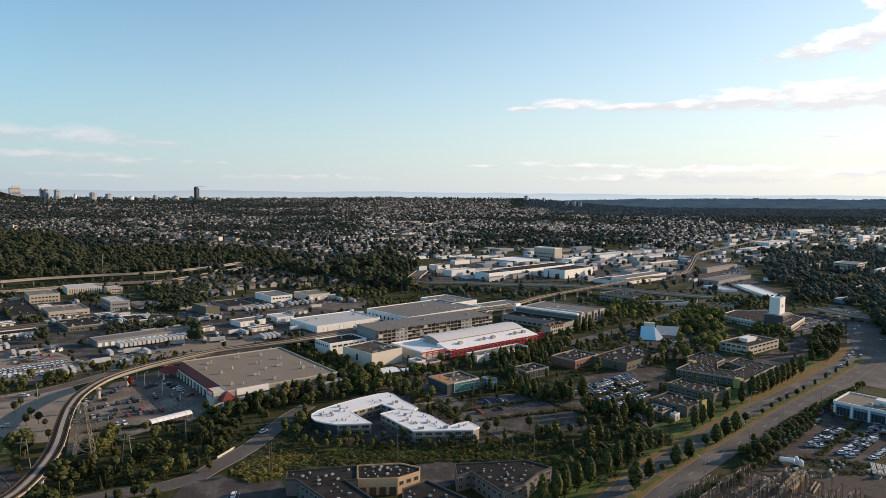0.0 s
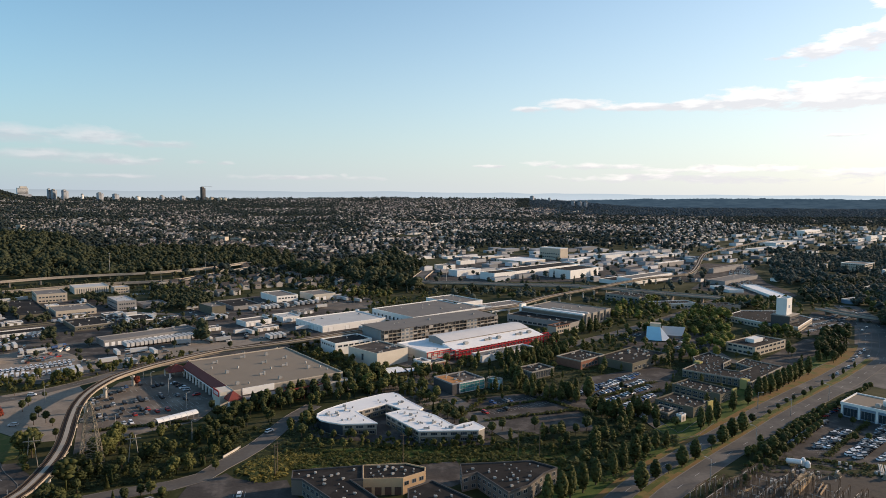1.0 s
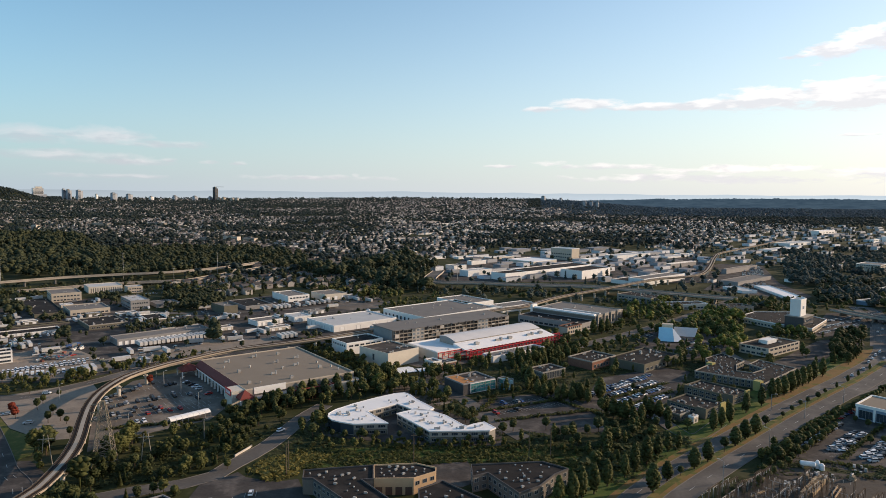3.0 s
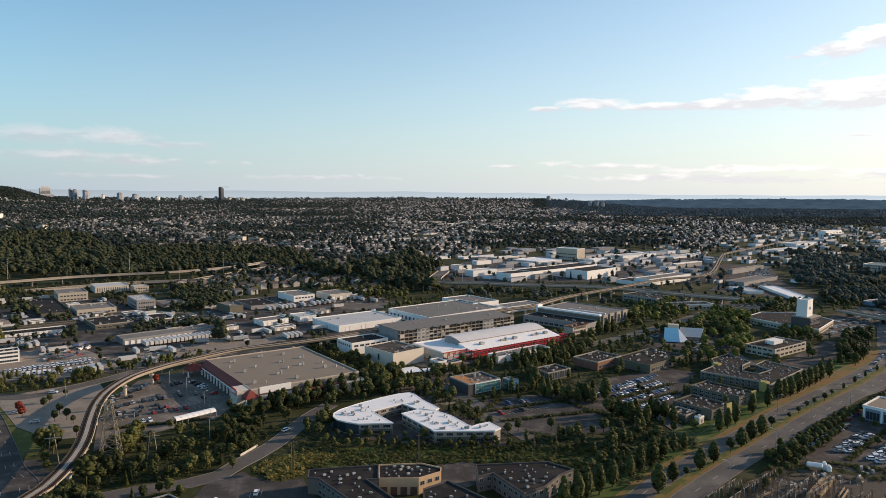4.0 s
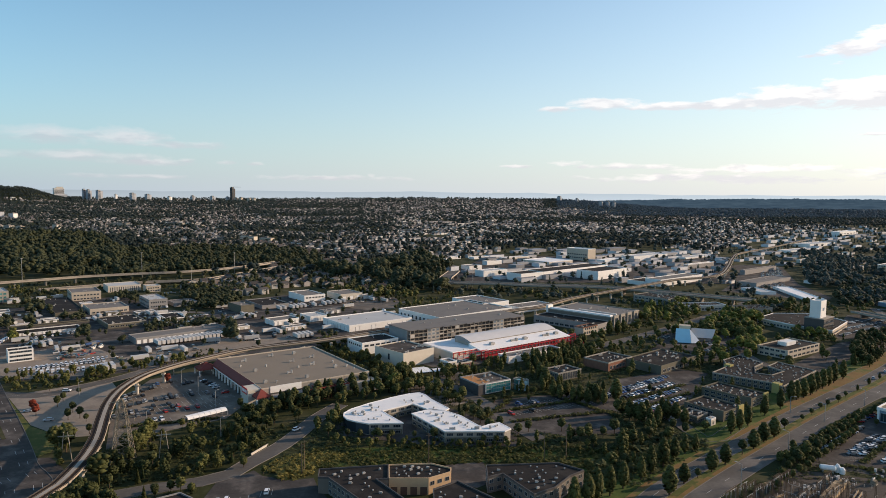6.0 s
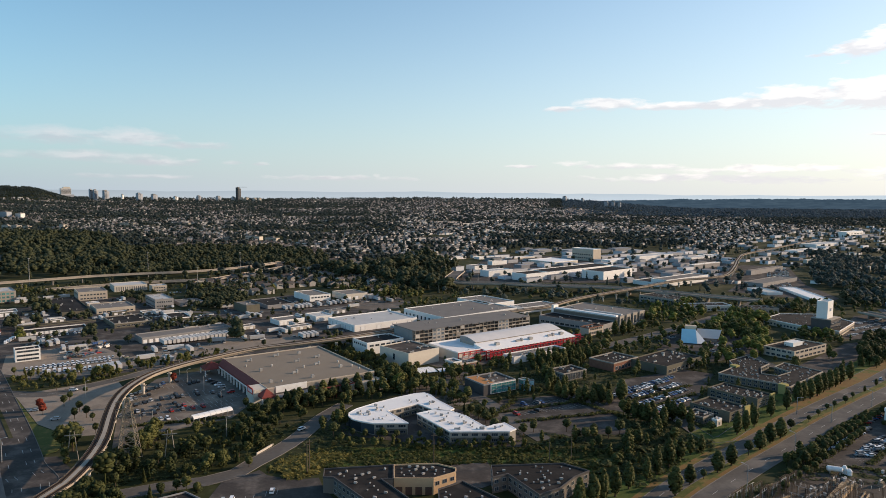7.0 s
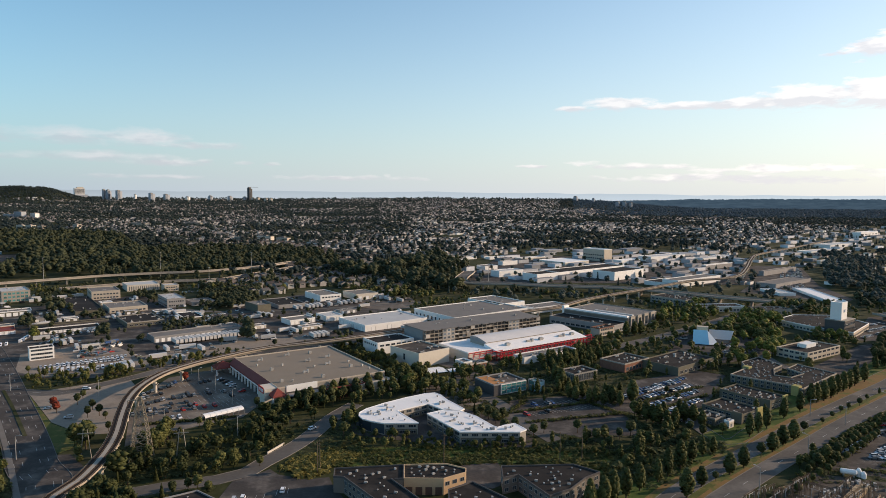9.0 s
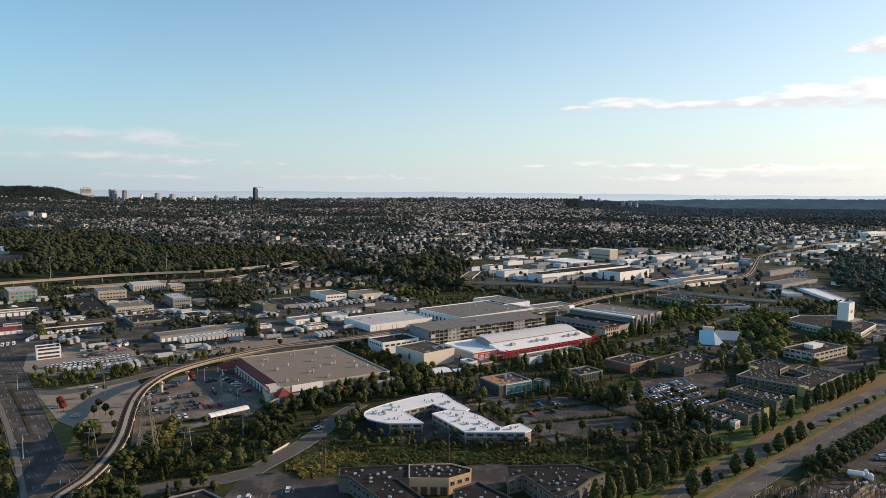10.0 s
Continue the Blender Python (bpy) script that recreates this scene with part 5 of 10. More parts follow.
frame_pavilion(28.4, 410.5, 5.3, 5.6, 6.8, 36)
frame_pavilion(32.2, 407.7, 4, 2.3, 7.1, 36)
building("office_block", "olive-grey office with pale piers and recessed glazing", 58.9, 441.2, 21.1, 14.4, 5.6, 38, WALL_OLIVE, ROOF_DARK, WALL_STONE, rows=(("f", 8, 0.6, 4.6, 1.9, GLASS), ("l", 6, 1.0, 3.6)), units=4)
building("office_block", "low office with dark roof and sunlit brick wall", 95.5, 474.5, 28.8, 20.7, 6.2, 44, WALL_BRICK, ROOF_DARK, WALL_STONE, rows=(("f", 7, 1.0, 2.4),), units=10)
building("office_block", "low office with dark roof dotted with plant", 133.5, 478.1, 46.8, 28.2, 6, 44, WALL_OLIVE, ROOF_DARK, units=16, rows=(("f", 8, 1.0, 2.2),))


# -- office park on the right --
def dark_office(x, y, w, d, h, rot, units, seed):
    """Two-storey dark-roofed office with many plant boxes, a recessed entrance and corner bays."""
    root = building("park_office", "two-storey office with dark roof crowded with plant", x, y, w, d, h, rot, WALL_OLIVE, ROOF_DARK, WALL_OLIVE,
                    rows=(("f", max(4, int(w / 4)), 0.5, 1.5), ("f", max(4, int(w / 4)), 2.8, 1.3), ("l", max(4, int(d / 4)), 0.5, 1.5), ("l", max(4, int(d / 4)), 2.8, 1.3)),
                    units=0, category="office building", group="office park buildings")
    roof_units(root, w, d, h - 0.68, units, (0, 0, 1, 2, 3), seed, scale=0.52)
    part("corner_bay", Shape().box(w / 2 - 5, -d / 2 - 0.8, 0, w / 2 + 0.4, -d / 2 - 0.02, h + 0.9), YELLOW_PANEL, root, "pale yellow corner bay")
    # the end towards the sun gets a paler colour than the olive walls
    part("end_wall", Shape().box(w / 2 + 0.02, -d / 2 + 0.3, 0.4, w / 2 + 0.25, d / 2 - 0.3, h - 0.9), WALL_STONE, root, "grey-beige end wall, paler as the sunlit side")
    part("corner_bay", Shape().box(-w / 2 - 0.8, -d / 2 - 0.4, 0, -w / 2 - 0.02, -d / 2 + 5, h + 0.9), WALL_OLIVE, root)


dark_office(155.3, 400.5, 18.5, 30.6, 5.4, 41, 22, 5)
dark_office(133.7, 373.2, 19.6, 23.3, 5.2, 41, 13, 6)
BX, BY, BW, BD, BH, BR = 243.4, 524.6, 47.3, 23.5, 6.9, 38
beige = building("office_block", "beige two-storey office with ribbon windows", BX, BY, BW, BD, BH, BR, WALL_BEIGE, ROOF_DARK, WALL_BEIGE, rows=(("f", 7, 1.0, 1.6), ("f", 7, 4.6, 1.6), ("l", 5, 1.0, 1.6), ("l", 5, 4.6, 1.6)), units=4)
part("penthouse", Shape().box(-7, -2, BH - 0.65, 7, 5, BH + 2.2), WALL_WHITE, beige, "white rooftop plant room")


building("park_office", "small low office with dark roof and pale rim", 118.9, 361.2, 10.2, 11.1, 4, 41, WALL_OLIVE, ROOF_DARK, WALL_STONE, rows=(("f", 4, 0.6, 1.5), ("l", 6, 0.6, 1.5)), units=3, category="office building")
building("restaurant", "small cream single-storey restaurant beside the verge", 125.5, 352.7, 4.6, 3, 4, 41, WALL_CREAM, ROOF_GREY, WHITE_TRIM, rows=(("f", 3, 0.8, 1.6),), units=1, category="restaurant")


def teal_tent_roof(x, y, rot):
    """A pavilion with steep folded pale teal metal roofs."""
    root = thing("pavilion", x, y, 0, rot, "pavilion with steep folded pale teal metal roofs", "pavilion")
    part("wall", Shape().box(-5.5, -5, 0, 3.5, 6, 3.0), WALL_WHITE, root)
    s = Shape()
    s.face([(-7, -9, 0.8), (5.5, -9, 0.8), (4.2, 4, 10), (-6.6, 4, 10)])
    s.face([(-6.6, 4, 10), (4.2, 4, 10), (4.2, 7, 3), (-6.6, 7, 3)])
    s.face([(-7, -9, 0.8), (-6.6, 4, 10), (-6.6, 7, 3)])
    part("main_roof", s, TEAL_ROOF, root, "steep pale teal metal roof")
    s = Shape()
    s.face([(5.55, -9, 0.8), (13, -5, 0.9), (4.25, 4, 10)])
    s.face([(4.25, 4, 10), (13, -5, 0.9), (9, 6, 3)])
    part("side_roof", s, ROOF_WHITE, root, "pale grey folded metal roof")
    part("wing", Shape().box(7, 7.5, 0, 21, 27, 3.0), WALL_GREY, root)
    s = Shape()
    s.face([(5, 5.5, 3.0), (22, 5.5, 3.0), (25, 18, 8.5), (6, 18, 8.5)])
    s.face([(25, 29, 3.2), (6, 29, 3.2), (6, 18, 8.5), (25, 18, 8.5)])
    s.face([(22, 5.5, 3.0), (25, 29, 3.2), (25, 18, 8.5)])
    s.face([(6, 29, 3.2), (5, 5.5, 3.0), (6, 18, 8.5)])
    part("wing_roof", s, ROOF_PALE, root, "pale grey sloping metal roof")
    part("ridge_box", Shape().box(-4, 10, 0, 5, 16, 11.5), WALL_BEIGE, root)
    take(corners(x + 6, y - 4, 52, 44, rot))


teal_tent_roof(174.3, 558.6, -16)


TOWER_OFFICE = [(269.8, 647.0), (296.2, 673.9), (338.4, 675.8), (347.0, 635.2), (310.0, 589.6), (289.4, 610.0)]
TX, TY, TW, TD, TH, TR = 305.4, 606.7, 12.7, 9, 29.3, 44
t_root = building("lift_tower", "tall windowless white tower above a low office", TX, TY, TW, TD, TH, TR, WALL_WHITE, ROOF_PALE, WHITE_TRIM, category="tower")
part("emblem", Shape().box(-TW / 2 + TW * 0.35, -TD / 2 - 0.12, TH - 9, TW * 0.15, -TD / 2 - 0.02, TH - 6.5), WALL_BLUE, t_root, "small blue-grey emblem plate")
part("podium", Shape().box(-TW / 2 - 3, -TD / 2 - 4, 0, TW / 2 + 8, TD / 2 + 3, 13.5), WALL_DARK, t_root, "dark glazed plant storey")
part("podium_rim", Shape().box(-TW / 2 - 3.3, -TD / 2 - 4.3, 13.52, TW / 2 + 8.3, TD / 2 + 3.3, 14.1), WALL_STONE, t_root, "pale roof rim")
for k in range(3):
    part("window_band", Shape().box(-TW / 2 - 2.4, -TD / 2 - 4.2, 1.2 + 4.1 * k, TW / 2 + 7.4, -TD / 2 - 4.02, 3.4 + 4.1 * k), GLASS, t_root)
building("long_hall", "long hall with bright white roof", 397.9, 841.6, 20, 107.4, 3.2, -4, WALL_WHITE, ROOF_WHITE, WHITE_TRIM, category="warehouse")
building("long_hall", "low hall with white roof lights", 358.1, 860, 20.1, 43.5, 3.5, 10, WALL_WHITE, ROOF_PALE, WHITE_TRIM, category="warehouse")


def motor_showroom():
    x, y = 217.4, 364.2
    root = thing("motor_showroom", x, y, 0, -48, "white-framed motor showroom with tan roof and large windows", "showroom")
    w, d = 44.0, 25.0
    part("wall", Shape().box(0, 0, 0, w, d, 7.4), WALL_BLUE, root)
    part("roof", Shape().box(0.4, 0.4, 7.4, w - 0.4, d - 0.4, 7.5), ROOF_TAN, root, "tan gravel roof")
    s = Shape()
    for a in ((-0.4, -0.4, w + 0.4, 0.3), (-0.4, d - 0.3, w + 0.4, d + 0.4), (-0.4, 0.3, 0.3, d - 0.3), (w - 0.3, 0.3, w + 0.4, d - 0.3)):
        s.box(a[0], a[1], 6.6, a[2], a[3], 8.1)
    part("parapet", s, WALL_WHITE, root, "white parapet")
    for k in range(6):
        part("pilaster", Shape().box(8.4 * k, -0.5, 0, 8.4 * k + 1.0, -0.02, 6.6), WALL_WHITE, root, "white pilaster")
        if k < 5:
            part("window", get_window(6.6, 4.6, None, 3), None, root, "", pose(8.4 * k + 1.4, -0.02, 0.6))
    for k in range(3):
        part("window", get_window(5.0, 4.2, None, 2), None, root, "", pose(-0.02, 3 + k * 7.5 + 5, 0.8, 0, 0, -90))
    r = random.Random(4)
    for k in range(12):
        part("roof_unit", UNITS[r.choice((0, 2, 1))], None, root, "", pose(r.uniform(14, w - 4), r.uniform(5, d - 5), 7.52, 0, 0, r.choice((0, 90))) @ Matrix.Diagonal((1.3, 1.3, 1.3, 1)))
    part("plant_room", Shape().box(17, 10, 7.5, 23, 15, 10.4), WALL_WHITE, root, "white plant room")
    c = [root.matrix_basis @ Vector(p) for p in ((-2, -3, 0), (w, -3, 0), (w, d + 2, 0), (-2, d + 2, 0))]
    take([(p[0], p[1]) for p in c])


motor_showroom()


# -- nearest units at the bottom --
def poly_unit(name, label, poly, h, wall, roof, rim, units, seed, category="business unit", floors=(0.8, 4.0), doors=False):
    """A flat-roofed unit of any outline, with windows along its longer sides."""
    x0, y0 = sum(p[0] for p in poly) / len(poly), sum(p[1] for p in poly) / len(poly)
    root = thing(name, x0, y0, 0, 0, label, category)
    poly = ccw([(p[0] - x0, p[1] - y0) for p in poly])
    n = len(poly)
    part("wall", Shape().prism(poly, 0, h - 0.7), wall, root)
    part("roof", Shape().prism(poly, h - 0.7, h - 0.5), roof, root)
    s = ring(poly, h - 0.75, h + 0.05, 0.3, 0.08)
    part("parapet", s, rim, root)
    for k in range(n):
        a, b = Vector(poly[k]), Vector(poly[(k + 1) % n])
        length = (b - a).length
        if length < 5:
            continue
        cols = max(1, int(length / 3.4))
        ang = math.degrees(math.atan2((b - a)[1], (b - a)[0]))
        if doors and length > 12:
            for c in range(4):
                q = a + (b - a) * ((c + 0.5) / 4)
                part("roller_door", Shape().box(-1.35, -0.12, 0, 1.35, 0.1, 3.3), DOOR_BROWN, root, "dull brown roller door", pose(q[0], q[1], 0, 0, 0, ang))
            continue
        for c in range(cols):
            q = a + (b - a) * ((c + 0.5) / cols) - (b - a).normalized() * 1.05
            for z in floors:
                part("window", get_window(2.1, 1.7), None, root, "", pose(q[0], q[1], z, 0, 0, ang))
    r = random.Random(seed)
    xs, ys = [q[0] for q in poly], [q[1] for q in poly]
    spots = []
    for _ in range(1500):
        x, y = r.uniform(min(xs), max(xs)), r.uniform(min(ys), max(ys))
        if len(spots) < units * 1.3 and all(inside(x + i, y + j, poly) for i in (-1.8, 1.8) for j in (-1.8, 1.8)) and all((x - i) ** 2 + (y - j) ** 2 > 7 for i, j in spots):
            spots.append((x, y))
            part("roof_unit", UNITS[r.choice((0, 1, 1, 3, 0))], None, root, "", pose(x, y, h - 0.5, 0, 0, r.choice((0, 37, 90))) @ Matrix.Diagonal((0.46, 0.46, 0.46, 1)))
    take([(q[0] * 1.05 + x0, q[1] * 1.05 + y0) for q in poly])
    return root


court = poly_unit("park_office", "dark-roofed office wrapped round a small court", [(156.4, 440.6), (173.3, 458.9), (176.2, 475.8), (194.0, 491.8), (200.5, 468.5), (190.9, 458.1), (184.6, 441.8), (192.9, 437.1), (205.4, 447.4), (200.5, 460.4), (212.3, 472.8), (227.6, 450.4), (188.1, 410.5), (184.7, 419.1)],
                  5.4, WALL_OLIVE, ROOF_DARK, WALL_STONE, 62, 4, category="office building", floors=(0.5, 2.9))
for x, y in ((186.6, 414.6), (174.0, 459.5)):
    part("corner_bay", Shape().box(-2.2, -2.2, 0, 2.2, 2.2, 6.2), YELLOW_PANEL, court, "pale yellow corner bay", pose(x - court.location[0], y - court.location[1], 0, 0, 0, 41))
poly_unit("business_unit", "dark-roofed business unit with grey panelled side wall", [(-62.8, 266.3), (-61.5, 258.6), (-57.3, 258.4), (-37, 234.7), (-20.7, 236.3), (-37.8, 258.2), (-33.2, 258.9), (-34.9, 272.6)], 7, WALL_TAUPE, ROOF_DARK, WALL_DARK, 15, 2)
u2 = poly_unit("business_unit", "business unit with dark roof and ochre stucco walls", [(-34.8, 272.6), (-33, 259.2), (-17.2, 260.2), (-8.6, 267.1), (-8.6, 271.1), (-17.1, 275.3)], 7, WALL_ORANGE, ROOF_DARK, WALL_ORANGE, 13, 5, floors=(3.6,), doors=True)
poly_unit("business_unit", "low dark-roofed business unit with plant boxes", [(-14.9, 252.8), (-5.7, 260.9), (11.4, 243.7), (3.9, 232), (-12.9, 230.4)], 6, WALL_ORANGE, ROOF_DARK, WALL_DARK, 9, 6, floors=(1.0,))
poly_unit("business_unit", "business unit with dark roof and long window bands", [(5.9, 274.9), (6.4, 263), (12.7, 266.9), (23.8, 248.4), (32.4, 255.2), (39.7, 266.3), (46.3, 272.5), (36.4, 279.6)], 7, WALL_TAUPE, ROOF_DARK, WALL_DARK, 18, 8)
poly_unit("business_unit", "low dark-roofed lodge among trees", [(-121.7, 237.7), (-112, 245.6), (-99.6, 237.5), (-100.1, 228.4), (-114.2, 227)], 5, WALL_DARK, ROOF_DARK, WALL_GREY, 3, 9, floors=(1.0,))

poly_unit("office_block", "broad low office with white fascia and dark roof", TOWER_OFFICE, 5.5, WALL_BEIGE, ROOF_DARK, WHITE_TRIM, 26, 14, category="office building", floors=(1.2,))

# -- warehouses and depots beyond the viaduct --
hall = building("warehouse", "big hall with grey-beige walls and a long white roof light", 115.9, 650.9, 54.7, 67.7, 10.5, 50, WALL_TAUPE, ROOF_GREY, WALL_STONE, units=14, rows=(("f", 11, 1.0, 2.8, None, GLASS_PALE), ("f", 11, 5.4, 2.4)))
part("roof_light", Shape().box(-27.2, -33, 9.85, -22.5, 33, 11.8, taper=0.5), ROOF_WHITE, hall, "long white roof light")
part("roof_light", Shape().box(-12, -30, 9.85, -9, 10, 10.9, taper=0.3), ROOF_PALE, hall, "pale roof light")
for k in range(4):
    part("facade_bay", Shape().box(-24 + 12.6 * k, -35.2, 0, -16 + 12.6 * k, -33.9, 11.3), WALL_STONE, hall, "grey-beige projecting bay")
    part("bay_window", Shape().box(-22.4 + 12.6 * k, -35.3, 2.0, -17.6 + 12.6 * k, -35.22, 8.8), GLASS, hall, "tall dark bay window")
annex = building("warehouse", "low annex with dark roof and grey wall", 90.4, 620.5, 24, 67.7, 7.0, 50, WALL_GREY, ROOF_DARK, WALL_GREY, units=5, rows=(("l", 12, 1.0, 2.0, 4.2), ("f", 5, 1.0, 2.2)))
part("stair_block", Shape().box(-27.3, 34.0, 0, -19, 36.5, 13.5), WALL_WHITE, hall, "white stair block")
building("office_block", "brick and glass office end of a large hall", 98, 584.3, 20.3, 9.4, 7.2, 44, WALL_BEIGE, ROOF_DARK, WALL_BRICK, rows=(("f", 6, 1.0, 2.2), ("f", 6, 4.6, 2.0)), units=3)
building("warehouse", "white warehouse with comb-like facade", -18, 660.3, 93.2, 63.3, 8, 42, WALL_WHITE, ROOF_GREY, WHITE_TRIM, units=12, rows=(("f", 22, 1.0, 3.4, 2.2), ("l", 10, 1.0, 3.4, 2.2)))
building("warehouse", "white warehouse with grey roof", 6.8, 718.1, 37, 49.8, 8, 42, WALL_WHITE, ROOF_GREY, WHITE_TRIM, units=10)
building("warehouse", "low white depot beside the elevated railway", 57.4, 703.2, 48.3, 20.5, 6, 40, WALL_WHITE, ROOF_GREY, WHITE_TRIM, units=6)
building("warehouse", "tall white warehouse with a brown roof", 72.6, 960.7, 45.4, 28.3, 10.4, 42, WALL_WHITE, ROOF_DARK, WHITE_TRIM)
building("warehouse", "very long white warehouse with a brown roof", 143.7, 1038.7, 160.8, 35.9, 9.9, 45, WALL_WHITE, ROOF_DARK, WHITE_TRIM)
building("warehouse", "tall white warehouse with a brown roof", 188.9, 1000.8, 75.4, 36.8, 12.3, 46, WALL_WHITE, ROOF_DARK, WHITE_TRIM)
building("office_block", "tall beige block with a projecting roof", 198.9, 1263.1, 23.7, 48, 22, 44, WALL_BEIGE, ROOF_PALE, WHITE_TRIM, rows=(("l", 9, 4, 2.2), ("l", 9, 10, 2.2)))
building("warehouse", "white depot with pale roof", 322.9, 1288.3, 103.4, 27.8, 9.5, 40, WALL_WHITE, ROOF_PALE, WHITE_TRIM)
building("warehouse", "white depot with rows of doors", 25.3, 999.6, 47, 19.4, 9.1, 40, WALL_WHITE, ROOF_PALE, WHITE_TRIM)
building("warehouse", "broad white shed with a grey roof", 278.3, 943.8, 107.6, 23.3, 9.2, 43, WALL_WHITE, ROOF_GREY, WHITE_TRIM)
building("warehouse", "low dark-roofed shed with a pale lit end wall", 208.0, 765.0, 30, 44, 8, 42, WALL_STONE, ROOF_DARK, WALL_STONE, units=14, rows=(("l", 9, 1.0, 1.6), ("l", 9, 4.4, 1.6)))
building("warehouse", "long low shed with pale walls by the motorway", 240.5, 722.0, 50, 18, 6, 14, WALL_CREAM, ROOF_DARK, WHITE_TRIM, units=10, rows=(("f", 12, 1.0, 1.6),))
building("warehouse", "low dark-roofed shed by the motorway", 290.0, 712.0, 36, 20, 5.5, 14, WALL_STONE, ROOF_DARK, WALL_STONE, units=9, rows=(("f", 9, 1.0, 1.6),))
building("warehouse", "low dark-roofed depot beside the motorway", 465.5, 764.8, 29.5, 14.8, 5, 30, WALL_BLUE, ROOF_GREY, WHITE_TRIM, units=7)
building("warehouse", "low white depot beyond the motorway", -70.6, 1181.2, 39.3, 24.1, 4.9, 42, WALL_WHITE, ROOF_PALE, WHITE_TRIM)
building("warehouse", "low white depot beyond the motorway", -38.4, 1251.9, 24.8, 11.5, 4.2, 42, WALL_WHITE, ROOF_PALE, WHITE_TRIM)
building("warehouse", "low white depot beyond the motorway", 8.2, 1262.2, 37.3, 14.3, 4.2, 42, WALL_WHITE, ROOF_PALE, WHITE_TRIM)
building("warehouse", "white depot with a grey roof", 30.6, 1160, 34.9, 11.5, 6.8, 42, WALL_WHITE, ROOF_GREY, WHITE_TRIM)
building("warehouse", "white depot with a grey roof", -4.8, 1085.5, 26.9, 20.8, 6.4, 42, WALL_WHITE, ROOF_GREY, WHITE_TRIM)
building("warehouse", "cream depot in low sunlight", 75.2, 1266.2, 63.5, 15.1, 4.2, 42, WALL_CREAM, ROOF_PALE, WHITE_TRIM)
building("warehouse", "long shed with a bright pale roof", 130.2, 1197.9, 64.2, 60, 5.9, 44, WALL_CREAM, ROOF_WHITE, WHITE_TRIM)
building("warehouse", "low white shed with many bays", 243, 1213.6, 53.3, 17.8, 7.1, 42, WALL_WHITE, ROOF_WHITE, WHITE_TRIM)
building("warehouse", "grey shed with a broad pale roof", 380.7, 1154.6, 82.9, 7.9, 7.6, 42, WALL_GREY, ROOF_PALE, WHITE_TRIM)
building("warehouse", "long white shed on the rise", 437.6, 1344.9, 113.6, 23, 3.3, 40, WALL_WHITE, ROOF_PALE, WHITE_TRIM)
building("warehouse", "low shed with a dark roof", 240.5, 928.8, 46.5, 40, 5.4, 44, WALL_WHITE, ROOF_DARK, WHITE_TRIM)
building("office_block", "white stepped office on the rise", 1049.1, 1964.9, 117.5, 22.3, 14.5, 42, WALL_WHITE, ROOF_WHITE, WHITE_TRIM, rows=(("f", 5, 2, 2.0), ("f", 5, 7, 2.0)))
building("apartment_block", "white mid-rise apartment block on the rise", 1037.4, 1700.5, 48.5, 8.5, 12.8, 42, WALL_WHITE, ROOF_PALE, WHITE_TRIM, rows=(("f", 4, 2, 2.0), ("f", 4, 8, 2.0)))
building("apartment_block", "white mid-rise apartment block on the rise", 1090.7, 1737, 50.8, 10.1, 17.4, 42, WALL_WHITE, ROOF_PALE, WHITE_TRIM, rows=(("f", 4, 2, 2.0), ("f", 4, 8, 2.0)))
building("apartment_block", "white mid-rise apartment block on the rise", 1153.7, 1789.5, 45.2, 7.5, 13.4, 42, WALL_WHITE, ROOF_PALE, WHITE_TRIM, rows=(("f", 4, 2, 2.0), ("f", 4, 8, 2.0)))
building("warehouse", "broad shed with a pale striped roof", 818.5, 1657.8, 133.1, 37.2, 6.8, 40, WALL_WHITE, ROOF_PALE, WHITE_TRIM)
building("warehouse", "low white shed on the rise", 711.2, 1508, 131.3, 28, 4.9, 40, WALL_WHITE, ROOF_PALE, WHITE_TRIM)
building("apartment_block", "white four-storey apartment block among trees", 677.7, 1112.4, 45.9, 35.7, 12.9, 42, WALL_BEIGE, ROOF_GREY, WHITE_TRIM, rows=(("f", 5, 2, 1.6), ("f", 5, 6, 1.6), ("f", 5, 10, 1.6), ("l", 10, 6, 1.6), ("l", 10, 10, 1.6)))
building("apartment_block", "pale low apartment block among trees", 625.2, 1127.4, 49.8, 4.8, 7.5, 42, WALL_WHITE, ROOF_GREY, WHITE_TRIM)
building("warehouse", "shaded low shed below the elevated railway", 406.3, 955.8, 110.2, 25.9, 5.4, 44, WALL_GREY, ROOF_GREY, WALL_GREY, units=4)
building("warehouse", "shaded low shed with grey wall", 453.5, 1091.1, 114, 7.9, 7.1, 44, WALL_GREY, ROOF_GREY, WALL_GREY, units=4)
building("warehouse", "pale low shed among trees", 569.1, 889.7, 87, 6.8, 5.1, 42, WALL_WHITE, ROOF_GREY, WHITE_TRIM)
building("apartment_block", "pale low apartment block among trees", 611.1, 1270.3, 55, 6.7, 6.4, 42, WALL_CREAM, ROOF_GREY, WHITE_TRIM)
building("apartment_block", "pale apartment block at the wood's edge", 692.9, 1051, 76.7, 4.5, 10.4, 42, WALL_WHITE, ROOF_GREY, WHITE_TRIM, rows=(("f", 6, 2, 1.6), ("f", 6, 6, 1.6)))
sheet("pavement_24", [(-963.2, 1177.4), (-887.7, 1214.1), (-795.8, 1096.2), (-748.8, 994.8), (-784.3, 957.5)], 0.06, ASPHALT, "dark paved forecourt at the wood's edge", "car park")
building("commercial_block", "low building with a turquoise upper wall at the wood's edge", -952.2, 1223.9, 21.2, 60, 11.8, 42, TEAL_ROOF, ROOF_PALE, TEAL_ROOF)


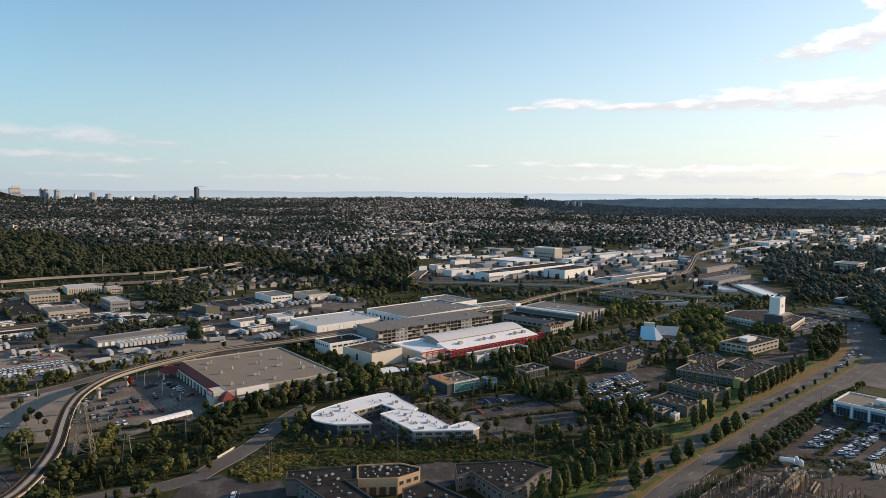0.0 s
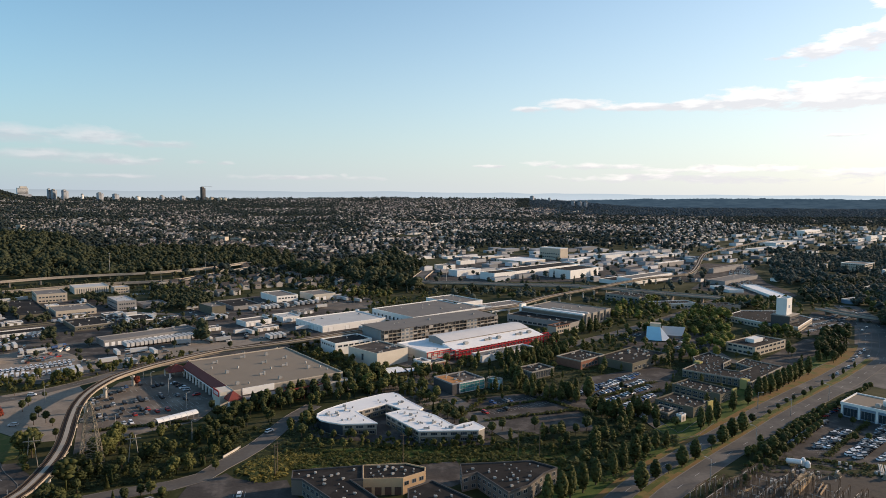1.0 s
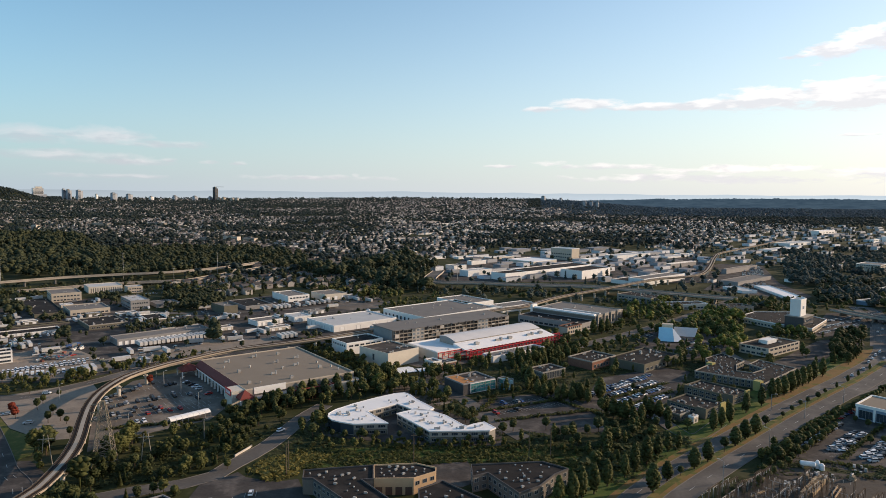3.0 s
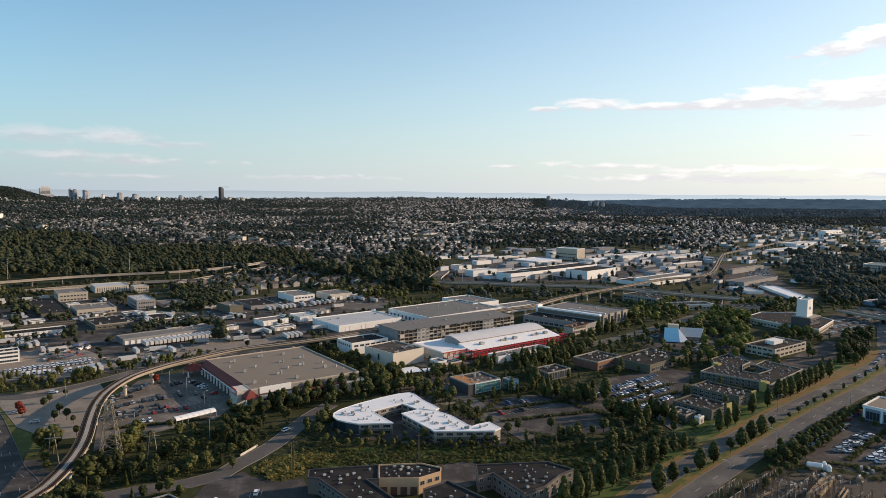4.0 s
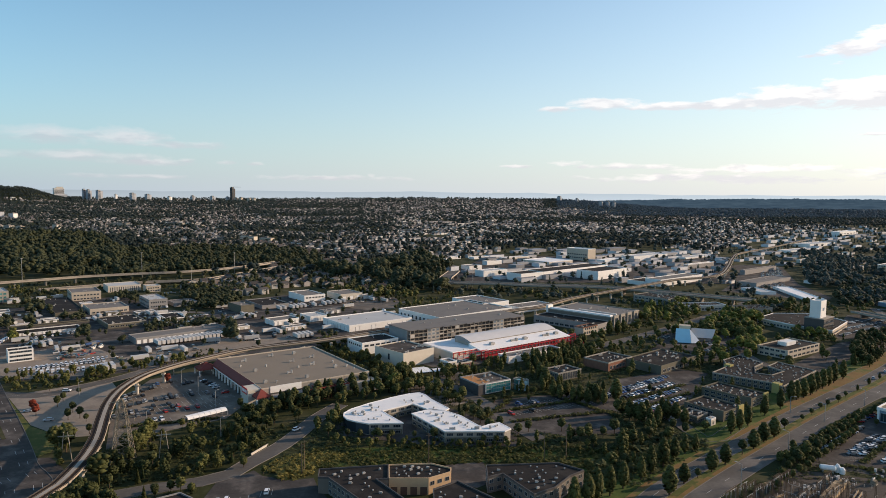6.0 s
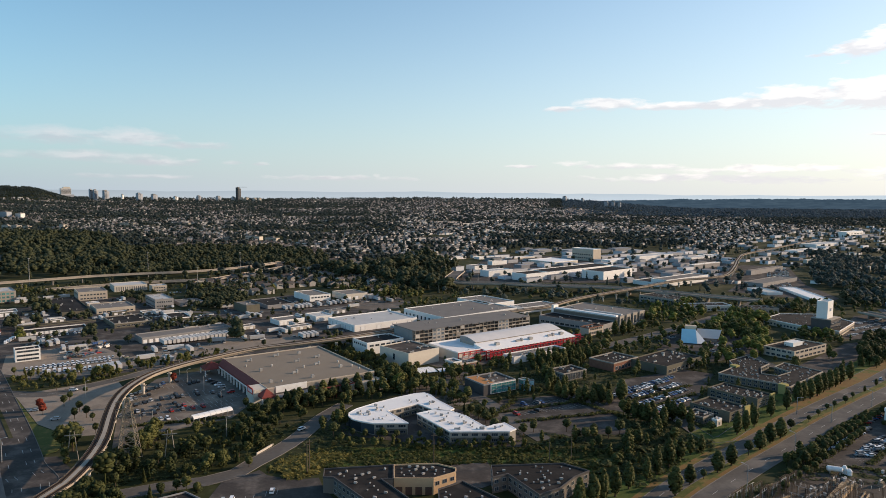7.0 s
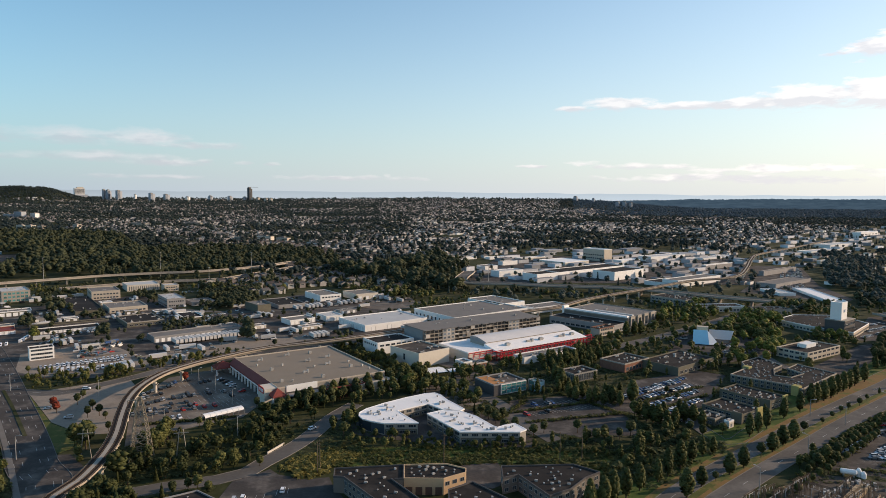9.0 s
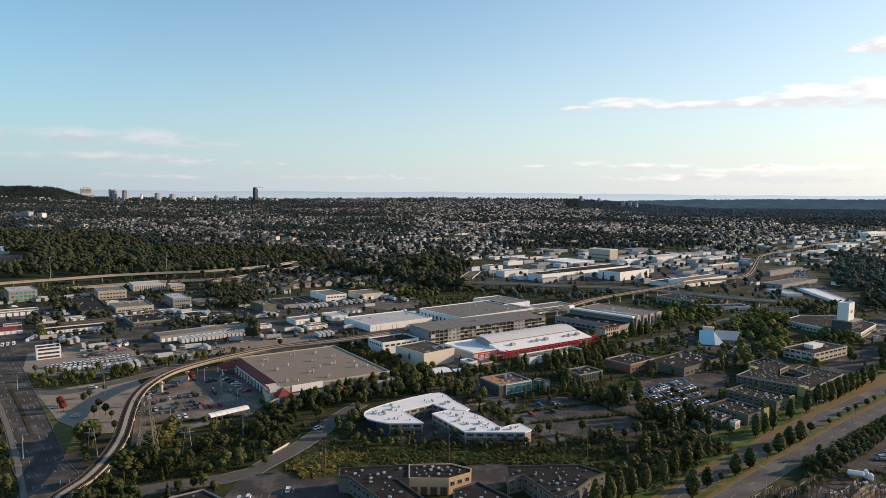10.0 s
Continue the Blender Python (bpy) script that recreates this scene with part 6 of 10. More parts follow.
# ---- trees ----
def lump(s, c, rx, rz, r, n=6, rings=1, rough=0.3):
    """One dense clump of leaves: a closed, uneven rounded mass."""
    i = len(s.v)
    s.v.append((c[0], c[1], c[2] - rz * r.uniform(0.7, 1.0)))
    for k in range(rings):
        la = math.pi * ((k + 1) / (rings + 1) - 0.5)
        off = r.uniform(0, 6.28)
        for j in range(n):
            q = 1.0 + r.uniform(-rough, rough)
            a = off + 6.283 * j / n
            s.v.append((c[0] + rx * q * math.cos(la) * math.cos(a), c[1] + rx * q * math.cos(la) * math.sin(a), c[2] + rz * (math.sin(la) + r.uniform(-rough, rough) * 0.6)))
    s.v.append((c[0], c[1], c[2] + rz * r.uniform(0.85, 1.1)))
    t = i + 1 + rings * n
    for j in range(n):
        m = (j + 1) % n
        s.f += [(i, i + 1 + m, i + 1 + j), (t, t - n + j, t - n + m)]
        s.m += [0, 0]
        for k in range(rings - 1):
            a = i + 1 + k * n
            s.f.append((a + j, a + m, a + n + m, a + n + j))
            s.m.append(0)


def leaf_card(s, c, n, size, r, loose=0.3):
    """A small spray of leaves lying roughly along the outside of its clump."""
    tilt = (n + Vector((r.gauss(0, loose), r.gauss(0, loose), r.gauss(0, loose)))).normalized()
    u = Matrix.Rotation(r.uniform(0, 6.28), 3, tilt) @ tilt.orthogonal().normalized()
    v = tilt.cross(u)
    q = size * r.uniform(0.6, 1.25)
    s.face([c - u * q, c + v * q * 0.6 - u * 0.2 * q, c + u * q * 0.9 + tilt * q * 0.25, c - v * q * 0.6])


PROFILES = {"poplar": ((0.10, 0.055), (0.2, 0.105), (0.34, 0.145), (0.5, 0.15), (0.66, 0.122), (0.82, 0.078), (0.95, 0.025)),
            "conifer": ((0.08, 0.19), (0.25, 0.17), (0.45, 0.125), (0.65, 0.085), (0.82, 0.045), (0.97, 0.012))}


def radius_at(kind, z):
    pts = PROFILES[kind]
    for (a, p), (b, q) in zip(pts, pts[1:]):
        if z <= b:
            return p + (q - p) * (z - a) / (b - a)
    return pts[-1][1]


def crown_mesh(name, kind, seed, lumps, cards, size, n=6, rings=1):
    """A crown of uneven leaf clumps round its limbs, with loose sprays outside; unit tree of height 1."""
    r = random.Random(seed)
    s = Shape()
    lobes = []
    if kind in ("broad", "ball", "bush"):
        cz, rx, rz, small = {"broad": (0.60, 0.27, 0.30, 0.17), "ball": (0.56, 0.30, 0.33, 0.17), "bush": (0.38, 0.36, 0.34, 0.24)}[kind]
        lean = (r.uniform(-0.03, 0.03), r.uniform(-0.03, 0.03))
        lobes.append((lean[0], lean[1], cz, rx * 0.82, rz * 0.82))
        for k in range(lumps - 1):
            z = 1 - 2 * (k + 0.5) / (lumps - 1)
            a = 2.4 * k + r.uniform(-0.4, 0.4)
            q = math.sqrt(1 - z * z) * r.uniform(0.75, 1.05)
            wide = r.uniform(0.62, 1.2) if kind == "broad" else r.uniform(0.8, 1.1)
            e = small * r.uniform(0.7, 1.2) * math.sqrt(14 / max(lumps, 5)) * 0.85
            lobes.append((lean[0] + rx * 0.72 * wide * q * math.cos(a), lean[1] + rx * 0.72 * wide * q * math.sin(a), cz + rz * 0.78 * z * r.uniform(0.85, 1.05), e, e * 0.88))
    elif kind == "poplar":
        lobes += [(0, 0, 0.30, 0.105, 0.20), (0, 0, 0.52, 0.12, 0.22), (0, 0, 0.74, 0.085, 0.21)]
        for k in range(lumps - 3):
            z = 0.13 + 0.76 * (k + 0.5) / (lumps - 3)
            a, q = 2.4 * k + r.uniform(-0.3, 0.3), radius_at(kind, z)
            e = max(0.045, q * 0.55) * r.uniform(0.85, 1.15)
            lobes.append(((q - e * 0.6) * math.cos(a), (q - e * 0.6) * math.sin(a), z, e, e * 1.35))
    if kind == "conifer":
        for k in range(lumps):
            z0 = 0.08 + 0.80 * k / lumps
            z1 = min(1.0, z0 + 0.32 + 0.1 * (k == lumps - 1))
            q0 = radius_at(kind, z0) * r.uniform(0.9, 1.12)
            i, off = len(s.v), r.uniform(0, 6.28)
            for j in range(n):
                q = q0 * (1 + r.uniform(-0.22, 0.22))
                s.v.append((q * math.cos(off + 6.283 * j / n), q * math.sin(off + 6.283 * j / n), z0 + r.uniform(-0.03, 0.03)))
            s.v += [(0, 0, z1), (0, 0, z0 + 0.05)]
            for j in range(n):
                s.f += [(i + j, i + (j + 1) % n, i + n), (i + (j + 1) % n, i + j, i + n + 1)]
                s.m += [0, 0]
        for _ in range(cards):
            z = 0.08 + 0.86 * r.random() ** 1.4
            a, q = r.uniform(0, 6.28), radius_at(kind, z) * r.uniform(0.7, 1.08)
            leaf_card(s, Vector((q * math.cos(a), q * math.sin(a), z)), Vector((math.cos(a), math.sin(a), 0.8)), size, r)
        return s
    for x, y, z, rr, rz in lobes:
        lump(s, (x, y, z), rr, rz, r, n, rings)
    wt = [l[3] * l[3] for l in lobes]
    for _ in range(cards):
        x, y, z, rr, rz = r.choices(lobes, wt)[0]
        d = Vector((r.gauss(0, 1), r.gauss(0, 1), r.gauss(0.2, 1))).normalized()
        k = r.uniform(0.92, 1.1)
        leaf_card(s, Vector((x + d[0] * rr * k, y + d[1] * rr * k, z + d[2] * rz * k)), d, size, r)
    return s


def trunk_mesh(seed, kind):
    r = random.Random(seed)
    s = Shape()
    top = 0.55 if kind in ("broad", "ball") else 0.8
    s.rod((0, 0, 0), (0.01, 0, top * 0.6), 0.026, 0.018, 6).rod((0.01, 0, top * 0.6), (0, 0.01, top), 0.018, 0.007, 5)
    for _ in range(5 if kind == "broad" else 3):
        a = r.uniform(0, 6.28)
        z = r.uniform(0.22, 0.45)
        q = 0.2 if kind == "broad" else 0.08
        s.rod((0.005, 0, z), (q * math.cos(a), q * math.sin(a), z + r.uniform(0.12, 0.25)), 0.012, 0.004, 4)
    return s.data("trunk", BARK)


KINDS = {}


def leafy(shape, mat):
    me = shape.data("crown", mat)
    me.shade_smooth()
    return me


for kind, mat, lumps, cards, size in (("broad", LEAF, 48, 1500, 0.024), ("poplar", LEAF_COLUMN, 46, 900, 0.016), ("ball", LEAF_COLUMN, 30, 800, 0.026),
                                      ("conifer", LEAF_DARK, 11, 700, 0.028), ("bush", LEAF_BUSH, 22, 480, 0.05)):
    KINDS[kind] = [(leafy(crown_mesh("crown", kind, 10 + k, lumps, cards, size, 7, 2), mat), trunk_mesh(k, kind) if kind != "bush" else None) for k in range(4)]
KINDS["copper"] = [(leafy(crown_mesh("crown", "broad", 40, 18, 420, 0.045, 8, 3), LEAF_RED), KINDS["broad"][0][1])]
# lighter copies for trees farther off: shapes are gathered into masses
FAR_SHAPES = {k: [crown_mesh("crown", k, 60 + j, l, n, z, 6, 1) for j in range(4)] for k, l, n, z in
              (("broad", 26, 190, 0.036), ("poplar", 22, 110, 0.023), ("conifer", 8, 110, 0.04), ("bush", 9, 60, 0.08))}
MID_SHAPES = {k: [crown_mesh("crown", k, 70 + j, l, n, z, 5, 1) for j in range(5)] for k, l, n, z in
              (("broad", 8, 16, 0.075), ("conifer", 4, 10, 0.09), ("poplar", 7, 8, 0.06), ("bush", 4, 6, 0.18))}
TINY_SHAPES = {k: [crown_mesh("crown", k, 80 + j, l, n, z, 5, 1) for j in range(5)] for k, l, n, z in
               (("broad", 3, 2, 0.16), ("conifer", 2, 2, 0.12))}
for sh in FAR_SHAPES["broad"] + FAR_SHAPES["poplar"]:
    sh.rod((0, 0, 0.0), (0, 0, 0.4), 0.025, 0.018, 4)
TREE_WORDS = {"broad": "rounded leafy green tree", "poplar": "slim upright green street tree", "conifer": "dark pointed conifer",
              "copper": "copper-red leafy tree", "ball": "round dense clipped green tree", "bush": "low rounded green bush"}
tr = random.Random(21)
single = [0]


def tree(x, y, height, kind, group="", wide=1.0, note=""):
    """One tree of its own: trunk and crown."""
    crown, trunk = tr.choice(KINDS[kind])
    name = {"bush": "bush", "conifer": "conifer"}.get(kind, "tree")
    where = note or {"broad": "in rough grass", "poplar": "along the road", "conifer": "in a dense stand", "copper": "beside a forecourt", "ball": "edging a car park", "bush": "beside the paving"}[kind]
    root = thing(name, x, y, land(x, y), tr.uniform(0, 360), TREE_WORDS[kind] + " " + where, name, group)
    m = Matrix.Diagonal((height * wide, height * wide, height, 1))
    part("crown", crown, None, root, "", m)
    if trunk:
        part("trunk", trunk, None, root, "", m)
    single[0] += 1


class Mass:
    """Gathers very many copies of small shapes into one mesh."""

    def __init__(self):
        self.v, self.f, self.m, self.n = [], [], [], 0

    def put(self, shape, x, y, z, sx, sz, turn, mat_shift=0, sy=None):
        a = np.asarray(shape.v, dtype=np.float32)
        c, s = math.cos(turn), math.sin(turn)
        ax, ay = a[:, 0] * sx, a[:, 1] * (sy or sx)
        self.v.append(np.stack([x + ax * c - ay * s, y + ax * s + ay * c, z + a[:, 2] * sz], 1))
        self.f.append((shape, self.n))
        self.m.append(mat_shift)
        self.n += len(a)

    def make(self, name, label, category, *mats, soft=False):
        me = bpy.data.meshes.new(name)
        verts = np.concatenate(self.v).astype(np.float32)
        loops, starts, mi = [], [], []
        flat = {}
        at = 0
        for (sh, off), ms in zip(self.f, self.m):
            if id(sh) not in flat:
                flat[id(sh)] = (np.array([i for q in sh.f for i in q], dtype=np.int32), np.cumsum([0] + [len(q) for q in sh.f])[:-1].astype(np.int32), np.array(sh.m, dtype=np.int32))
            l, st, mm = flat[id(sh)]
            loops.append(l + off)
            starts.append(st + at)
            mi.append(mm + ms)
            at += len(l)
        loops, starts, mi = np.concatenate(loops), np.concatenate(starts), np.concatenate(mi)
        me.vertices.add(len(verts))
        me.vertices.foreach_set("co", verts.ravel())
        me.loops.add(len(loops))
        me.loops.foreach_set("vertex_index", loops)
        me.polygons.add(len(starts))
        me.polygons.foreach_set("loop_start", starts)
        for m in mats:
            me.materials.append(m)
        me.polygons.foreach_set("material_index", mi)
        me.update(calc_edges=True)
        if not soft:
            me.shade_flat()
        return tagged(new(name, me), label, category, kind="stuff")


woods, brush, groves, fresh, deep, slope = Mass(), Mass(), Mass(), Mass(), Mass(), Mass()


def scatter(poly, gap, kinds, lo, hi, singles=0, clear=True, seed=1, mass=None, note="", patchy=0.0):
    """Fills an area with trees, keeping off roads and buildings; the first ones are things of their own."""
    r = random.Random(seed)
    singles = int(singles * 0.4)
    xs, ys = [p[0] for p in poly], [p[1] for p in poly]
    n = int((max(xs) - min(xs)) * (max(ys) - min(ys)) / gap ** 2)
    for _ in range(n):
        x, y = r.uniform(min(xs), max(xs)), r.uniform(min(ys), max(ys))
        k, h = r.choice(kinds), r.uniform(lo, hi)
        if not inside(x, y, poly) or (clear and not free(x, y)):
            continue
        if k == "conifer" and r.random() < 0.6:
            k = "broad"
        if k == "bush":
            h = min(h * 0.45, 3.2)
        if patchy and noise.noise(Vector((x * 0.011, y * 0.011, 2.0))) + r.uniform(-0.25, 0.25) < patchy - 0.45:
            continue
        h *= 1.0 + 0.35 * noise.noise(Vector((x * 0.02, y * 0.02, 7.0)))
        if singles > 0:
            singles -= 1
            tree(x, y, h, k, wide=r.uniform(0.85, 1.2), note=note)
        else:
            (mass or (groves if y < 800 else woods)).put(r.choice(FAR_SHAPES[k] if y < 520 else MID_SHAPES[k]), x, y, land(x, y), h * r.uniform(0.9, 1.25), h, r.uniform(0, 6.28))


# street trees of the arterial: median and verge rows
def tree_row(line, gap, lo, hi, kind, group, wide=1.0, start=0, stop=None, seed=3):
    r = random.Random(seed)
    gone = gap
    for i in range(1, len(line)):
        p, q = Vector(line[i - 1]), Vector(line[i])
        gone += (q - p).length
        if gone >= gap:
            gone = r.uniform(-1.5, 1.0)
            if start <= i and (stop is None or i < stop):
                tree(q[0] + r.uniform(-0.5, 0.5), q[1] + r.uniform(-0.5, 0.5), r.uniform(lo, hi), kind, group, wide * r.uniform(0.85, 1.15))


def placed_trees(spots, heights, kind, group, wide):
    for (x, y), h in zip(spots, heights):
        tree(x, y, h, kind, group, wide * tr.uniform(0.88, 1.12))


placed_trees([(79.6, 266.1), (88.9, 277.8), (104.7, 290.6), (113.6, 299.1), (134.1, 319.2), (142.7, 328.6), (151, 336)], (13.5, 9.5, 11, 11, 10.5, 11, 11.5), "poplar", "median trees", 1.5)
placed_trees([(96.2, 283.2), (126, 311.7), (161, 347.3), (177.1, 362.3), (187, 372.3), (196.7, 382.9), (203.8, 388.4), (214, 396.5), (223.8, 407.2)], (5.2, 8.5, 7.2, 4.2, 4.6, 4.8, 4.8, 5.6, 4.8), "broad", "median trees", 1.05)
placed_trees([(239.2, 422.4), (254.6, 437.4), (269.8, 452), (287.8, 469.1)], (4.5, 5, 4.5, 5), "poplar", "median trees", 1.2)
placed_trees([(131.0, 339.3), (137.6, 345.3), (144.6, 352.3), (160.5, 369.8), (174.6, 382.6), (186.7, 396.3), (192.0, 400.4), (197.9, 404.5), (205.0, 410.8), (212.8, 419.2), (219.7, 425.8), (226.4, 431.7), (233.6, 439.6), (244.6, 449.3)],
             (13.0, 12.0, 12.0, 12.5, 12.5, 14.0, 13.0, 13.5, 14.5, 13.5, 14.0, 14.0, 14.5, 14.0), "poplar", "verge trees", 1.15)
placed_trees([(49.3, 258.4), (55.3, 263.6), (62.2, 271.1), (71.7, 280.3), (77.4, 286.4), (84.9, 294.7), (92.3, 303.4), (99.2, 310.5), (105, 313.4), (45.2, 254.4), (39.3, 251.4)], (15.4, 14.1, 12.8, 11.5, 14.1, 14.7, 11.5, 10.2, 9.6, 14.1, 14.1), "poplar", "verge trees", 1.02)
placed_trees([(42.9, 407.1), (49.7, 414.6), (53.3, 397.9), (59.4, 407.5), (62.9, 393.6), (70, 401.9), (72.9, 389.4), (79.8, 408.1), (83.7, 396.5), (33.1, 402.1), (27.2, 406.7), (32.7, 388.4)], (9, 8, 9, 8.5, 9.5, 9, 9, 8, 9, 6, 5, 5), "poplar", "court trees", 1.15)
placed_trees([(0.4, 353.4), (-3.6, 358), (4.3, 346.3), (8.1, 355.5), (-5.9, 348.7), (17.6, 385.8), (22.9, 391.5), (12.5, 381.4), (111.1, 397.2), (108, 408.9)], (9, 8, 8, 7, 7, 5, 5, 5, 6, 6), "broad", "court trees", 1.1)
placed_trees([(117.0, 578.0), (124.5, 580.5), (130.5, 586.0)], (14.5, 14.0, 14.0), "poplar", "trees before a hall", 1.25)
hedge_line = smooth_line([Vector(p) for p in beside(every, -21.0)], 2.0)
tree_row(hedge_line, 5.4, 5.0, 6.2, "ball", "car park hedge trees", 1.1, 60, 150, 8)
hedge_line = smooth_line([Vector(p) for p in beside(every, -26.0)], 2.0)
tree_row(hedge_line, 5.8, 4.8, 5.8, "ball", "car park hedge trees", 1.1, 50, 100, 9)

placed_trees([(-106.2, 364.3), (-95.9, 375.9), (-79.4, 392.4), (-67.6, 404.5), (-61.2, 411.4)], (10, 11, 11.5, 12, 11), "broad", "trees along the store", 0.95)
placed_trees([(-111.1, 359.7), (-101.3, 370), (-90.6, 382), (-85, 387), (-73.5, 398.7), (-55, 419.5)], (9, 11, 12, 11.5, 12.5, 12), "poplar", "trees along the store", 1.5)
placed_trees([(-108.5, 367.5), (-88.0, 389.5), (-64.5, 412.5)], (10, 11, 11), "conifer", "trees along the store", 1.4)
placed_trees([(-106.3, 354.3), (-101.1, 360.8), (-95.8, 367.4), (-90.2, 374.3), (-84.1, 379.2), (-78.2, 386.5), (-71, 391.8)], (9, 9.5, 9, 10, 9.5, 10, 10), "broad", "trees along the store", 1.1)
placed_trees([(201.9, 325.2), (208.7, 325.3), (215.2, 349.4), (212.8, 356.6)], (5, 5, 5, 4.5), "ball", "car park trees", 1.1)
placed_trees([(-100, 282), (-89.1, 275.7), (-111.9, 255.6), (-121.2, 257.9)], (5.5, 4.5, 5, 5), "ball", "trees beside a side street", 1.1)
placed_trees([(-71.2, 321.3), (-61.6, 321.5), (-55.2, 320.6), (-46.8, 320.6), (-39.4, 319.9), (-18.5, 318.9), (-28.4, 321)], (8.5, 5, 5.5, 6.5, 5.5, 8, 5), "broad", "trees before the white office", 1.05)
# stands of trees, nearest first
scatter([(-88.8, 319.5), (-88.3, 358.1), (-80.5, 397.8), (-64.1, 427.6), (-45.6, 446.5), (-27.5, 434.3), (-53, 400.7), (-69.7, 360.1), (-66.7, 329.8)], 5.0, ("broad", "broad", "conifer", "poplar"), 6, 11, 40, seed=2, note="between two large buildings")
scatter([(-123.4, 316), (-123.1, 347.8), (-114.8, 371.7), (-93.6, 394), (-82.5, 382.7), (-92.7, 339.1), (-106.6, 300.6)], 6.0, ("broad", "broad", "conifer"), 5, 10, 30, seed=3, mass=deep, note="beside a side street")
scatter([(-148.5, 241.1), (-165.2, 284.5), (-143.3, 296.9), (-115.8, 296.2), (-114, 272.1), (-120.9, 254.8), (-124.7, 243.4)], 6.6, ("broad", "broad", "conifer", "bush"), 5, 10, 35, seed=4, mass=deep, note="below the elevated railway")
scatter([(-164.2, 294.8), (-177.4, 324.4), (-155.4, 322.4), (-132.8, 340.4), (-115.6, 326.5), (-115.8, 296.2), (-144.3, 298.9)], 5.0, ("broad", "bush", "bush"), 3, 8, 30, seed=14, note="along a fence")
scatter([(-303.7, 399), (-306.1, 418.1), (-269.4, 416.4), (-239.6, 440.3), (-220.4, 468.6), (-191.9, 482.3), (-185.3, 465.7), (-210, 437.4), (-228.5, 412.5), (-251.4, 388.1), (-278, 379.2)], 4.5, ("broad", "bush", "bush", "poplar"), 3, 8, 20, seed=5, note="in a hedge line")
scatter([(-205.3, 239.5), (-309.3, 364.3), (-289.8, 366.4), (-216.4, 286.1), (-181.3, 241.8)], 5.5, ("broad", "bush"), 5, 9, 15, seed=6, note="beside the boulevard")
scatter([(35.7, 477.3), (75.6, 529.7), (112.1, 579.3), (93.2, 479.2), (51.7, 407.3), (36.4, 435.2)], 8.0, ("poplar", "poplar", "broad"), 6, 10.5, 22, seed=7, note="between offices")
scatter([(36.6, 395.2), (69.2, 407.8), (90.8, 380.2), (82.1, 369.7), (58.5, 382.6)], 11.0, ("poplar", "poplar", "broad"), 6, 9, 6, seed=8, note="round a car park")
scatter([(-19, 357.6), (-7.4, 391.8), (6, 383.4), (5.5, 349), (-6.5, 348.7)], 8.0, ("conifer", "broad"), 6, 10, 10, seed=9, note="beside white wings of an office")
scatter([(19.2, 324.3), (28.9, 340.8), (62.8, 333.2), (95.7, 338.1), (108.4, 315), (87.2, 297.3), (58.3, 308.2)], 9.0, ("broad", "broad", "poplar", "bush"), 5, 9, 20, seed=10, note="edging an overgrown corridor")
scatter([(41.2, 264.4), (60.7, 306.9), (87.3, 307.4), (92, 287.9), (60.8, 259.6), (41.9, 254.3)], 10.0, ("poplar", "broad", "bush"), 5, 10, 12, seed=11, note="beside an office unit")
scatter([(79, 355.3), (102.1, 373.3), (119.3, 330.5), (108.4, 315), (91.7, 333.9)], 10.5, ("poplar", "broad", "bush"), 5, 9, 12, seed=12, note="beside an office car park")
scatter([(131.3, 298.2), (157.7, 327.3), (165.2, 309), (145.9, 285.9), (134.2, 287.5)], 5.0, ("broad", "broad", "bush"), 6, 10, 18, seed=13, note="edging a substation yard")
scatter([(-44.2, 317.6), (-39.9, 326.9), (32.4, 316.3), (74.8, 310.7), (70.6, 303.6), (20.8, 306), (-37.5, 307.6)], 2.6, ("bush", "bush", "bush", "broad"), 2.5, 5.0, 0, seed=15, mass=brush)
scatter([(-85.1, 279.7), (-68.7, 304.2), (-21.2, 301.8), (56.5, 298.7), (77, 287.6), (52.4, 275.4), (20.1, 294), (-64.7, 286.1)], 1.9, ("bush",), 0.8, 2.2, 0, seed=16, mass=brush)
scatter([(261, 471.5), (328.8, 587.6), (354.4, 588.6), (289.3, 485.4)], 5.6, ("conifer", "conifer", "broad"), 8, 12, 0, seed=17, mass=deep)
scatter([(98.2, 555.8), (144.7, 662.6), (209.9, 734.5), (291.3, 719.7), (224, 539), (171.9, 481.6), (189.3, 559.1), (126.7, 535.5)], 15.0, ("broad", "broad", "poplar"), 6, 12, 0, seed=18)
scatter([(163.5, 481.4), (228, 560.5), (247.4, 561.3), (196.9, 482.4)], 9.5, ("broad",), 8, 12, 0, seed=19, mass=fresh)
scatter([(90.3, 408.4), (110.1, 463.7), (169.3, 498.8), (171.9, 481.6), (133.7, 449.4)], 7.0, ("broad", "poplar"), 7, 12, 0, seed=20)
scatter([(242.5, 561.1), (346.3, 671.4), (375.5, 672.7), (305.9, 563.4), (256.7, 540.1)], 9.0, ("broad", "conifer"), 5, 9, 0, seed=22)
scatter([(-121.3, 511), (-91.6, 495.5), (-66.2, 441.4), (-60.6, 456.9), (-96.8, 523.8), (-116.9, 531.9)], 4.5, ("broad", "bush"), 4, 8, 0, seed=23)
scatter([(-474.8, 669.7), (-522.7, 768.6), (-476.1, 751.4), (-400.1, 612.3), (-426.5, 609)], 10.0, ("broad", "conifer"), 7, 12, 0, seed=24, mass=woods)
scatter([(-364.2, 501.3), (-386.8, 538.6), (-376.1, 530.5), (-352.7, 498.5)], 4.0, ("broad",), 6, 9, 0, seed=25)
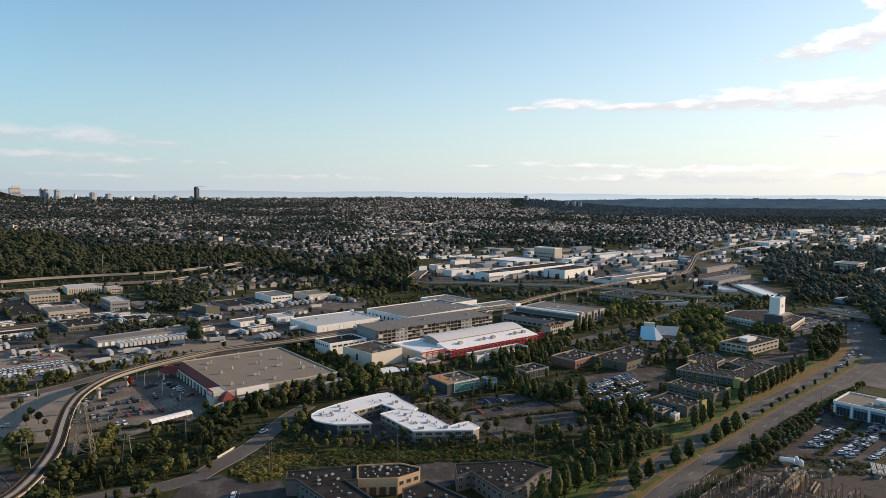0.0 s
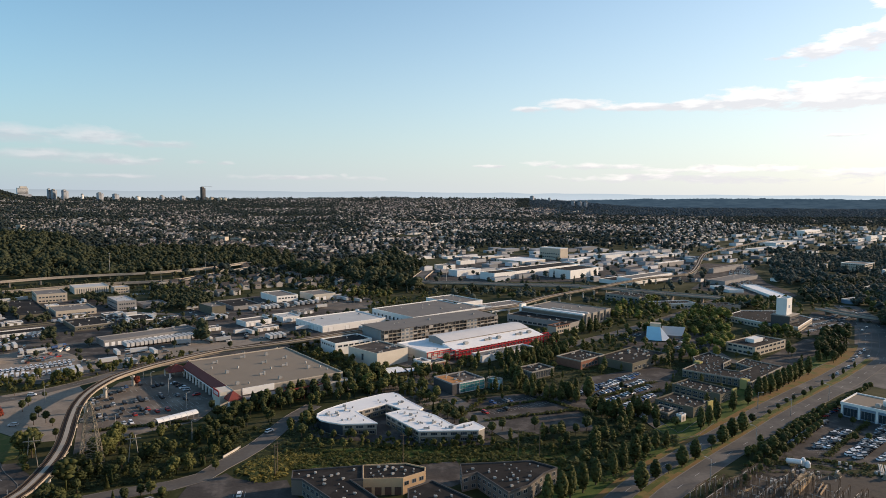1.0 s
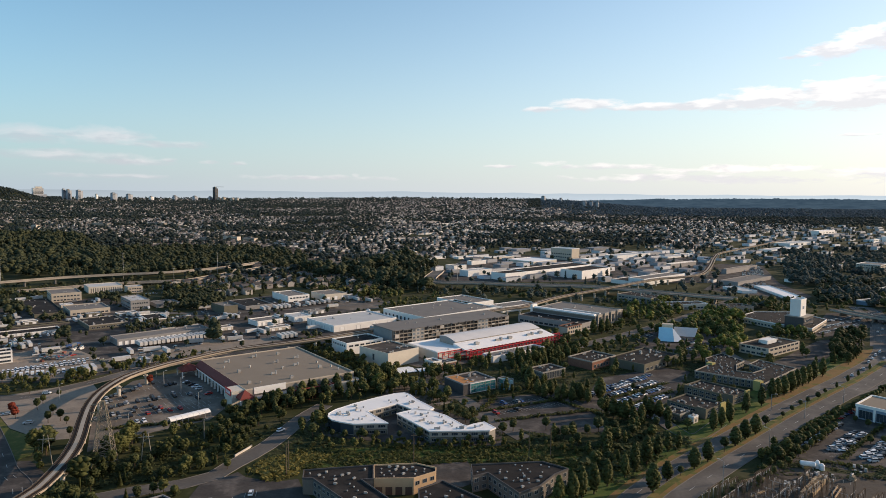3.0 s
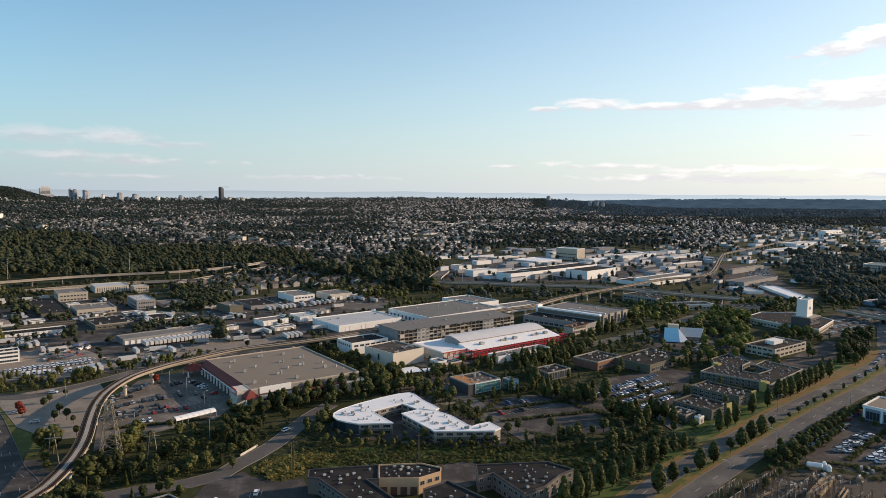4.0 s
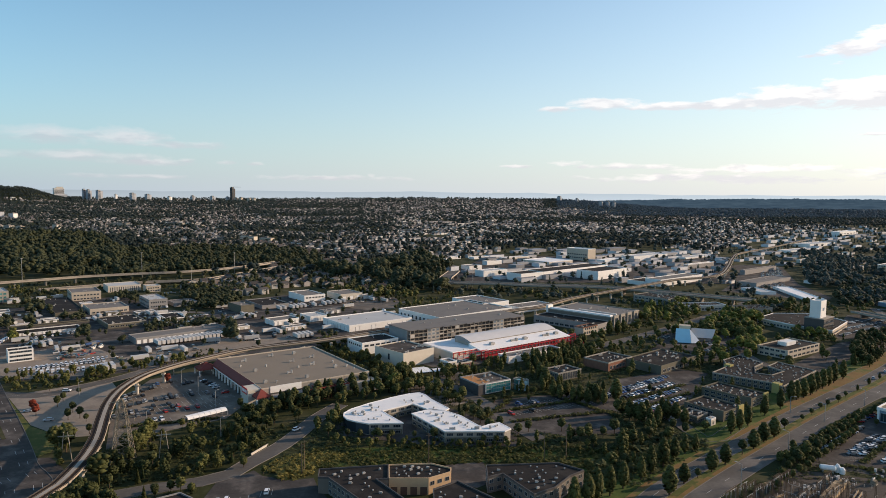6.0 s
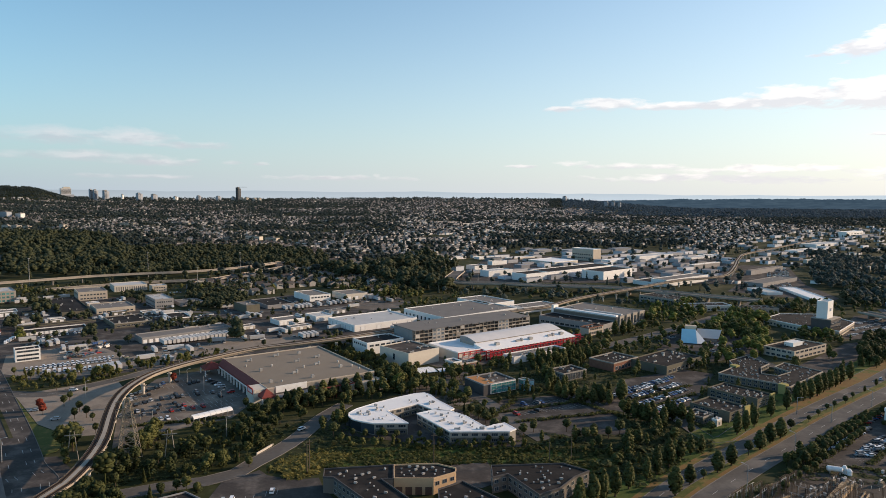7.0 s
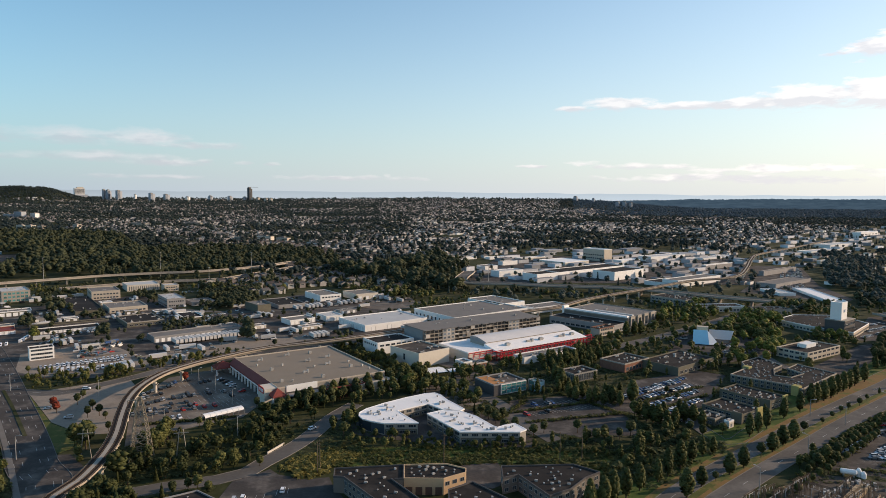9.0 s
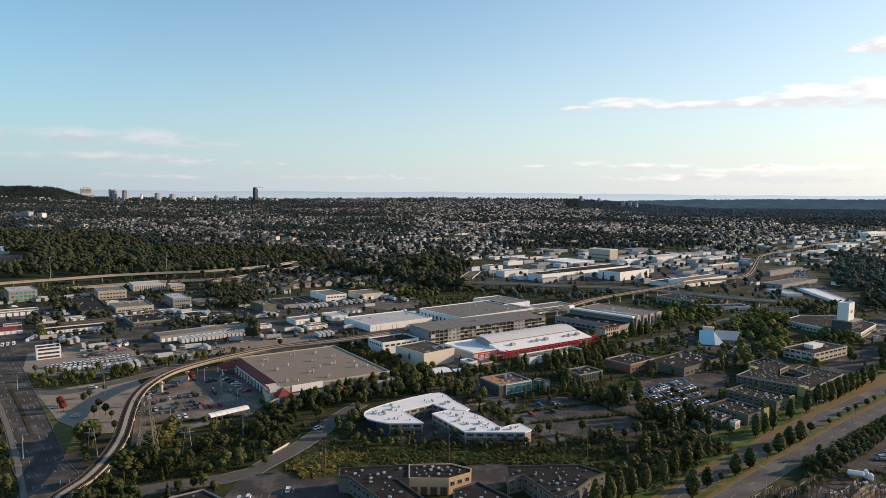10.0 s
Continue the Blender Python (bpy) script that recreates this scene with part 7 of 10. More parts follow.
scatter([(-315.3, 515.4), (-341.4, 563.7), (-326.3, 550.5), (-301.7, 508.5)], 5.0, ("broad",), 5, 9, 0, seed=26, mass=woods)
for k, (area, lo, hi) in enumerate((([(-381.7, 596.8), (-402.3, 634), (-380.4, 636.7), (-359.5, 599.5)], 5, 9), ([(-398.5, 572.5), (-426.1, 615.2), (-415.9, 610.3), (-390.4, 570.8)], 6, 10), ([(-411.3, 555.4), (-442.5, 601.1), (-430, 602.6), (-399.7, 556.7)], 5, 9),
                                    ([(-279.5, 511.1), (-289.6, 531.5), (-284.1, 532.1), (-274.2, 511.7)], 5, 8), ([(-277.8, 546.7), (-300.1, 595.4), (-231, 609.4), (-221.2, 583.2), (-275.6, 556.5)], 4, 8), ([(-197.6, 520.5), (-217.3, 578.5), (-210.4, 579.3), (-190.4, 521.3)], 8, 14),
                                    ([(-300.7, 673.8), (-361.3, 815.4), (-299.1, 850.7), (-247.2, 698.7), (-270.7, 667.1)], 5, 10), ([(-255.9, 451.2), (-277, 491.3), (-273.6, 491.7), (-249.9, 448.6)], 5, 8), ([(-210.5, 456.2), (-218.4, 483), (-193.1, 508.8), (-186.3, 497.8), (-194.7, 468)], 3, 5), ([(-395.8, 718.7), (-414.7, 759.6), (-395.2, 762.2), (-366.5, 706.4)], 4, 8))):
    scatter(area, 5.0, ("broad", "broad", "conifer") if lo > 3 else ("bush",), lo, hi, 0, seed=240 + k, mass=woods)
scatter([(-190.8, 288.7), (-203.8, 313.4), (-201.7, 317.7), (-186.6, 296.1), (-177.6, 275.5)], 4.5, ("conifer", "broad"), 8, 13, 6, seed=260, note="beside a timber power pole")
scatter([(-179.3, 258.8), (-190.4, 280.7), (-188.2, 288.9), (-179.7, 279.8), (-173.6, 262.2)], 4.0, ("broad", "bush", "conifer"), 5, 9, 4, seed=261, note="below the elevated railway")
# conifers by the railway; the nearer, unseen ones are added to shade the boulevard
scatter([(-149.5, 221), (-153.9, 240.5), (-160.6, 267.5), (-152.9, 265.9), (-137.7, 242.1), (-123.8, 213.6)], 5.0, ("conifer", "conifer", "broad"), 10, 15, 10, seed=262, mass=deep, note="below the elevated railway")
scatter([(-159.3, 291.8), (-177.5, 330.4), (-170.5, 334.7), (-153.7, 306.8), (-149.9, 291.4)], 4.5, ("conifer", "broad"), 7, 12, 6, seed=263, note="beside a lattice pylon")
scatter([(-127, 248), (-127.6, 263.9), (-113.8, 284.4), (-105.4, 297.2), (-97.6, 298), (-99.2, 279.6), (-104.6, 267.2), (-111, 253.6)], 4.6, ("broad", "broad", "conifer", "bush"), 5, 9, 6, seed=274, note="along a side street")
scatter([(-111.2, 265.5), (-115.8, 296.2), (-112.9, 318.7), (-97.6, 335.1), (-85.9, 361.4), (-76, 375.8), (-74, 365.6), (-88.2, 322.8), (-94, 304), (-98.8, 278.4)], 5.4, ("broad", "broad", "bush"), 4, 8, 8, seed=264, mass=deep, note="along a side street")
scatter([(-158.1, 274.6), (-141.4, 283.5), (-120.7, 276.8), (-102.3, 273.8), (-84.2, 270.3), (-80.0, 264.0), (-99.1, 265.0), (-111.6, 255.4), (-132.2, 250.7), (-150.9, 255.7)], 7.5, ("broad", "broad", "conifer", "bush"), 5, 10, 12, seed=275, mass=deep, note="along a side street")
# columnar trees round the courts and lots
placed_trees([(44.8, 412), (48, 396.7), (51.4, 391.1), (55.7, 395.7), (58.5, 386.9), (62.5, 387), (66.3, 383.8), (72.1, 390.5), (75.4, 383), (83.7, 389.7), (43.7, 461.6), (49.1, 468.1), (55, 474.7), (61.1, 481.5), (67.4, 488.4), (74.3, 495.6), (81.4, 503), (88.7, 510.7)], (15, 11, 10, 11, 10, 11, 10, 11, 10, 15, 9, 10, 9, 11, 10, 9, 10, 9), "poplar", "court trees", 1.35)
placed_trees([(82, 364.8), (84.5, 358.2), (87.5, 356.4), (89.6, 353.7), (93.3, 350.2), (98.5, 353.9), (104.4, 358.7), (109.1, 358.8), (111.5, 351.5), (95.7, 367.1), (106, 373.3)], (11, 12, 11, 12, 10, 10, 12, 11, 10, 9, 9), "poplar", "court trees", 1.35)
placed_trees([(45.4, 337), (58, 330.7), (64.9, 329.3), (79, 331.2), (87.3, 328.2), (28.4, 334.9), (22.8, 328.3), (48.7, 325), (14.1, 337.9), (8.7, 332)], (8, 8, 7, 9, 8, 7, 8, 7, 8, 9), "broad", "court trees", 1.1)
scatter([(39.8, 477.5), (50, 498.4), (102.9, 556), (101.8, 524.6), (72.6, 478.5), (45.7, 454.1)], 6.5, ("poplar", "conifer", "poplar"), 7, 11, 0, seed=266)
# woods behind the tower, and an added stand out of view beside the junction
scatter([(250.6, 667.2), (298.5, 770.6), (346.1, 790), (389.8, 783.6), (391.6, 724.4), (437.7, 786), (458.3, 787.1), (375.5, 672.7), (360.6, 688.2), (311.5, 709.9), (271.1, 661.9)], 11.0, ("broad", "conifer", "broad"), 5, 10, 0, seed=267)
scatter([(382.1, 724), (499.9, 943), (573, 972.6), (641.2, 951.5), (519.8, 769.2), (414.8, 744.3)], 10.0, ("broad", "conifer", "broad"), 7, 13, 0, seed=268, mass=woods)
# unseen tall trees, added to throw shade over the junction
scatter([(399.2, 615.7), (446.1, 675.7), (505.1, 647.8), (391.3, 488.6), (348.7, 487.3)], 7.0, ("conifer", "broad"), 14, 22, 0, seed=269, mass=woods, clear=False)
scatter([(150.8, 557.7), (183.2, 620.5), (242.2, 622.9), (228.9, 560.6), (212.1, 583.1)], 7.0, ("broad", "broad", "poplar"), 6, 11, 0, seed=270)
scatter([(-57.9, 366.2), (-58.1, 393.9), (-45.5, 408.9), (-28.2, 412.5), (-8.5, 403.9), (-3.6, 377.4), (-32.6, 382.1), (-42.2, 379.4)], 4.6, ("broad", "conifer", "broad"), 6, 11, 14, seed=280, note="beside a big store")
scatter([(-126, 519.7), (-120.7, 532.3), (-92.9, 491.8), (-67.4, 457), (-62.2, 431.3), (-71.5, 433.5), (-98.5, 477.6)], 4.8, ("broad", "broad", "bush"), 4, 8, 8, seed=281, note="behind a big store")
scatter([(-67.4, 436.5), (-64.8, 449.7), (-44.4, 432.4), (-29.6, 433.3), (-7.6, 445.9), (-7.1, 423.9), (-28.2, 412.5), (-49.6, 413.7)], 5.0, ("broad", "conifer", "broad"), 5, 10, 8, seed=282, note="between two large buildings")
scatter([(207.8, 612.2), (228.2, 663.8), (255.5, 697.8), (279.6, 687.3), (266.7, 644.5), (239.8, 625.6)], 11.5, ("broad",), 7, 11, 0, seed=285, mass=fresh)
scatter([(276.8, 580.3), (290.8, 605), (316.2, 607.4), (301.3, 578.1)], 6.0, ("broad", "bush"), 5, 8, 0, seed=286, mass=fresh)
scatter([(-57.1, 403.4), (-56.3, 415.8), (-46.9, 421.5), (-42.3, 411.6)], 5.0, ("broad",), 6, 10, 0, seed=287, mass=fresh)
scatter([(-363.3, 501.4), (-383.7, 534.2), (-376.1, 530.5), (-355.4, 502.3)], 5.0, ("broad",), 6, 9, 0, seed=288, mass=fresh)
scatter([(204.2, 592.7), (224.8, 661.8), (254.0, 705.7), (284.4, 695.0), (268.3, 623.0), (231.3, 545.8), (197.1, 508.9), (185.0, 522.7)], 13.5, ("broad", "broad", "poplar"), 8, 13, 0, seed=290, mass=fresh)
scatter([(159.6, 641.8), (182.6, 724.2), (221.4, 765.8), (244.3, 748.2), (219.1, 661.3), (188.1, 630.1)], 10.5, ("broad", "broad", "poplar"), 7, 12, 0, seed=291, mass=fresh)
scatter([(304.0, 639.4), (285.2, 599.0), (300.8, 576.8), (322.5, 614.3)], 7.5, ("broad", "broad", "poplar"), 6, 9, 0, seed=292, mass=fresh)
scatter([(-172.7, 794.7), (-141.1, 873.6), (-82.0, 879.4), (-62.9, 782.3), (-86.3, 726.8), (-122.0, 755.5), (-155.9, 796.2)], 9.0, ("broad", "broad", "bush", "conifer"), 6, 13, 0, seed=296)
scatter([(-82.0, 690.8), (-61.8, 769.4), (-21.9, 868.9), (94.1, 859.0), (115.1, 803.0), (48.4, 815.3), (-6.5, 791.9), (-41.6, 704.9)], 7.5, ("bush", "bush", "broad"), 5, 8, 0, seed=300)
scatter([(164.2, 781.3), (258.3, 834.8), (341.1, 819.3), (356.7, 739.3), (254.7, 596.6), (165.4, 489.4), (128.4, 522.4), (134.6, 612.4)], 8.5, ("bush", "bush", "broad"), 5, 8, 0, seed=301)
scatter([(-598.0, 828.8), (-530.5, 863.3), (-441.7, 883.9), (-377.4, 878.6), (-335.2, 779.6), (-439.6, 807.9), (-479.3, 757.2), (-520.0, 719.6)], 9.0, ("bush", "bush", "broad"), 5, 8, 0, seed=302)
scatter([(54.7, 581.1), (104.9, 561.9), (135.3, 532.6), (144.6, 487.9), (107.8, 469.2), (65.3, 508.4)], 7.5, ("bush", "bush", "broad"), 5, 8, 0, seed=303)
shrub = random.Random(71)
for off in (-14.2, -16.6, -19.0):
    for p in smooth_line([Vector(q) for q in beside(every, off) if 296 < q[1] < 392], 2.4):
        if shrub.random() < 0.85:
            h = shrub.uniform(1.3, 2.9)
            brush.put(shrub.choice(FAR_SHAPES["bush"]), p[0] + shrub.uniform(-1, 1), p[1] + shrub.uniform(-1, 1), 0.0, h * 1.5, h, shrub.uniform(0, 6.28))
# low growth: hedges in the courts, brush on the knoll, rough herbs on open ground
TUFTS = []
for j in range(4):
    q = Shape()
    rr = random.Random(300 + j)
    for _ in range(13):
        c = Vector((rr.gauss(0, 0.32), rr.gauss(0, 0.32), rr.uniform(0.1, 0.7)))
        a = rr.uniform(0, 6.28)
        e = Vector((math.cos(a), math.sin(a), rr.uniform(0.2, 0.9))) * rr.uniform(0.16, 0.34)
        f = Vector((-math.sin(a), math.cos(a), rr.uniform(-0.3, 0.3))) * rr.uniform(0.12, 0.28)
        q.face([c - e, c + f, c + e, c - f])
    TUFTS.append(q)
herbs, dry = Mass(), Mass()


def growth(poly, gap, lo, hi, seed, mass=None, clear=True, flat=1.6):
    r = random.Random(seed)
    xs, ys = [p[0] for p in poly], [p[1] for p in poly]
    for _ in range(int((max(xs) - min(xs)) * (max(ys) - min(ys)) / gap ** 2)):
        x, y = r.uniform(min(xs), max(xs)), r.uniform(min(ys), max(ys))
        if inside(x, y, poly) and (not clear or free(x, y)):
            h = r.uniform(lo, hi) * (1 + 0.6 * noise.noise(Vector((x * 0.06, y * 0.06, 1.0))))
            (mass or herbs).put(r.choice(TUFTS), x, y, land(x, y), h * flat, h, r.uniform(0, 6.28))


growth([(66, 271), (101, 309), (118, 326), (105, 335), (84, 326), (50, 290)], 3.0, 1.2, 2.6, 77)


def hedge(pts, h, wide, seed):
    r = random.Random(seed)
    a, b = Vector(pts[0]), Vector(pts[1])
    n = int((b - a).length / 0.9)
    for k in range(n):
        p = a + (b - a) * (k / n)
        x, y = p[0] + r.uniform(-wide, wide), p[1] + r.uniform(-wide, wide)
        brush.put(r.choice(TUFTS), x, y, 0.05, h * r.uniform(1.0, 1.6), h * r.uniform(0.8, 1.3), r.uniform(0, 6.28))


for k, pts in enumerate(([(14.5, 365.1), (61.2, 389.1)], [(20.6, 349.4), (72.3, 368.5)], [(42.7, 404.7), (81.5, 360)], [(85.9, 387.6), (134.6, 427.3)], [(89.2, 372.9), (132.7, 409.5)], [(161.6, 312.5), (205.6, 356.4)], [(176.9, 305.1), (229.9, 357)], [(166.2, 300.8), (192, 292.3)], [(-178.1, 326.9), (-134.2, 343.9)], [(-167.9, 296.6), (-154.7, 320.9)], [(5.6, 351.7), (22.7, 389.2)])):
    hedge(pts, 1.6, 0.7, 400 + k)
growth([(-91, 281.6), (-86, 295), (-70.9, 300.6), (-58.1, 300.5), (-59, 291.8), (-68.4, 287.6), (-68.3, 276.6), (-76.2, 267.8)], 1.25, 0.7, 1.6, 310, dry)
growth([(56.5, 298.7), (71, 305.7), (83.3, 292.7), (63.7, 283.7)], 2.2, 0.5, 1.2, 318, dry)
growth([(-86.8, 277.4), (-73.9, 304.1), (-38.1, 311.9), (32.1, 313.4), (74.7, 309.9), (83.3, 292.7), (52.2, 274.3), (17.6, 295.3), (-64.1, 283.7)], 1.7, 0.6, 1.6, 311, brush)
growth([(-157.1, 240.2), (-171.3, 297.7), (-144.9, 300.3), (-118.4, 303), (-93.4, 341.7), (-75.4, 372.6), (-49.8, 333.2), (-61, 301.6), (-96.3, 278.6), (-122.4, 238.8)], 2.4, 0.5, 1.5, 312)
growth([(-40.9, 335), (-21.6, 405.3), (7.2, 476.4), (102.9, 556), (126.1, 464.2), (171.9, 481.6), (177.3, 398.9), (108.4, 315), (58, 306.8), (19, 320.5)], 3.0, 0.5, 1.5, 313)
growth([(-198, 236.3), (-302.8, 365), (-294.8, 377.4), (-218.6, 292.9), (-177.6, 238.3)], 2.2, 0.6, 1.8, 314)
growth([(101.7, 260.3), (149, 308.7), (173, 299), (195.5, 289.9), (189.6, 280.8), (138.4, 285.8), (106.5, 255.4)], 2.4, 0.5, 1.4, 315, None, False)
dry.make("dry_brush", "yellowing brush on a small knoll under the power line", "bushes", LEAF_DRY)
herbs.make("undergrowth", "rough green herbs and brambles on open ground", "undergrowth", LEAF)
scatter([(-448.6, 858.3), (-489.4, 970.8), (-351.8, 976.4), (-259.7, 1020.1), (-146.2, 871.8), (-224.2, 823.8), (-315.7, 796.5)], 20.0, ("broad", "conifer", "bush"), 6, 13, 0, seed=49)
# scattered trees through the works district
scatter([(-386.5, 436.7), (-629, 731.1), (-437.5, 794.9), (-298.4, 752.6), (-192.8, 813), (-75.1, 760.5), (-54.1, 550), (-164.9, 506.1), (-260.9, 434.9)], 22.0, ("broad", "bush", "broad"), 4, 8, 0, seed=27, mass=woods)
# planting between the offices and along their lots
scatter([(-27.7, 393.5), (7.2, 476.4), (83.9, 555.3), (156.9, 581), (218.3, 560.2), (318.6, 587.2), (268.2, 484.7), (167.8, 376.9), (116.5, 322.6), (74, 307.1), (27.3, 320.7), (11.7, 353.7)], 17.0, ("broad", "poplar", "poplar", "bush"), 4, 11, 0, seed=40)
scatter([(-81.9, 299.5), (-65.4, 323.5), (-48.8, 326.7), (-30.2, 311.8), (7.3, 308.5), (-29.5, 304.8)], 8.0, ("broad", "bush"), 4, 7, 0, seed=41)
scatter([(-57.8, 474.4), (-10.3, 530.7), (36.4, 553.5), (48, 477.7), (6.7, 438.5), (-28.5, 405.2)], 11.0, ("broad", "bush", "poplar"), 5, 10, 0, seed=42)
scatter([(156.1, 663.1), (276.5, 822.7), (343.8, 740.9), (363.8, 672.2), (311.3, 669.9), (214.6, 635.8)], 21.0, ("broad", "conifer", "poplar"), 6, 13, 0, seed=43)
scatter([(308.4, 586.8), (414.8, 744.3), (556.9, 837.6), (481.6, 677.3), (390.4, 589.9)], 15.0, ("broad", "conifer"), 6, 13, 0, seed=44)
scatter([(124.5, 260.7), (129.7, 288.6), (146.3, 308.6), (157.3, 298.7)], 5.0, ("bush", "broad"), 2, 4, 0, seed=45)
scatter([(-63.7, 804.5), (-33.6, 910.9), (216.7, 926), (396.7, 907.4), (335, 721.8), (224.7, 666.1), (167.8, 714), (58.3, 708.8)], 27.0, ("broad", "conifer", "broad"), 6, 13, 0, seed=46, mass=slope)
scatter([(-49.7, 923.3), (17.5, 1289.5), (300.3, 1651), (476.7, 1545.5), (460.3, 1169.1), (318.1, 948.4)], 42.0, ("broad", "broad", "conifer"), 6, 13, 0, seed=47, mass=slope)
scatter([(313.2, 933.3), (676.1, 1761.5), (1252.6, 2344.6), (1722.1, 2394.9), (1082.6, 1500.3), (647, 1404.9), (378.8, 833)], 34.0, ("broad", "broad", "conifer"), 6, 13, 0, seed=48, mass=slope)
# woods of the valley and the slopes
scatter([(-247.7, 1007.8), (-166.3, 1104.8), (-95, 1286.6), (-38, 1069.7), (-31.5, 830), (-72, 800), (-135, 905), (-205, 945)], 12.0, ("broad", "broad", "conifer"), 11, 23, 0, seed=30, patchy=0.18)
scatter([(-764.3, 815.9), (-1440.0, 1500.0), (-1290.0, 1730.0), (-960, 1680), (-560, 1085), (-572.9, 961.9), (-633, 871.6)], 12.6, ("broad", "broad", "conifer"), 10, 22, 0, seed=31, patchy=0.16)
scatter([(-530.3, 1015.6), (-560, 1230), (-380, 1230), (-272.7, 1036), (-400.9, 1086.2), (-490.7, 973.4)], 12.0, ("broad", "conifer"), 7, 15, 0, seed=32, patchy=0.40)
scatter([(-379.7, 725.5), (-361.5, 872.9), (-245.5, 902.2), (-134.2, 800.3), (-215.5, 743.6)], 22.0, ("broad", "conifer"), 7, 13, 0, seed=33, patchy=0.50)
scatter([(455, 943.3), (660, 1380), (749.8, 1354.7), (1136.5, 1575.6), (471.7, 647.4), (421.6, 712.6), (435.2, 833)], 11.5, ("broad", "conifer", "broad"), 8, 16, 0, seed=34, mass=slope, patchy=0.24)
scatter([(72.6, 888.5), (197.5, 842.7), (141.7, 771.1), (74, 747.3), (-60.4, 853.8)], 17.0, ("broad",), 7, 12, 0, seed=35)

scatter([(-603.6, 904.2), (-816.8, 1226.2), (-734.6, 1312.0), (-638.6, 1404.7), (-498.3, 1422.2), (-297.1, 1292.2), (-236.3, 1027.3), (-345.5, 1063.5), (-432.1, 948.4), (-499.6, 890.0)], 11.0, ("broad", "broad", "conifer"), 8, 17, 0, seed=36)

# ---- the town on the rise: houses and trees ----
def house_shape(w, d, h, roof_h, seed):
    s = Shape()
    s.box(-w / 2, -d / 2, -1.5, w / 2, d / 2, h, 0)
    o = 0.5
    A, B, C, D = (-w / 2 - o, -d / 2 - o, h), (w / 2 + o, -d / 2 - o, h), (w / 2 + o, d / 2 + o, h), (-w / 2 - o, d / 2 + o, h)
    hip = w * 0.2 if seed % 2 else 0.0
    E, F = (-w / 2 - o + hip, 0, h + roof_h), (w / 2 + o - hip, 0, h + roof_h)
    i = len(s.v)
    s.v += [A, B, C, D, E, F]
    s.f += [(i, i + 1, i + 5, i + 4), (i + 2, i + 3, i + 4, i + 5), (i + 1, i + 2, i + 5), (i + 3, i, i + 4), (i, i + 3, i + 2, i + 1)]
    s.m += [1, 1, 1 if hip else 0, 1 if hip else 0, 1]
    return s


HOUSES = [house_shape(*a) for a in ((10, 12, 5.5, 2.2, 0), (9, 13, 6, 1.8, 1), (11, 10, 5, 2.6, 2), (8, 12, 6.5, 2.0, 3), (13, 10, 4.5, 1.8, 4), (10, 14, 6.2, 1.2, 5))]
FLATS = [Shape().box(-9, -7, -2, 9, 7, 8, 0).box(-9.2, -7.2, 8, 9.2, 7.2, 8.6, 1), Shape().box(-16, -8, -2, 16, 8, 6, 0).box(-16.3, -8.3, 6, 16.3, 8.3, 6.6, 1), Shape().box(-28, -7, -2, 28, 7, 7, 0).box(-28.3, -7.3, 7, 28.3, 7.3, 7.6, 1)]


def single_house(x, y, rot, seed):
    w, d, h, rh = ((10, 12, 5.5, 2.2), (9, 13, 6, 1.8), (11, 10, 5, 2.6), (8, 12, 6.5, 2.0))[seed % 4]
    key = ("house", seed % 4)
    if key not in WINDOWS:
        wall = Shape().box(-w / 2, -d / 2, -1.0, w / 2, d / 2, h)
        for e in (-1, 1):
            wall.face([(e * w / 2, -d / 2, h), (e * w / 2, d / 2, h), (e * w / 2, 0, h + rh * 0.9)][::e])
        roof = Shape()
        for e in (-1, 1):
            a, b = e * (d / 2 + 0.6), h - 0.25
            roof.face([(-w / 2 - 0.5, a, b), (w / 2 + 0.5, a, b), (w / 2 + 0.5, 0, h + rh), (-w / 2 - 0.5, 0, h + rh)][::-e])
            roof.face([(-w / 2 - 0.5, a, b - 0.25), (w / 2 + 0.5, a, b - 0.25), (w / 2 + 0.5, a, b), (-w / 2 - 0.5, a, b)][::-e])
        chim = Shape().box(w / 4, 0.6, h, w / 4 + 0.8, 1.4, h + rh + 1.0)
        WINDOWS[key] = (wall.data("wall", HOUSE_WALL_ONE), roof.data("roof", HOUSE_ROOF_ONE), chim.data("chimney", WALL_BRICK))
    root = thing("house", x, y, land(x, y), rot, "two-storey painted house with a pitched shingle roof", "house", "houses among gardens")
    for n, me in zip(("wall", "roof", "chimney"), WINDOWS[key]):
        part(n, me, None, root)
    part("window", get_window(w * 0.5, 1.3, None, 2), None, root, "", pose(-w * 0.25, -d / 2 - 0.02, 3.6))


ROWS_TURN = radians(41)
BELT = [(-603.6, 904.2), (-816.8, 1226.2), (-734.6, 1312.0), (-638.6, 1404.7), (-498.3, 1422.2), (-297.1, 1292.2), (-236.3, 1027.3), (-345.5, 1063.5), (-432.1, 948.4), (-499.6, 890.0)]
WOODED = [BELT, [(-247.7, 1007.8), (-166.3, 1104.8), (-95, 1286.6), (-38, 1069.7), (-31.5, 803.4), (-82.7, 713.8), (-151.5, 819.1), (-212.6, 864.6)], [(-764.3, 815.9), (-1440.0, 1500.0), (-1290.0, 1730.0), (-960, 1680), (-560, 1085), (-572.9, 961.9), (-633, 871.6)]]
RIGHT_WOOD = [(362.5, 828), (596.9, 1339.7), (772.3, 1440), (1179.6, 1635.9), (482.5, 662.4), (424.5, 717.6)]
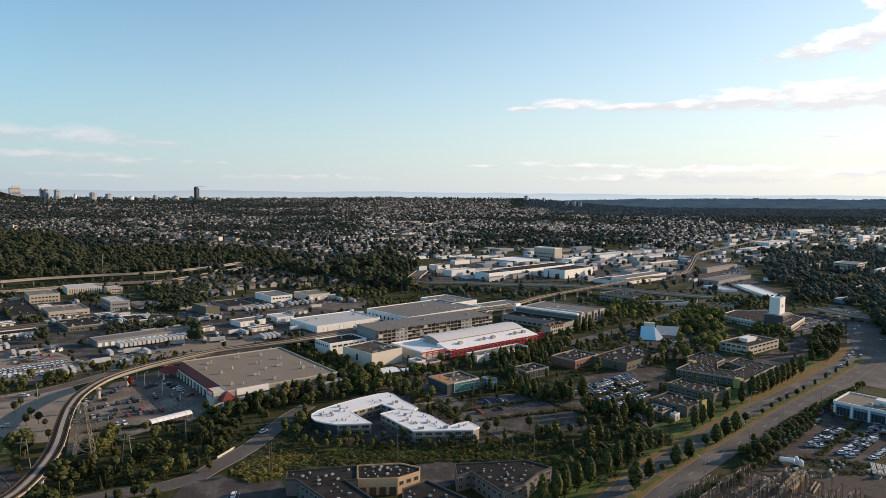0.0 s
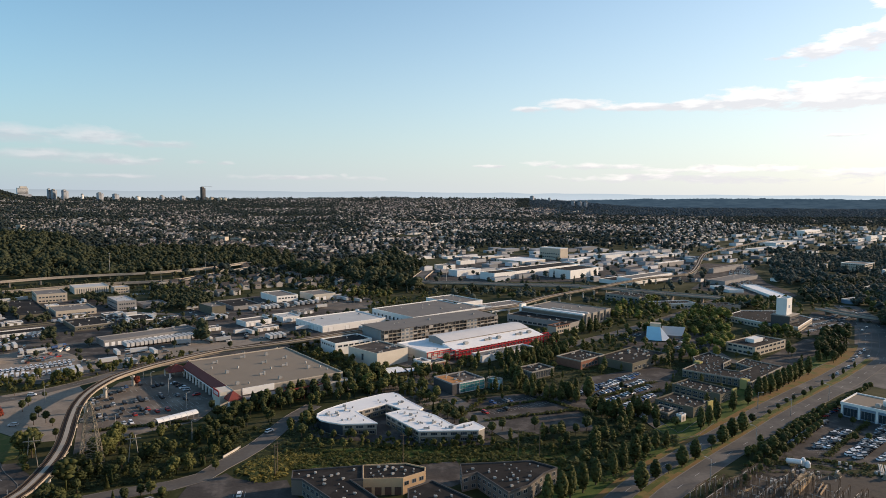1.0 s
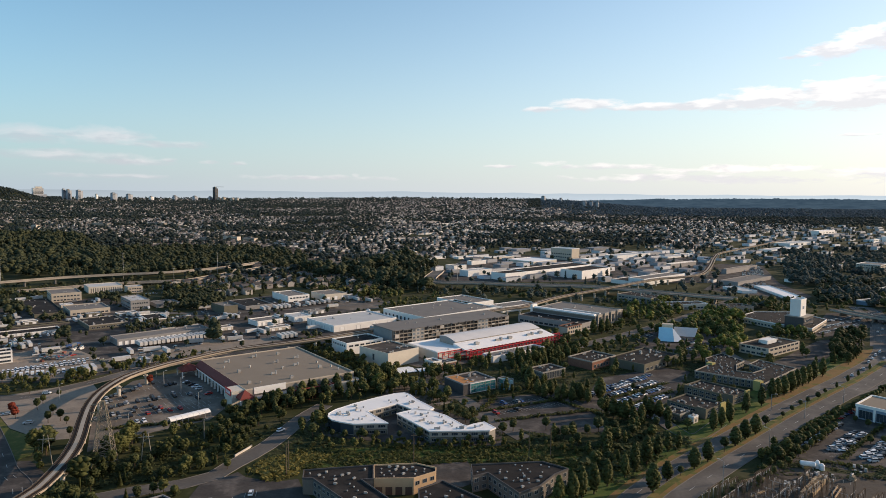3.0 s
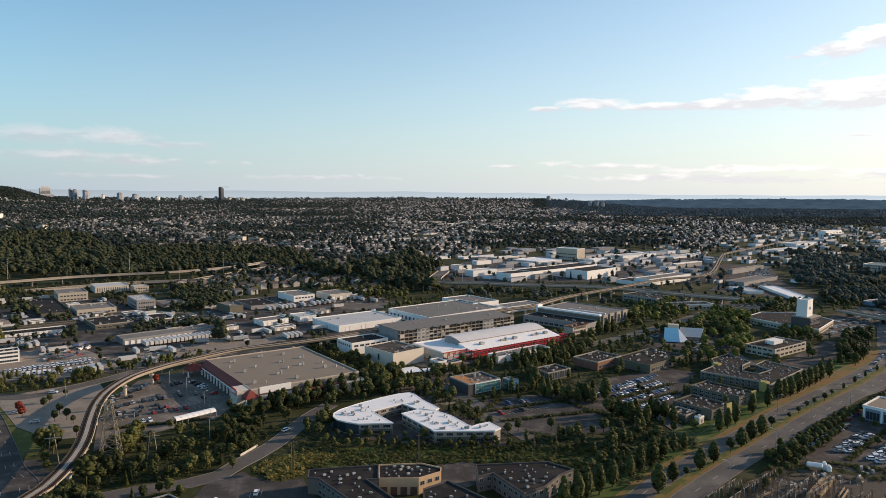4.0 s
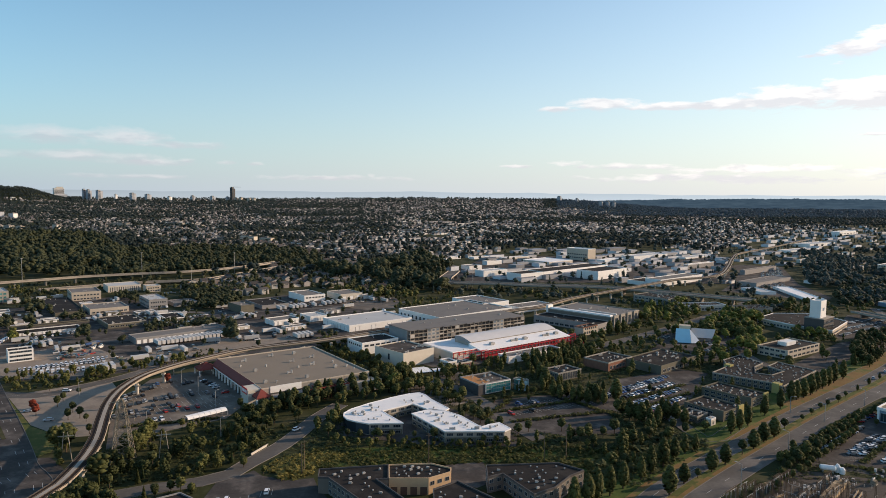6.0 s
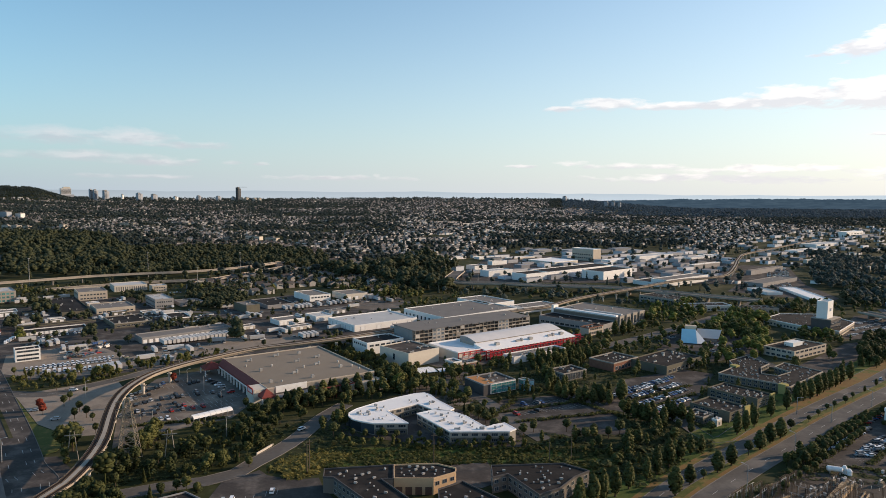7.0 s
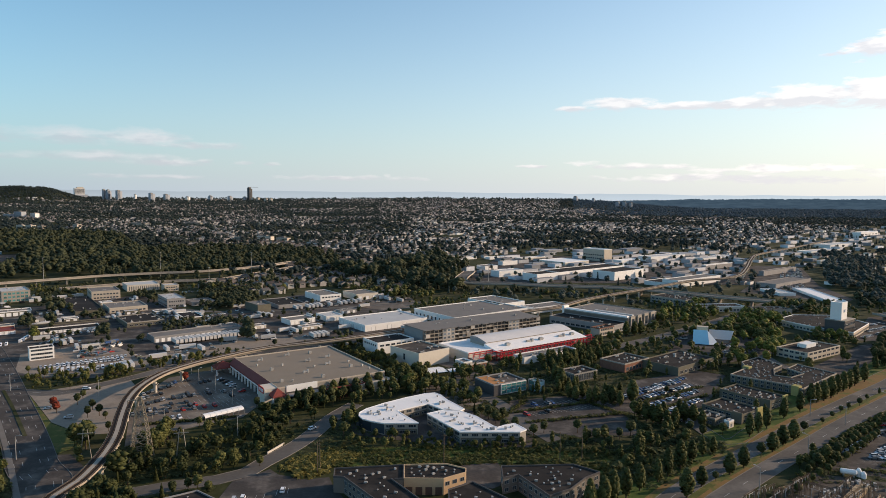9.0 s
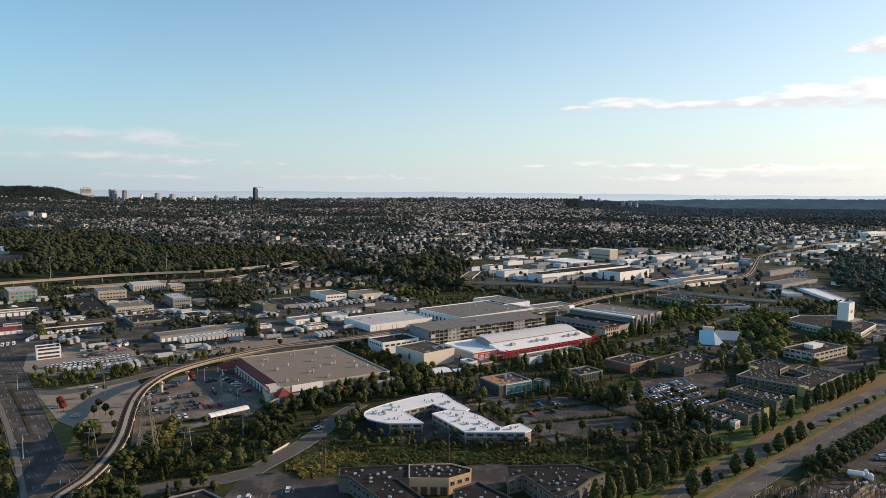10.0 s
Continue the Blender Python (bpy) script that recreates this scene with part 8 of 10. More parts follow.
PARK = [(-142.6, 1691.2), (-144.8, 1826.9), (-77.5, 1872.1), (-68.5, 1761.6)]
# x, y, width, depth, height of blocks that stand out on the far slope
FAR_BLOCKS = ((-1735, 2370, 50, 18, 23, TOWER_GREY, "grey concrete hospital block on a far slope"), (-1685, 2380, 32, 16, 17, WALL_WHITE, "white hospital wing on a far slope"),
              (-1790, 2385, 44, 16, 13, TOWER_GREY, "low grey institute on a far slope"), (-1390, 1905, 34, 14, 10, WALL_CREAM, "cream apartment block in evening sun"),
              (-1352, 1890, 30, 14, 11, WALL_CREAM, "cream apartment block in evening sun"), (-1310, 1880, 26, 14, 10, WALL_BEIGE, "beige apartment block in evening sun"),
              (-1235, 1930, 22, 13, 12, WALL_CREAM, "cream apartment block among trees"), (-1120, 2080, 70, 14, 8, WALL_BEIGE, "long low beige apartment row"),
              (-960, 2120, 62, 14, 8, WALL_STONE, "long low grey apartment row"), (-560, 1640, 46, 13, 9, WALL_CREAM, "cream terrace of apartments in the sun"),
              (-505, 1610, 36, 13, 8, WALL_BEIGE, "beige terrace of apartments in the sun"), (-610, 1610, 34, 13, 8, WALL_STONE, "grey terrace of apartments"))
INDUSTRY = [(-89.4, 1129), (95.1, 1485.3), (337.5, 1505.3), (481.8, 1520.4), (460.3, 1169.1), (313.2, 933.3), (-18.2, 913.3)]
YARDS = [(389.6, 1164.1), (676.1, 1761.5), (1252.6, 2344.6), (1621.5, 2254.1), (1136.5, 1575.6), (669.9, 1455.1), (428.3, 943.3), (362.5, 938.3)]
sheet("playing_field", [p for p in PARK], 0.0, BRIGHT_GRASS, "bright green playing field among houses", "grass")
pf = bpy.data.objects["playing_field"]
pf.location.z = land(PARK[0][0], PARK[0][1]) + 1.5


def town():
    """Rows of houses on a street grid, thinning out into woods, with trees between."""
    r = random.Random(99)
    town_mass, tree_mass, ridge_mass = Mass(), Mass(), Mass()
    c, s = math.cos(ROWS_TURN), math.sin(ROWS_TURN)
    singles = 0
    for iu in range(-400, 500):
        for iv in range(-84, 150):
            u, v = iu * 12.6, (iv // 2) * 66.0 + (iv % 2) * 29.0
            if iu % 16 == 0:
                continue
            x, y = c * u - s * v + r.uniform(-2, 2), s * u + c * v + 2300 + r.uniform(-3, 3)
            if not 930 < y < 4560 or abs(x + 0.04 * y) > 0.74 * y + 60:
                continue
            if any(inside(x, y, p) for p in WOODED) or inside(x, y, PARK) or inside(x, y, INDUSTRY) or inside(x, y, YARDS) or (inside(x, y, RIGHT_WOOD) and r.random() < 0.85):
                continue
            if y < 1500 and not free(x, y):
                continue
            if any(abs(x - q[0]) < q[2] / 2 + 9 and -34 < y - q[1] < 16 for q in FAR_BLOCKS):
                continue
            if x < -0.64 * y and y > 3950:
                continue
            # tree belts and gullies run between the blocks
            n = 0.8 * noise.noise(Vector((x * 0.0016, y * 0.0042, 3.0))) + 0.65 * noise.noise(Vector((x * 0.005, y * 0.013, 9.0)))
            far_right = x > 0.22 * y and y > 2300
            limit = (0.02 if x < -0.3 * y else 0.10 if x < -0.12 * y else 0.30) if not far_right else 0.0
            if y > 2900 and x > 0.16 * y:
                limit = -0.22
            if y > 3500 and x > 0.1 * y:
                limit = -0.45
            built = n < limit and r.random() > 0.22
            if built:
                turn = ROWS_TURN + (math.pi / 2 if r.random() < 0.35 else 0) + r.uniform(-0.05, 0.05)
                if y < 1560 and singles < 104 and r.random() < 0.9:
                    singles += 1
                    single_house(x, y, math.degrees(turn), r.randrange(4))
                else:
                    sh = r.choice(HOUSES) if r.random() < (0.93 if x < -0.2 * y else 0.96) else r.choice(FLATS)
                    k = r.uniform(0.68, 0.95)
                    town_mass.put(sh, x, y, land(x, y), k, k * 0.92, turn)
            count = int(r.random() < ((0.95 if x < -0.12 * y else 0.6) if y < 3000 else 0.5)) if built else (1 + (r.random() < 0.6) if y < 3000 else int(r.random() < 0.85))
            for _ in range(count):
                a, q = r.uniform(0, 6.28), r.uniform(8, 14) if built else r.uniform(0, 9)
                k = r.choice(("broad", "broad", "broad", "conifer"))
                h = r.uniform(6, 12) if built else r.uniform(8, 17)
                px, py = x + q * math.cos(a), y + q * math.sin(a)
                if y < 1500 and not free(px, py):
                    continue
                wide = r.uniform(1.0, 1.45) * (1.3 if y > 3000 else 1.1)
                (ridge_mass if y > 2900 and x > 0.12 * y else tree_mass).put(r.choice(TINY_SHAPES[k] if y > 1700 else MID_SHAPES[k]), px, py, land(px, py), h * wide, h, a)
    town_mass.make("houses", "rows of pale and grey pitched-roof houses on a far rise", "houses", HOUSE_WALL, HOUSE_ROOF)
    # closed woods along the ridge, the far right hills and the hill at the left
    for _ in range(15000):
        y = r.uniform(3150, 4690)
        x = r.uniform(-0.8, 0.8) * y
        right, hill = x > 0.12 * y and y > 3900, x < -0.60 * y and y > 3950
        if right or hill or y > 4480 or (y > 3300 and r.random() < 0.12):
            h = r.uniform(10, 19)
            if hill:
                for _ in range(4):
                    hx, hy = x + r.uniform(-25, 25), y + r.uniform(-25, 25)
                    tree_mass.put(r.choice(TINY_SHAPES[r.choice(("broad", "conifer", "conifer"))]), hx, hy, land(hx, hy), h * 1.2, h * 1.05, r.uniform(0, 6.28))
                continue
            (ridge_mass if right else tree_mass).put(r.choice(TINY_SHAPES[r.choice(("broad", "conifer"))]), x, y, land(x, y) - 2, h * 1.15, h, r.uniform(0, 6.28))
    # both masses carry the haze tint in their leaf colour
    ridge_mass.make("ridge_woods", "woods on a far ridge, leaves tinted hazy blue", "trees", LEAF_RIDGE, soft=True)
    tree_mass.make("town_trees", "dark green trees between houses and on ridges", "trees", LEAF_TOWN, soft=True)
    # low sheds of the farther works districts
    sheds = Mass()
    for area, gap, k in ((INDUSTRY, 52, 1.0), (YARDS, 54, 1.0)):
        xs, ys = [p[0] for p in area], [p[1] for p in area]
        for iu in range(-60, 60):
            for iv in range(-60, 60):
                cx, cy = sum(xs) / len(xs), sum(ys) / len(ys)
                x, y = cx + c * iu * gap - s * iv * gap * 0.8, cy + s * iu * gap + c * iv * gap * 0.8
                if inside(x, y, area) and free(x, y) and r.random() < 0.66:
                    big = r.random() < 0.2
                    w, d, h = r.uniform(14, 40) * (1.7 if big else 1), r.uniform(9, 22) * (1.4 if big else 1), r.uniform(3.5, 7)
                    q = Shape().box(-0.5, -0.5, -0.5, 0.5, 0.5, 1.0, 0).box(-0.49, -0.49, 1.0, 0.49, 0.49, 1.02, 1)
                    sheds.put(q, x, y, land(x, y), w, h, ROWS_TURN, sy=d)
                if inside(x + 12, y + 9, area) and free(x + 12, y + 9) and r.random() < 0.28:
                    h = r.uniform(6, 12)
                    woods.put(r.choice(MID_SHAPES["broad"]), x + 12, y + 9, land(x, y), h * 1.2, h, 0)
    sheds.make("far_sheds", "low pale industrial sheds with flat roofs", "sheds",
               material("shed_walls", (0.415, 0.42, 0.43), 0.8, 0.1, 8.0, 1.0, per_island=1.1),
               material("shed_roofs", (0.19, 0.195, 0.205), 0.85, 0.12, 9.0, 1.0, per_island=1.7))


GARDENS = [(-394.5, 865.4), (-338.6, 918.8), (-286.2, 956.9), (-223.3, 970.3), (-151.5, 938.0), (-102.3, 861.1), (-93.1, 783.9), (-116.9, 764.4), (-156.3, 835.0), (-213.7, 834.6), (-242.8, 788.2), (-276.7, 749.9), (-331.5, 770.9)]


def gardens():
    """Houses in leafy gardens between the works and the woods."""
    r = random.Random(64)
    c, s = math.cos(ROWS_TURN), math.sin(ROWS_TURN)
    made = 0
    for iu in range(-30, 30):
        for iv in range(-16, 16):
            u, v = iu * 15.0, (iv // 2) * 58.0 + (iv % 2) * 25.0
            x, y = c * u - s * v - 230 + r.uniform(-2, 2), s * u + c * v + 850 + r.uniform(-2, 2)
            if not inside(x, y, GARDENS) or not free(x, y):
                continue
            if r.random() < 0.62 and made < 70:
                made += 1
                single_house(x, y, 41 + r.choice((0, 90)) + r.uniform(-3, 3), r.randrange(4))
            for _ in range(2):
                a, q = r.uniform(0, 6.28), r.uniform(7.5, 12)
                px, py, h = x + q * math.cos(a), y + q * math.sin(a), r.uniform(5, 11)
                if free(px, py):
                    woods.put(r.choice(MID_SHAPES[r.choice(("broad", "broad", "conifer", "bush"))]), px, py, land(px, py), h * r.uniform(1.0, 1.3), h, a)


gardens()
town()
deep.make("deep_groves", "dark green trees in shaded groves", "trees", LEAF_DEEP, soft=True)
slope.make("slope_woods", "woods on a slope, leaves tinted blue-green for haze", "trees", LEAF_SLOPE, soft=True)
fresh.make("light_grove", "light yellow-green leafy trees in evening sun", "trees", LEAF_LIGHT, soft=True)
groves.make("groves", "groups of leafy trees between buildings", "trees", LEAF_GROVE, soft=True)
woods.make("woodland", "dense dark green woods in a valley", "trees", LEAF_FAR, soft=True)
brush.make("brush", "overgrown green brush under a power line", "bushes", LEAF_BUSH, soft=True)


# ---- towers on the skyline ----
def tower_block(x, y, w, d, h, rot, wall, label, floors):
    root = thing("tower_block", x, y, land(x, y), rot, label, "tower block", "skyline towers")
    part("wall", Shape().box(-w / 2, -d / 2, -5, w * 0.06, d / 2, h).box(w * 0.1, -d / 2 + 1.5, -5, w / 2, d / 2, h * 0.93), wall, root)
    part("core", Shape().box(w * 0.05, -d / 2 + 3.0, -5, w * 0.11, d / 2 - 1, h * 0.96), WALL_DARK, root)
    part("roof", Shape().box(-w / 3, -d / 3, h, w * 0.02, d / 3, h + 4).box(-w / 2 - 0.3, -d / 2 - 0.3, h - 0.5, w * 0.06, d / 2 + 0.3, h + 0.8), CONCRETE_DARK, root)
    floors = max(4, int(h / 6.5))
    band = Shape().box(-w / 2 + 0.8, -d / 2 - 0.35, 0, w * 0.06 - 0.8, -d / 2 - 0.02, h / floors * 0.42).data("window_band", GLASS)
    side = Shape().box(w / 2 + 0.02, -d / 2 + 2.5, 0, w / 2 + 0.35, d / 2 - 1, h / floors * 0.42).data("window_band", GLASS)
    for k in range(floors):
        for me in (band, side):
            part("window_band", me, None, root, "", pose(0, 0, min(h * (k + 0.3) / floors, h * 0.88)))
    return root


def skyline(t_list):
    for x, y, w, h, mat, label in t_list:
        tower_block(x, y, w, w * 0.8, h, 60, mat, label, max(3, int(h / 12)))


for x, y, w, d, h, wall, label in FAR_BLOCKS:
    root = thing("apartment_block", x, y, land(x, y), -25, label, "apartment block", "far apartment blocks")
    part("wall", Shape().box(-w / 2, -d / 2, -4, w / 2, d / 2, h), wall, root)
    part("roof", Shape().box(-w / 2 - 0.4, -d / 2 - 0.4, h, w / 2 + 0.4, d / 2 + 0.4, h + 0.8).box(-w / 8, -d / 4, h + 0.8, w / 8, d / 4, h + 3.4), ROOF_GREY, root)
    band = Shape().box(-w / 2 + 1.2, -d / 2 - 0.3, 0, w / 2 - 1.2, -d / 2 - 0.02, 1.0).data("window_band", GLASS)
    for k in range(int(h / 3.4)):
        part("window_band", band, None, root, "", pose(0, 0, 1.2 + 3.4 * k))
skyline((
    (-2557, 4301, 21, 70, TOWER_GREY, "slim grey residential tower"),
    (-2526, 4301, 27, 67, TOWER_GREY, "pale grey residential tower"),
    (-2456, 4301, 33, 64, TOWER_GREY, "grey residential tower on the skyline"),
    (-2344, 4301, 15, 39, WALL_WHITE, "small white tower on the skyline"),
    (-2231, 4301, 33, 48, TOWER_GREY, "pale grey residential tower on the skyline"),
    (-2130, 4301, 33, 41, TOWER_GREY, "cool grey residential tower on the skyline"),
    (-1986, 4301, 24, 27, WALL_WHITE, "white mid-rise block on the skyline"),
    (-1832, 4301, 24, 34, TOWER_GREY, "grey mid-rise block on the skyline"),
    (-1701, 4301, 27, 32, TOWER_GREY, "grey mid-rise block on the skyline"),
    (-1602, 4301, 21, 29, TOWER_GREY, "pale grey mid-rise block on the skyline"),
    (-1573, 4311, 26, 89, WALL_DARK, "tall dark tower under construction")))
skyline((
    (-1542, 4291, 21, 23, WALL_BEIGE, "beige mid-rise block on the skyline"),
    (-1511, 4291, 21, 25, WALL_BEIGE, "beige mid-rise block on the skyline"),
    (-1428, 4201, 21, 23, WALL_CREAM, "cream mid-rise block in the sun"),
    (-1396, 4201, 18, 23, WALL_CREAM, "cream mid-rise block in the sun"),
    (533, 4301, 26, 34, TOWER_GREY, "lone tower on the ridge"),
    (643, 4301, 17, 27, TOWER_GREY, "mid-rise block on the ridge"),
    (720, 3901, 21, 32, TOWER_GREY, "pale mid-rise block among trees"),
    (758, 3901, 21, 32, TOWER_GREY, "pale mid-rise block among trees"),
    (794, 3901, 18, 32, TOWER_GREY, "pale mid-rise block among trees")))
def stepped_tower(x, y, rot):
    """A white hospital-like block: wide podium, banded body, a smaller raised top."""
    root = thing("tower_block", x, y, land(x, y), rot, "broad stepped white tower with dark window bands", "tower block", "skyline towers")
    part("podium", Shape().box(-46, -30, -6, 46, 30, 22), TOWER_GREY, root, "grey podium")
    part("wall", Shape().box(-30, -24, 22, 30, 24, 62), WALL_WHITE, root)
    part("roof", Shape().box(-14, -16, 62, 24, 16, 72).box(-30.6, -24.6, 61.2, 30.6, 24.6, 62.6), WALL_CREAM, root)
    band = Shape().box(-29, -24.5, 0, 29, -24.02, 3.6).data("window_band", GLASS)
    side = Shape().box(30.02, -23, 0, 30.5, 23, 3.6).data("window_band", GLASS)
    for k in range(5):
        part("window_band", band, None, root, "", pose(0, 0, 25 + 7.4 * k))
        part("window_band", side, None, root, "", pose(0, 0, 25 + 7.4 * k))


stepped_tower(-2730, 4301, 40)
crane = thing("tower_crane", -1558, 4290, land(-1558, 4290), 25, "thin tower crane beside a tower under construction", "crane")
part("mast", Shape().box(-1, -1, 0, 1, 1, 92), STEEL, crane)
part("jib", Shape().box(-16, -0.8, 92, 46, 0.8, 94), STEEL, crane)


# ---- sea and far shore beyond the ridge ----
def far_water():
    m = bpy.data.materials.new("hazy_sea_glow")
    m.use_nodes = True
    n = Nodes(m.node_tree)
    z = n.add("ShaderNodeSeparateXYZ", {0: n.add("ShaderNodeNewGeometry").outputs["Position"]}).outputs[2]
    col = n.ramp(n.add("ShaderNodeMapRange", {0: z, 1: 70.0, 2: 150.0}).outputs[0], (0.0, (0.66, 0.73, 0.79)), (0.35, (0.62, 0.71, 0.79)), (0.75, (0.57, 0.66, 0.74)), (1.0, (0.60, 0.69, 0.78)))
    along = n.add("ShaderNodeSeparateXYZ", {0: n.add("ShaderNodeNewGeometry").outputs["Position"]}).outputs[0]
    # haze is put into the glow, stronger towards the sun's side
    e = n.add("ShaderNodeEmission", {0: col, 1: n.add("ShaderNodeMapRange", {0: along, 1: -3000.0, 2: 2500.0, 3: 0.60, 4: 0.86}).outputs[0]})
    n.add("ShaderNodeOutputMaterial", {0: e.outputs[0]})
    s = Shape()
    pts = []
    for k in range(121):
        x = -4600 + 9200 * k / 120
        top = 131 + 11 * noise.noise(Vector((x * 0.0016, 0.0, 5.0))) + 5 * noise.noise(Vector((x * 0.006, 2.0, 5.0))) + 6 * math.exp(-((x + 700) / 500) ** 2)
        pts.append((x, top))
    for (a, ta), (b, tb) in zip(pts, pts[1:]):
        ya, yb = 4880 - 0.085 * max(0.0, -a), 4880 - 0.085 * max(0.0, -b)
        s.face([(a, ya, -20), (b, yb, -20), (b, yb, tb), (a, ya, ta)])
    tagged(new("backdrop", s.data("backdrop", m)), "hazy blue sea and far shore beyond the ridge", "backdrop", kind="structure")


far_water()


def far_ridge():
    """A long wooded ridge that glows in the blue of distance haze, with an uneven tree line."""
    m = bpy.data.materials.new("distant_woods_haze_glow")
    m.use_nodes = True
    n = Nodes(m.node_tree)
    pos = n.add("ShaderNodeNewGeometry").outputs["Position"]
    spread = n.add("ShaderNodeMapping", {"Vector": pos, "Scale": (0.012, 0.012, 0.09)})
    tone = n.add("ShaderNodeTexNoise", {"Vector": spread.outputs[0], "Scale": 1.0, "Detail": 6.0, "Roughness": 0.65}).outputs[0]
    # emission colour stands in for hazy air in front of the woods
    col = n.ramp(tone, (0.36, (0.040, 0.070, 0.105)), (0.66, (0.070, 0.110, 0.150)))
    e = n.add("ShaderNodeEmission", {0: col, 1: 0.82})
    n.add("ShaderNodeOutputMaterial", {0: e.outputs[0]})
    s = Shape()
    r = random.Random(12)
    pts = []
    for k in range(460):
        x = 820 + 7.0 * k
        grow = min(1.0, max(0.0, (x - 820) / 1300)) ** 0.7
        top = 80 + 25 * grow + 7 * noise.noise(Vector((x * 0.004, 1.0, 5.0))) + 4 * noise.noise(Vector((x * 0.02, 2.0, 5.0))) + r.uniform(0, 5.5)
        pts.append((x, top))
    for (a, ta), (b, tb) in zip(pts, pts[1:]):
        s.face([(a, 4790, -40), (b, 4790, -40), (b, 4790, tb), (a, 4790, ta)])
    tagged(new("backdrop_ridge", s.data("backdrop_ridge", m)), "distant wooded ridge glowing in hazy blue below the sky", "backdrop", kind="structure")


far_ridge()


# ---- vehicles ----
def car_meshes(paint, kind):
    """Body with bonnet and boot, glass cabin, wheels; 4.5 m long, facing +x."""
    b = Shape()
    if kind == "car":
        prof = [(-2.2, 0.35), (2.2, 0.35), (2.25, 0.7), (1.1, 0.95), (-1.5, 1.0), (-2.25, 0.85)]
        cab = [(-1.75, 0.98), (1.15, 0.93), (0.45, 1.42), (-1.15, 1.45)]
    elif kind == "suv":
        prof = [(-2.3, 0.4), (2.3, 0.4), (2.35, 0.9), (1.2, 1.1), (-2.2, 1.15), (-2.35, 0.9)]
        cab = [(-2.2, 1.12), (1.25, 1.08), (0.6, 1.7), (-2.0, 1.75)]
    else:
        prof = [(-2.8, 0.4), (2.7, 0.4), (2.75, 1.0), (1.9, 1.25), (1.2, 2.25), (-2.8, 2.3)]
        cab = [(1.28, 1.3), (1.95, 1.3), (1.3, 2.1), (1.0, 2.1)]
    hw = 0.9
    for pr, y0, sh in ((prof, hw, b),):
        n, i = len(pr), len(sh.v)
        sh.v += [(x, -y0, z) for x, z in pr] + [(x, y0, z) for x, z in pr]
        for k in range(n):
            j = (k + 1) % n
            sh.f.append((i + k, i + n + k, i + n + j, i + j))
            sh.m.append(0)
        sh.f += [tuple(i + k for k in range(n)), tuple(i + n + k for k in reversed(range(n)))]
        sh.m += [0, 0]
    g = Shape()
    n = len(cab)
    g.v += [(x, -0.8 + (0.12 if z > 1.3 else 0), z) for x, z in cab] + [(x, 0.8 - (0.12 if z > 1.3 else 0), z) for x, z in cab]
    for k in range(n):
        j = (k + 1) % n
        g.f.append((k, n + k, n + j, j))
        g.m.append(1 if k == 2 and kind != "van" else 0)
    g.f += [tuple(range(n)), tuple(n + k for k in reversed(range(n)))]
    g.m += [0, 0]
    return b.data("body", paint), g.data("cabin", GLASS, paint)


WHEEL = Shape().rod((0, -0.1, 0), (0, 0.1, 0), 0.33, sides=10).data("wheel", TYRE)
CARS = [(car_meshes(p, k), k, n) for p, n in zip(CAR_PAINTS, ("white", "silver", "grey", "black", "blue", "red")) for k in ("car", "suv", "van")]
cr = random.Random(31)


FAR_CAR = [Shape().box(-2.2, -0.9, 0.3, 2.2, 0.9, 0.95, 0).box(-1.6, -0.78, 0.95, 0.9, 0.78, h, 1) for h in (1.42, 1.7)]
far_cars = Mass()
BAYS = Shape()


def car(x, y, rot, kind=None, colours=None, group="parked cars", state="parked on asphalt"):
    if y > 500 and kind is None:
        far_cars.put(cr.choice(FAR_CAR), x, y, 0.1, 1.0, 1.0, radians(rot))
        return
    shade = cr.choice(colours) if colours else None
    pick = [c for c in CARS if (kind is None and c[1] != "van" or c[1] == kind) and (shade is None or c[2] == shade)]
    (body, cabin), k, colour = cr.choice(pick)
    word = {"car": "saloon car", "suv": "sport utility car", "van": "panel van"}[k]
    root = thing("van" if k == "van" else "car", x, y, 0.12, rot, colour + " " + word + " " + state, "van" if k == "van" else "car", group)
    part("body", body, None, root)
    part("cabin", cabin, None, root, "dark glazed cabin")
    for u in (-1.4, 1.4) if y < 430 else ():
        for v in (-0.82, 0.82):
            part("wheel", WHEEL, None, root, "", pose(u, v, 0.33))


def parking_row(a, b, turn, fill=0.8, kind=None, colours=None, pitch=2.7, group="parked cars"):
    a, b = Vector(a), Vector(b)
    n = int((b - a).length / pitch)
    if kind is None and a[1] < 560:
        c, s = 2.6 * math.cos(radians(turn)), 2.6 * math.sin(radians(turn))
        e = (b - a).normalized() * 0.08
        for k in range(n + 1):
            p = a + (b - a) * (k / n)
            BAYS.face([(p[0] - c - e[0], p[1] - s - e[1], 0.105), (p[0] - c + e[0], p[1] - s + e[1], 0.105), (p[0] + c + e[0], p[1] + s + e[1], 0.105), (p[0] + c - e[0], p[1] + s - e[1], 0.105)])
    for k in range(n):
        if cr.random() < fill:
            p = a + (b - a) * ((k + 0.5) / n)
            car(p[0] + cr.uniform(-0.2, 0.2), p[1] + cr.uniform(-0.2, 0.2), turn + cr.choice((0, 180)) + cr.uniform(-2, 2), kind, colours, group)


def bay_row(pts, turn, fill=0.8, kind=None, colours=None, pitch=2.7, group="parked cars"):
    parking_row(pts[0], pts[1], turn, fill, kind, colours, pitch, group)


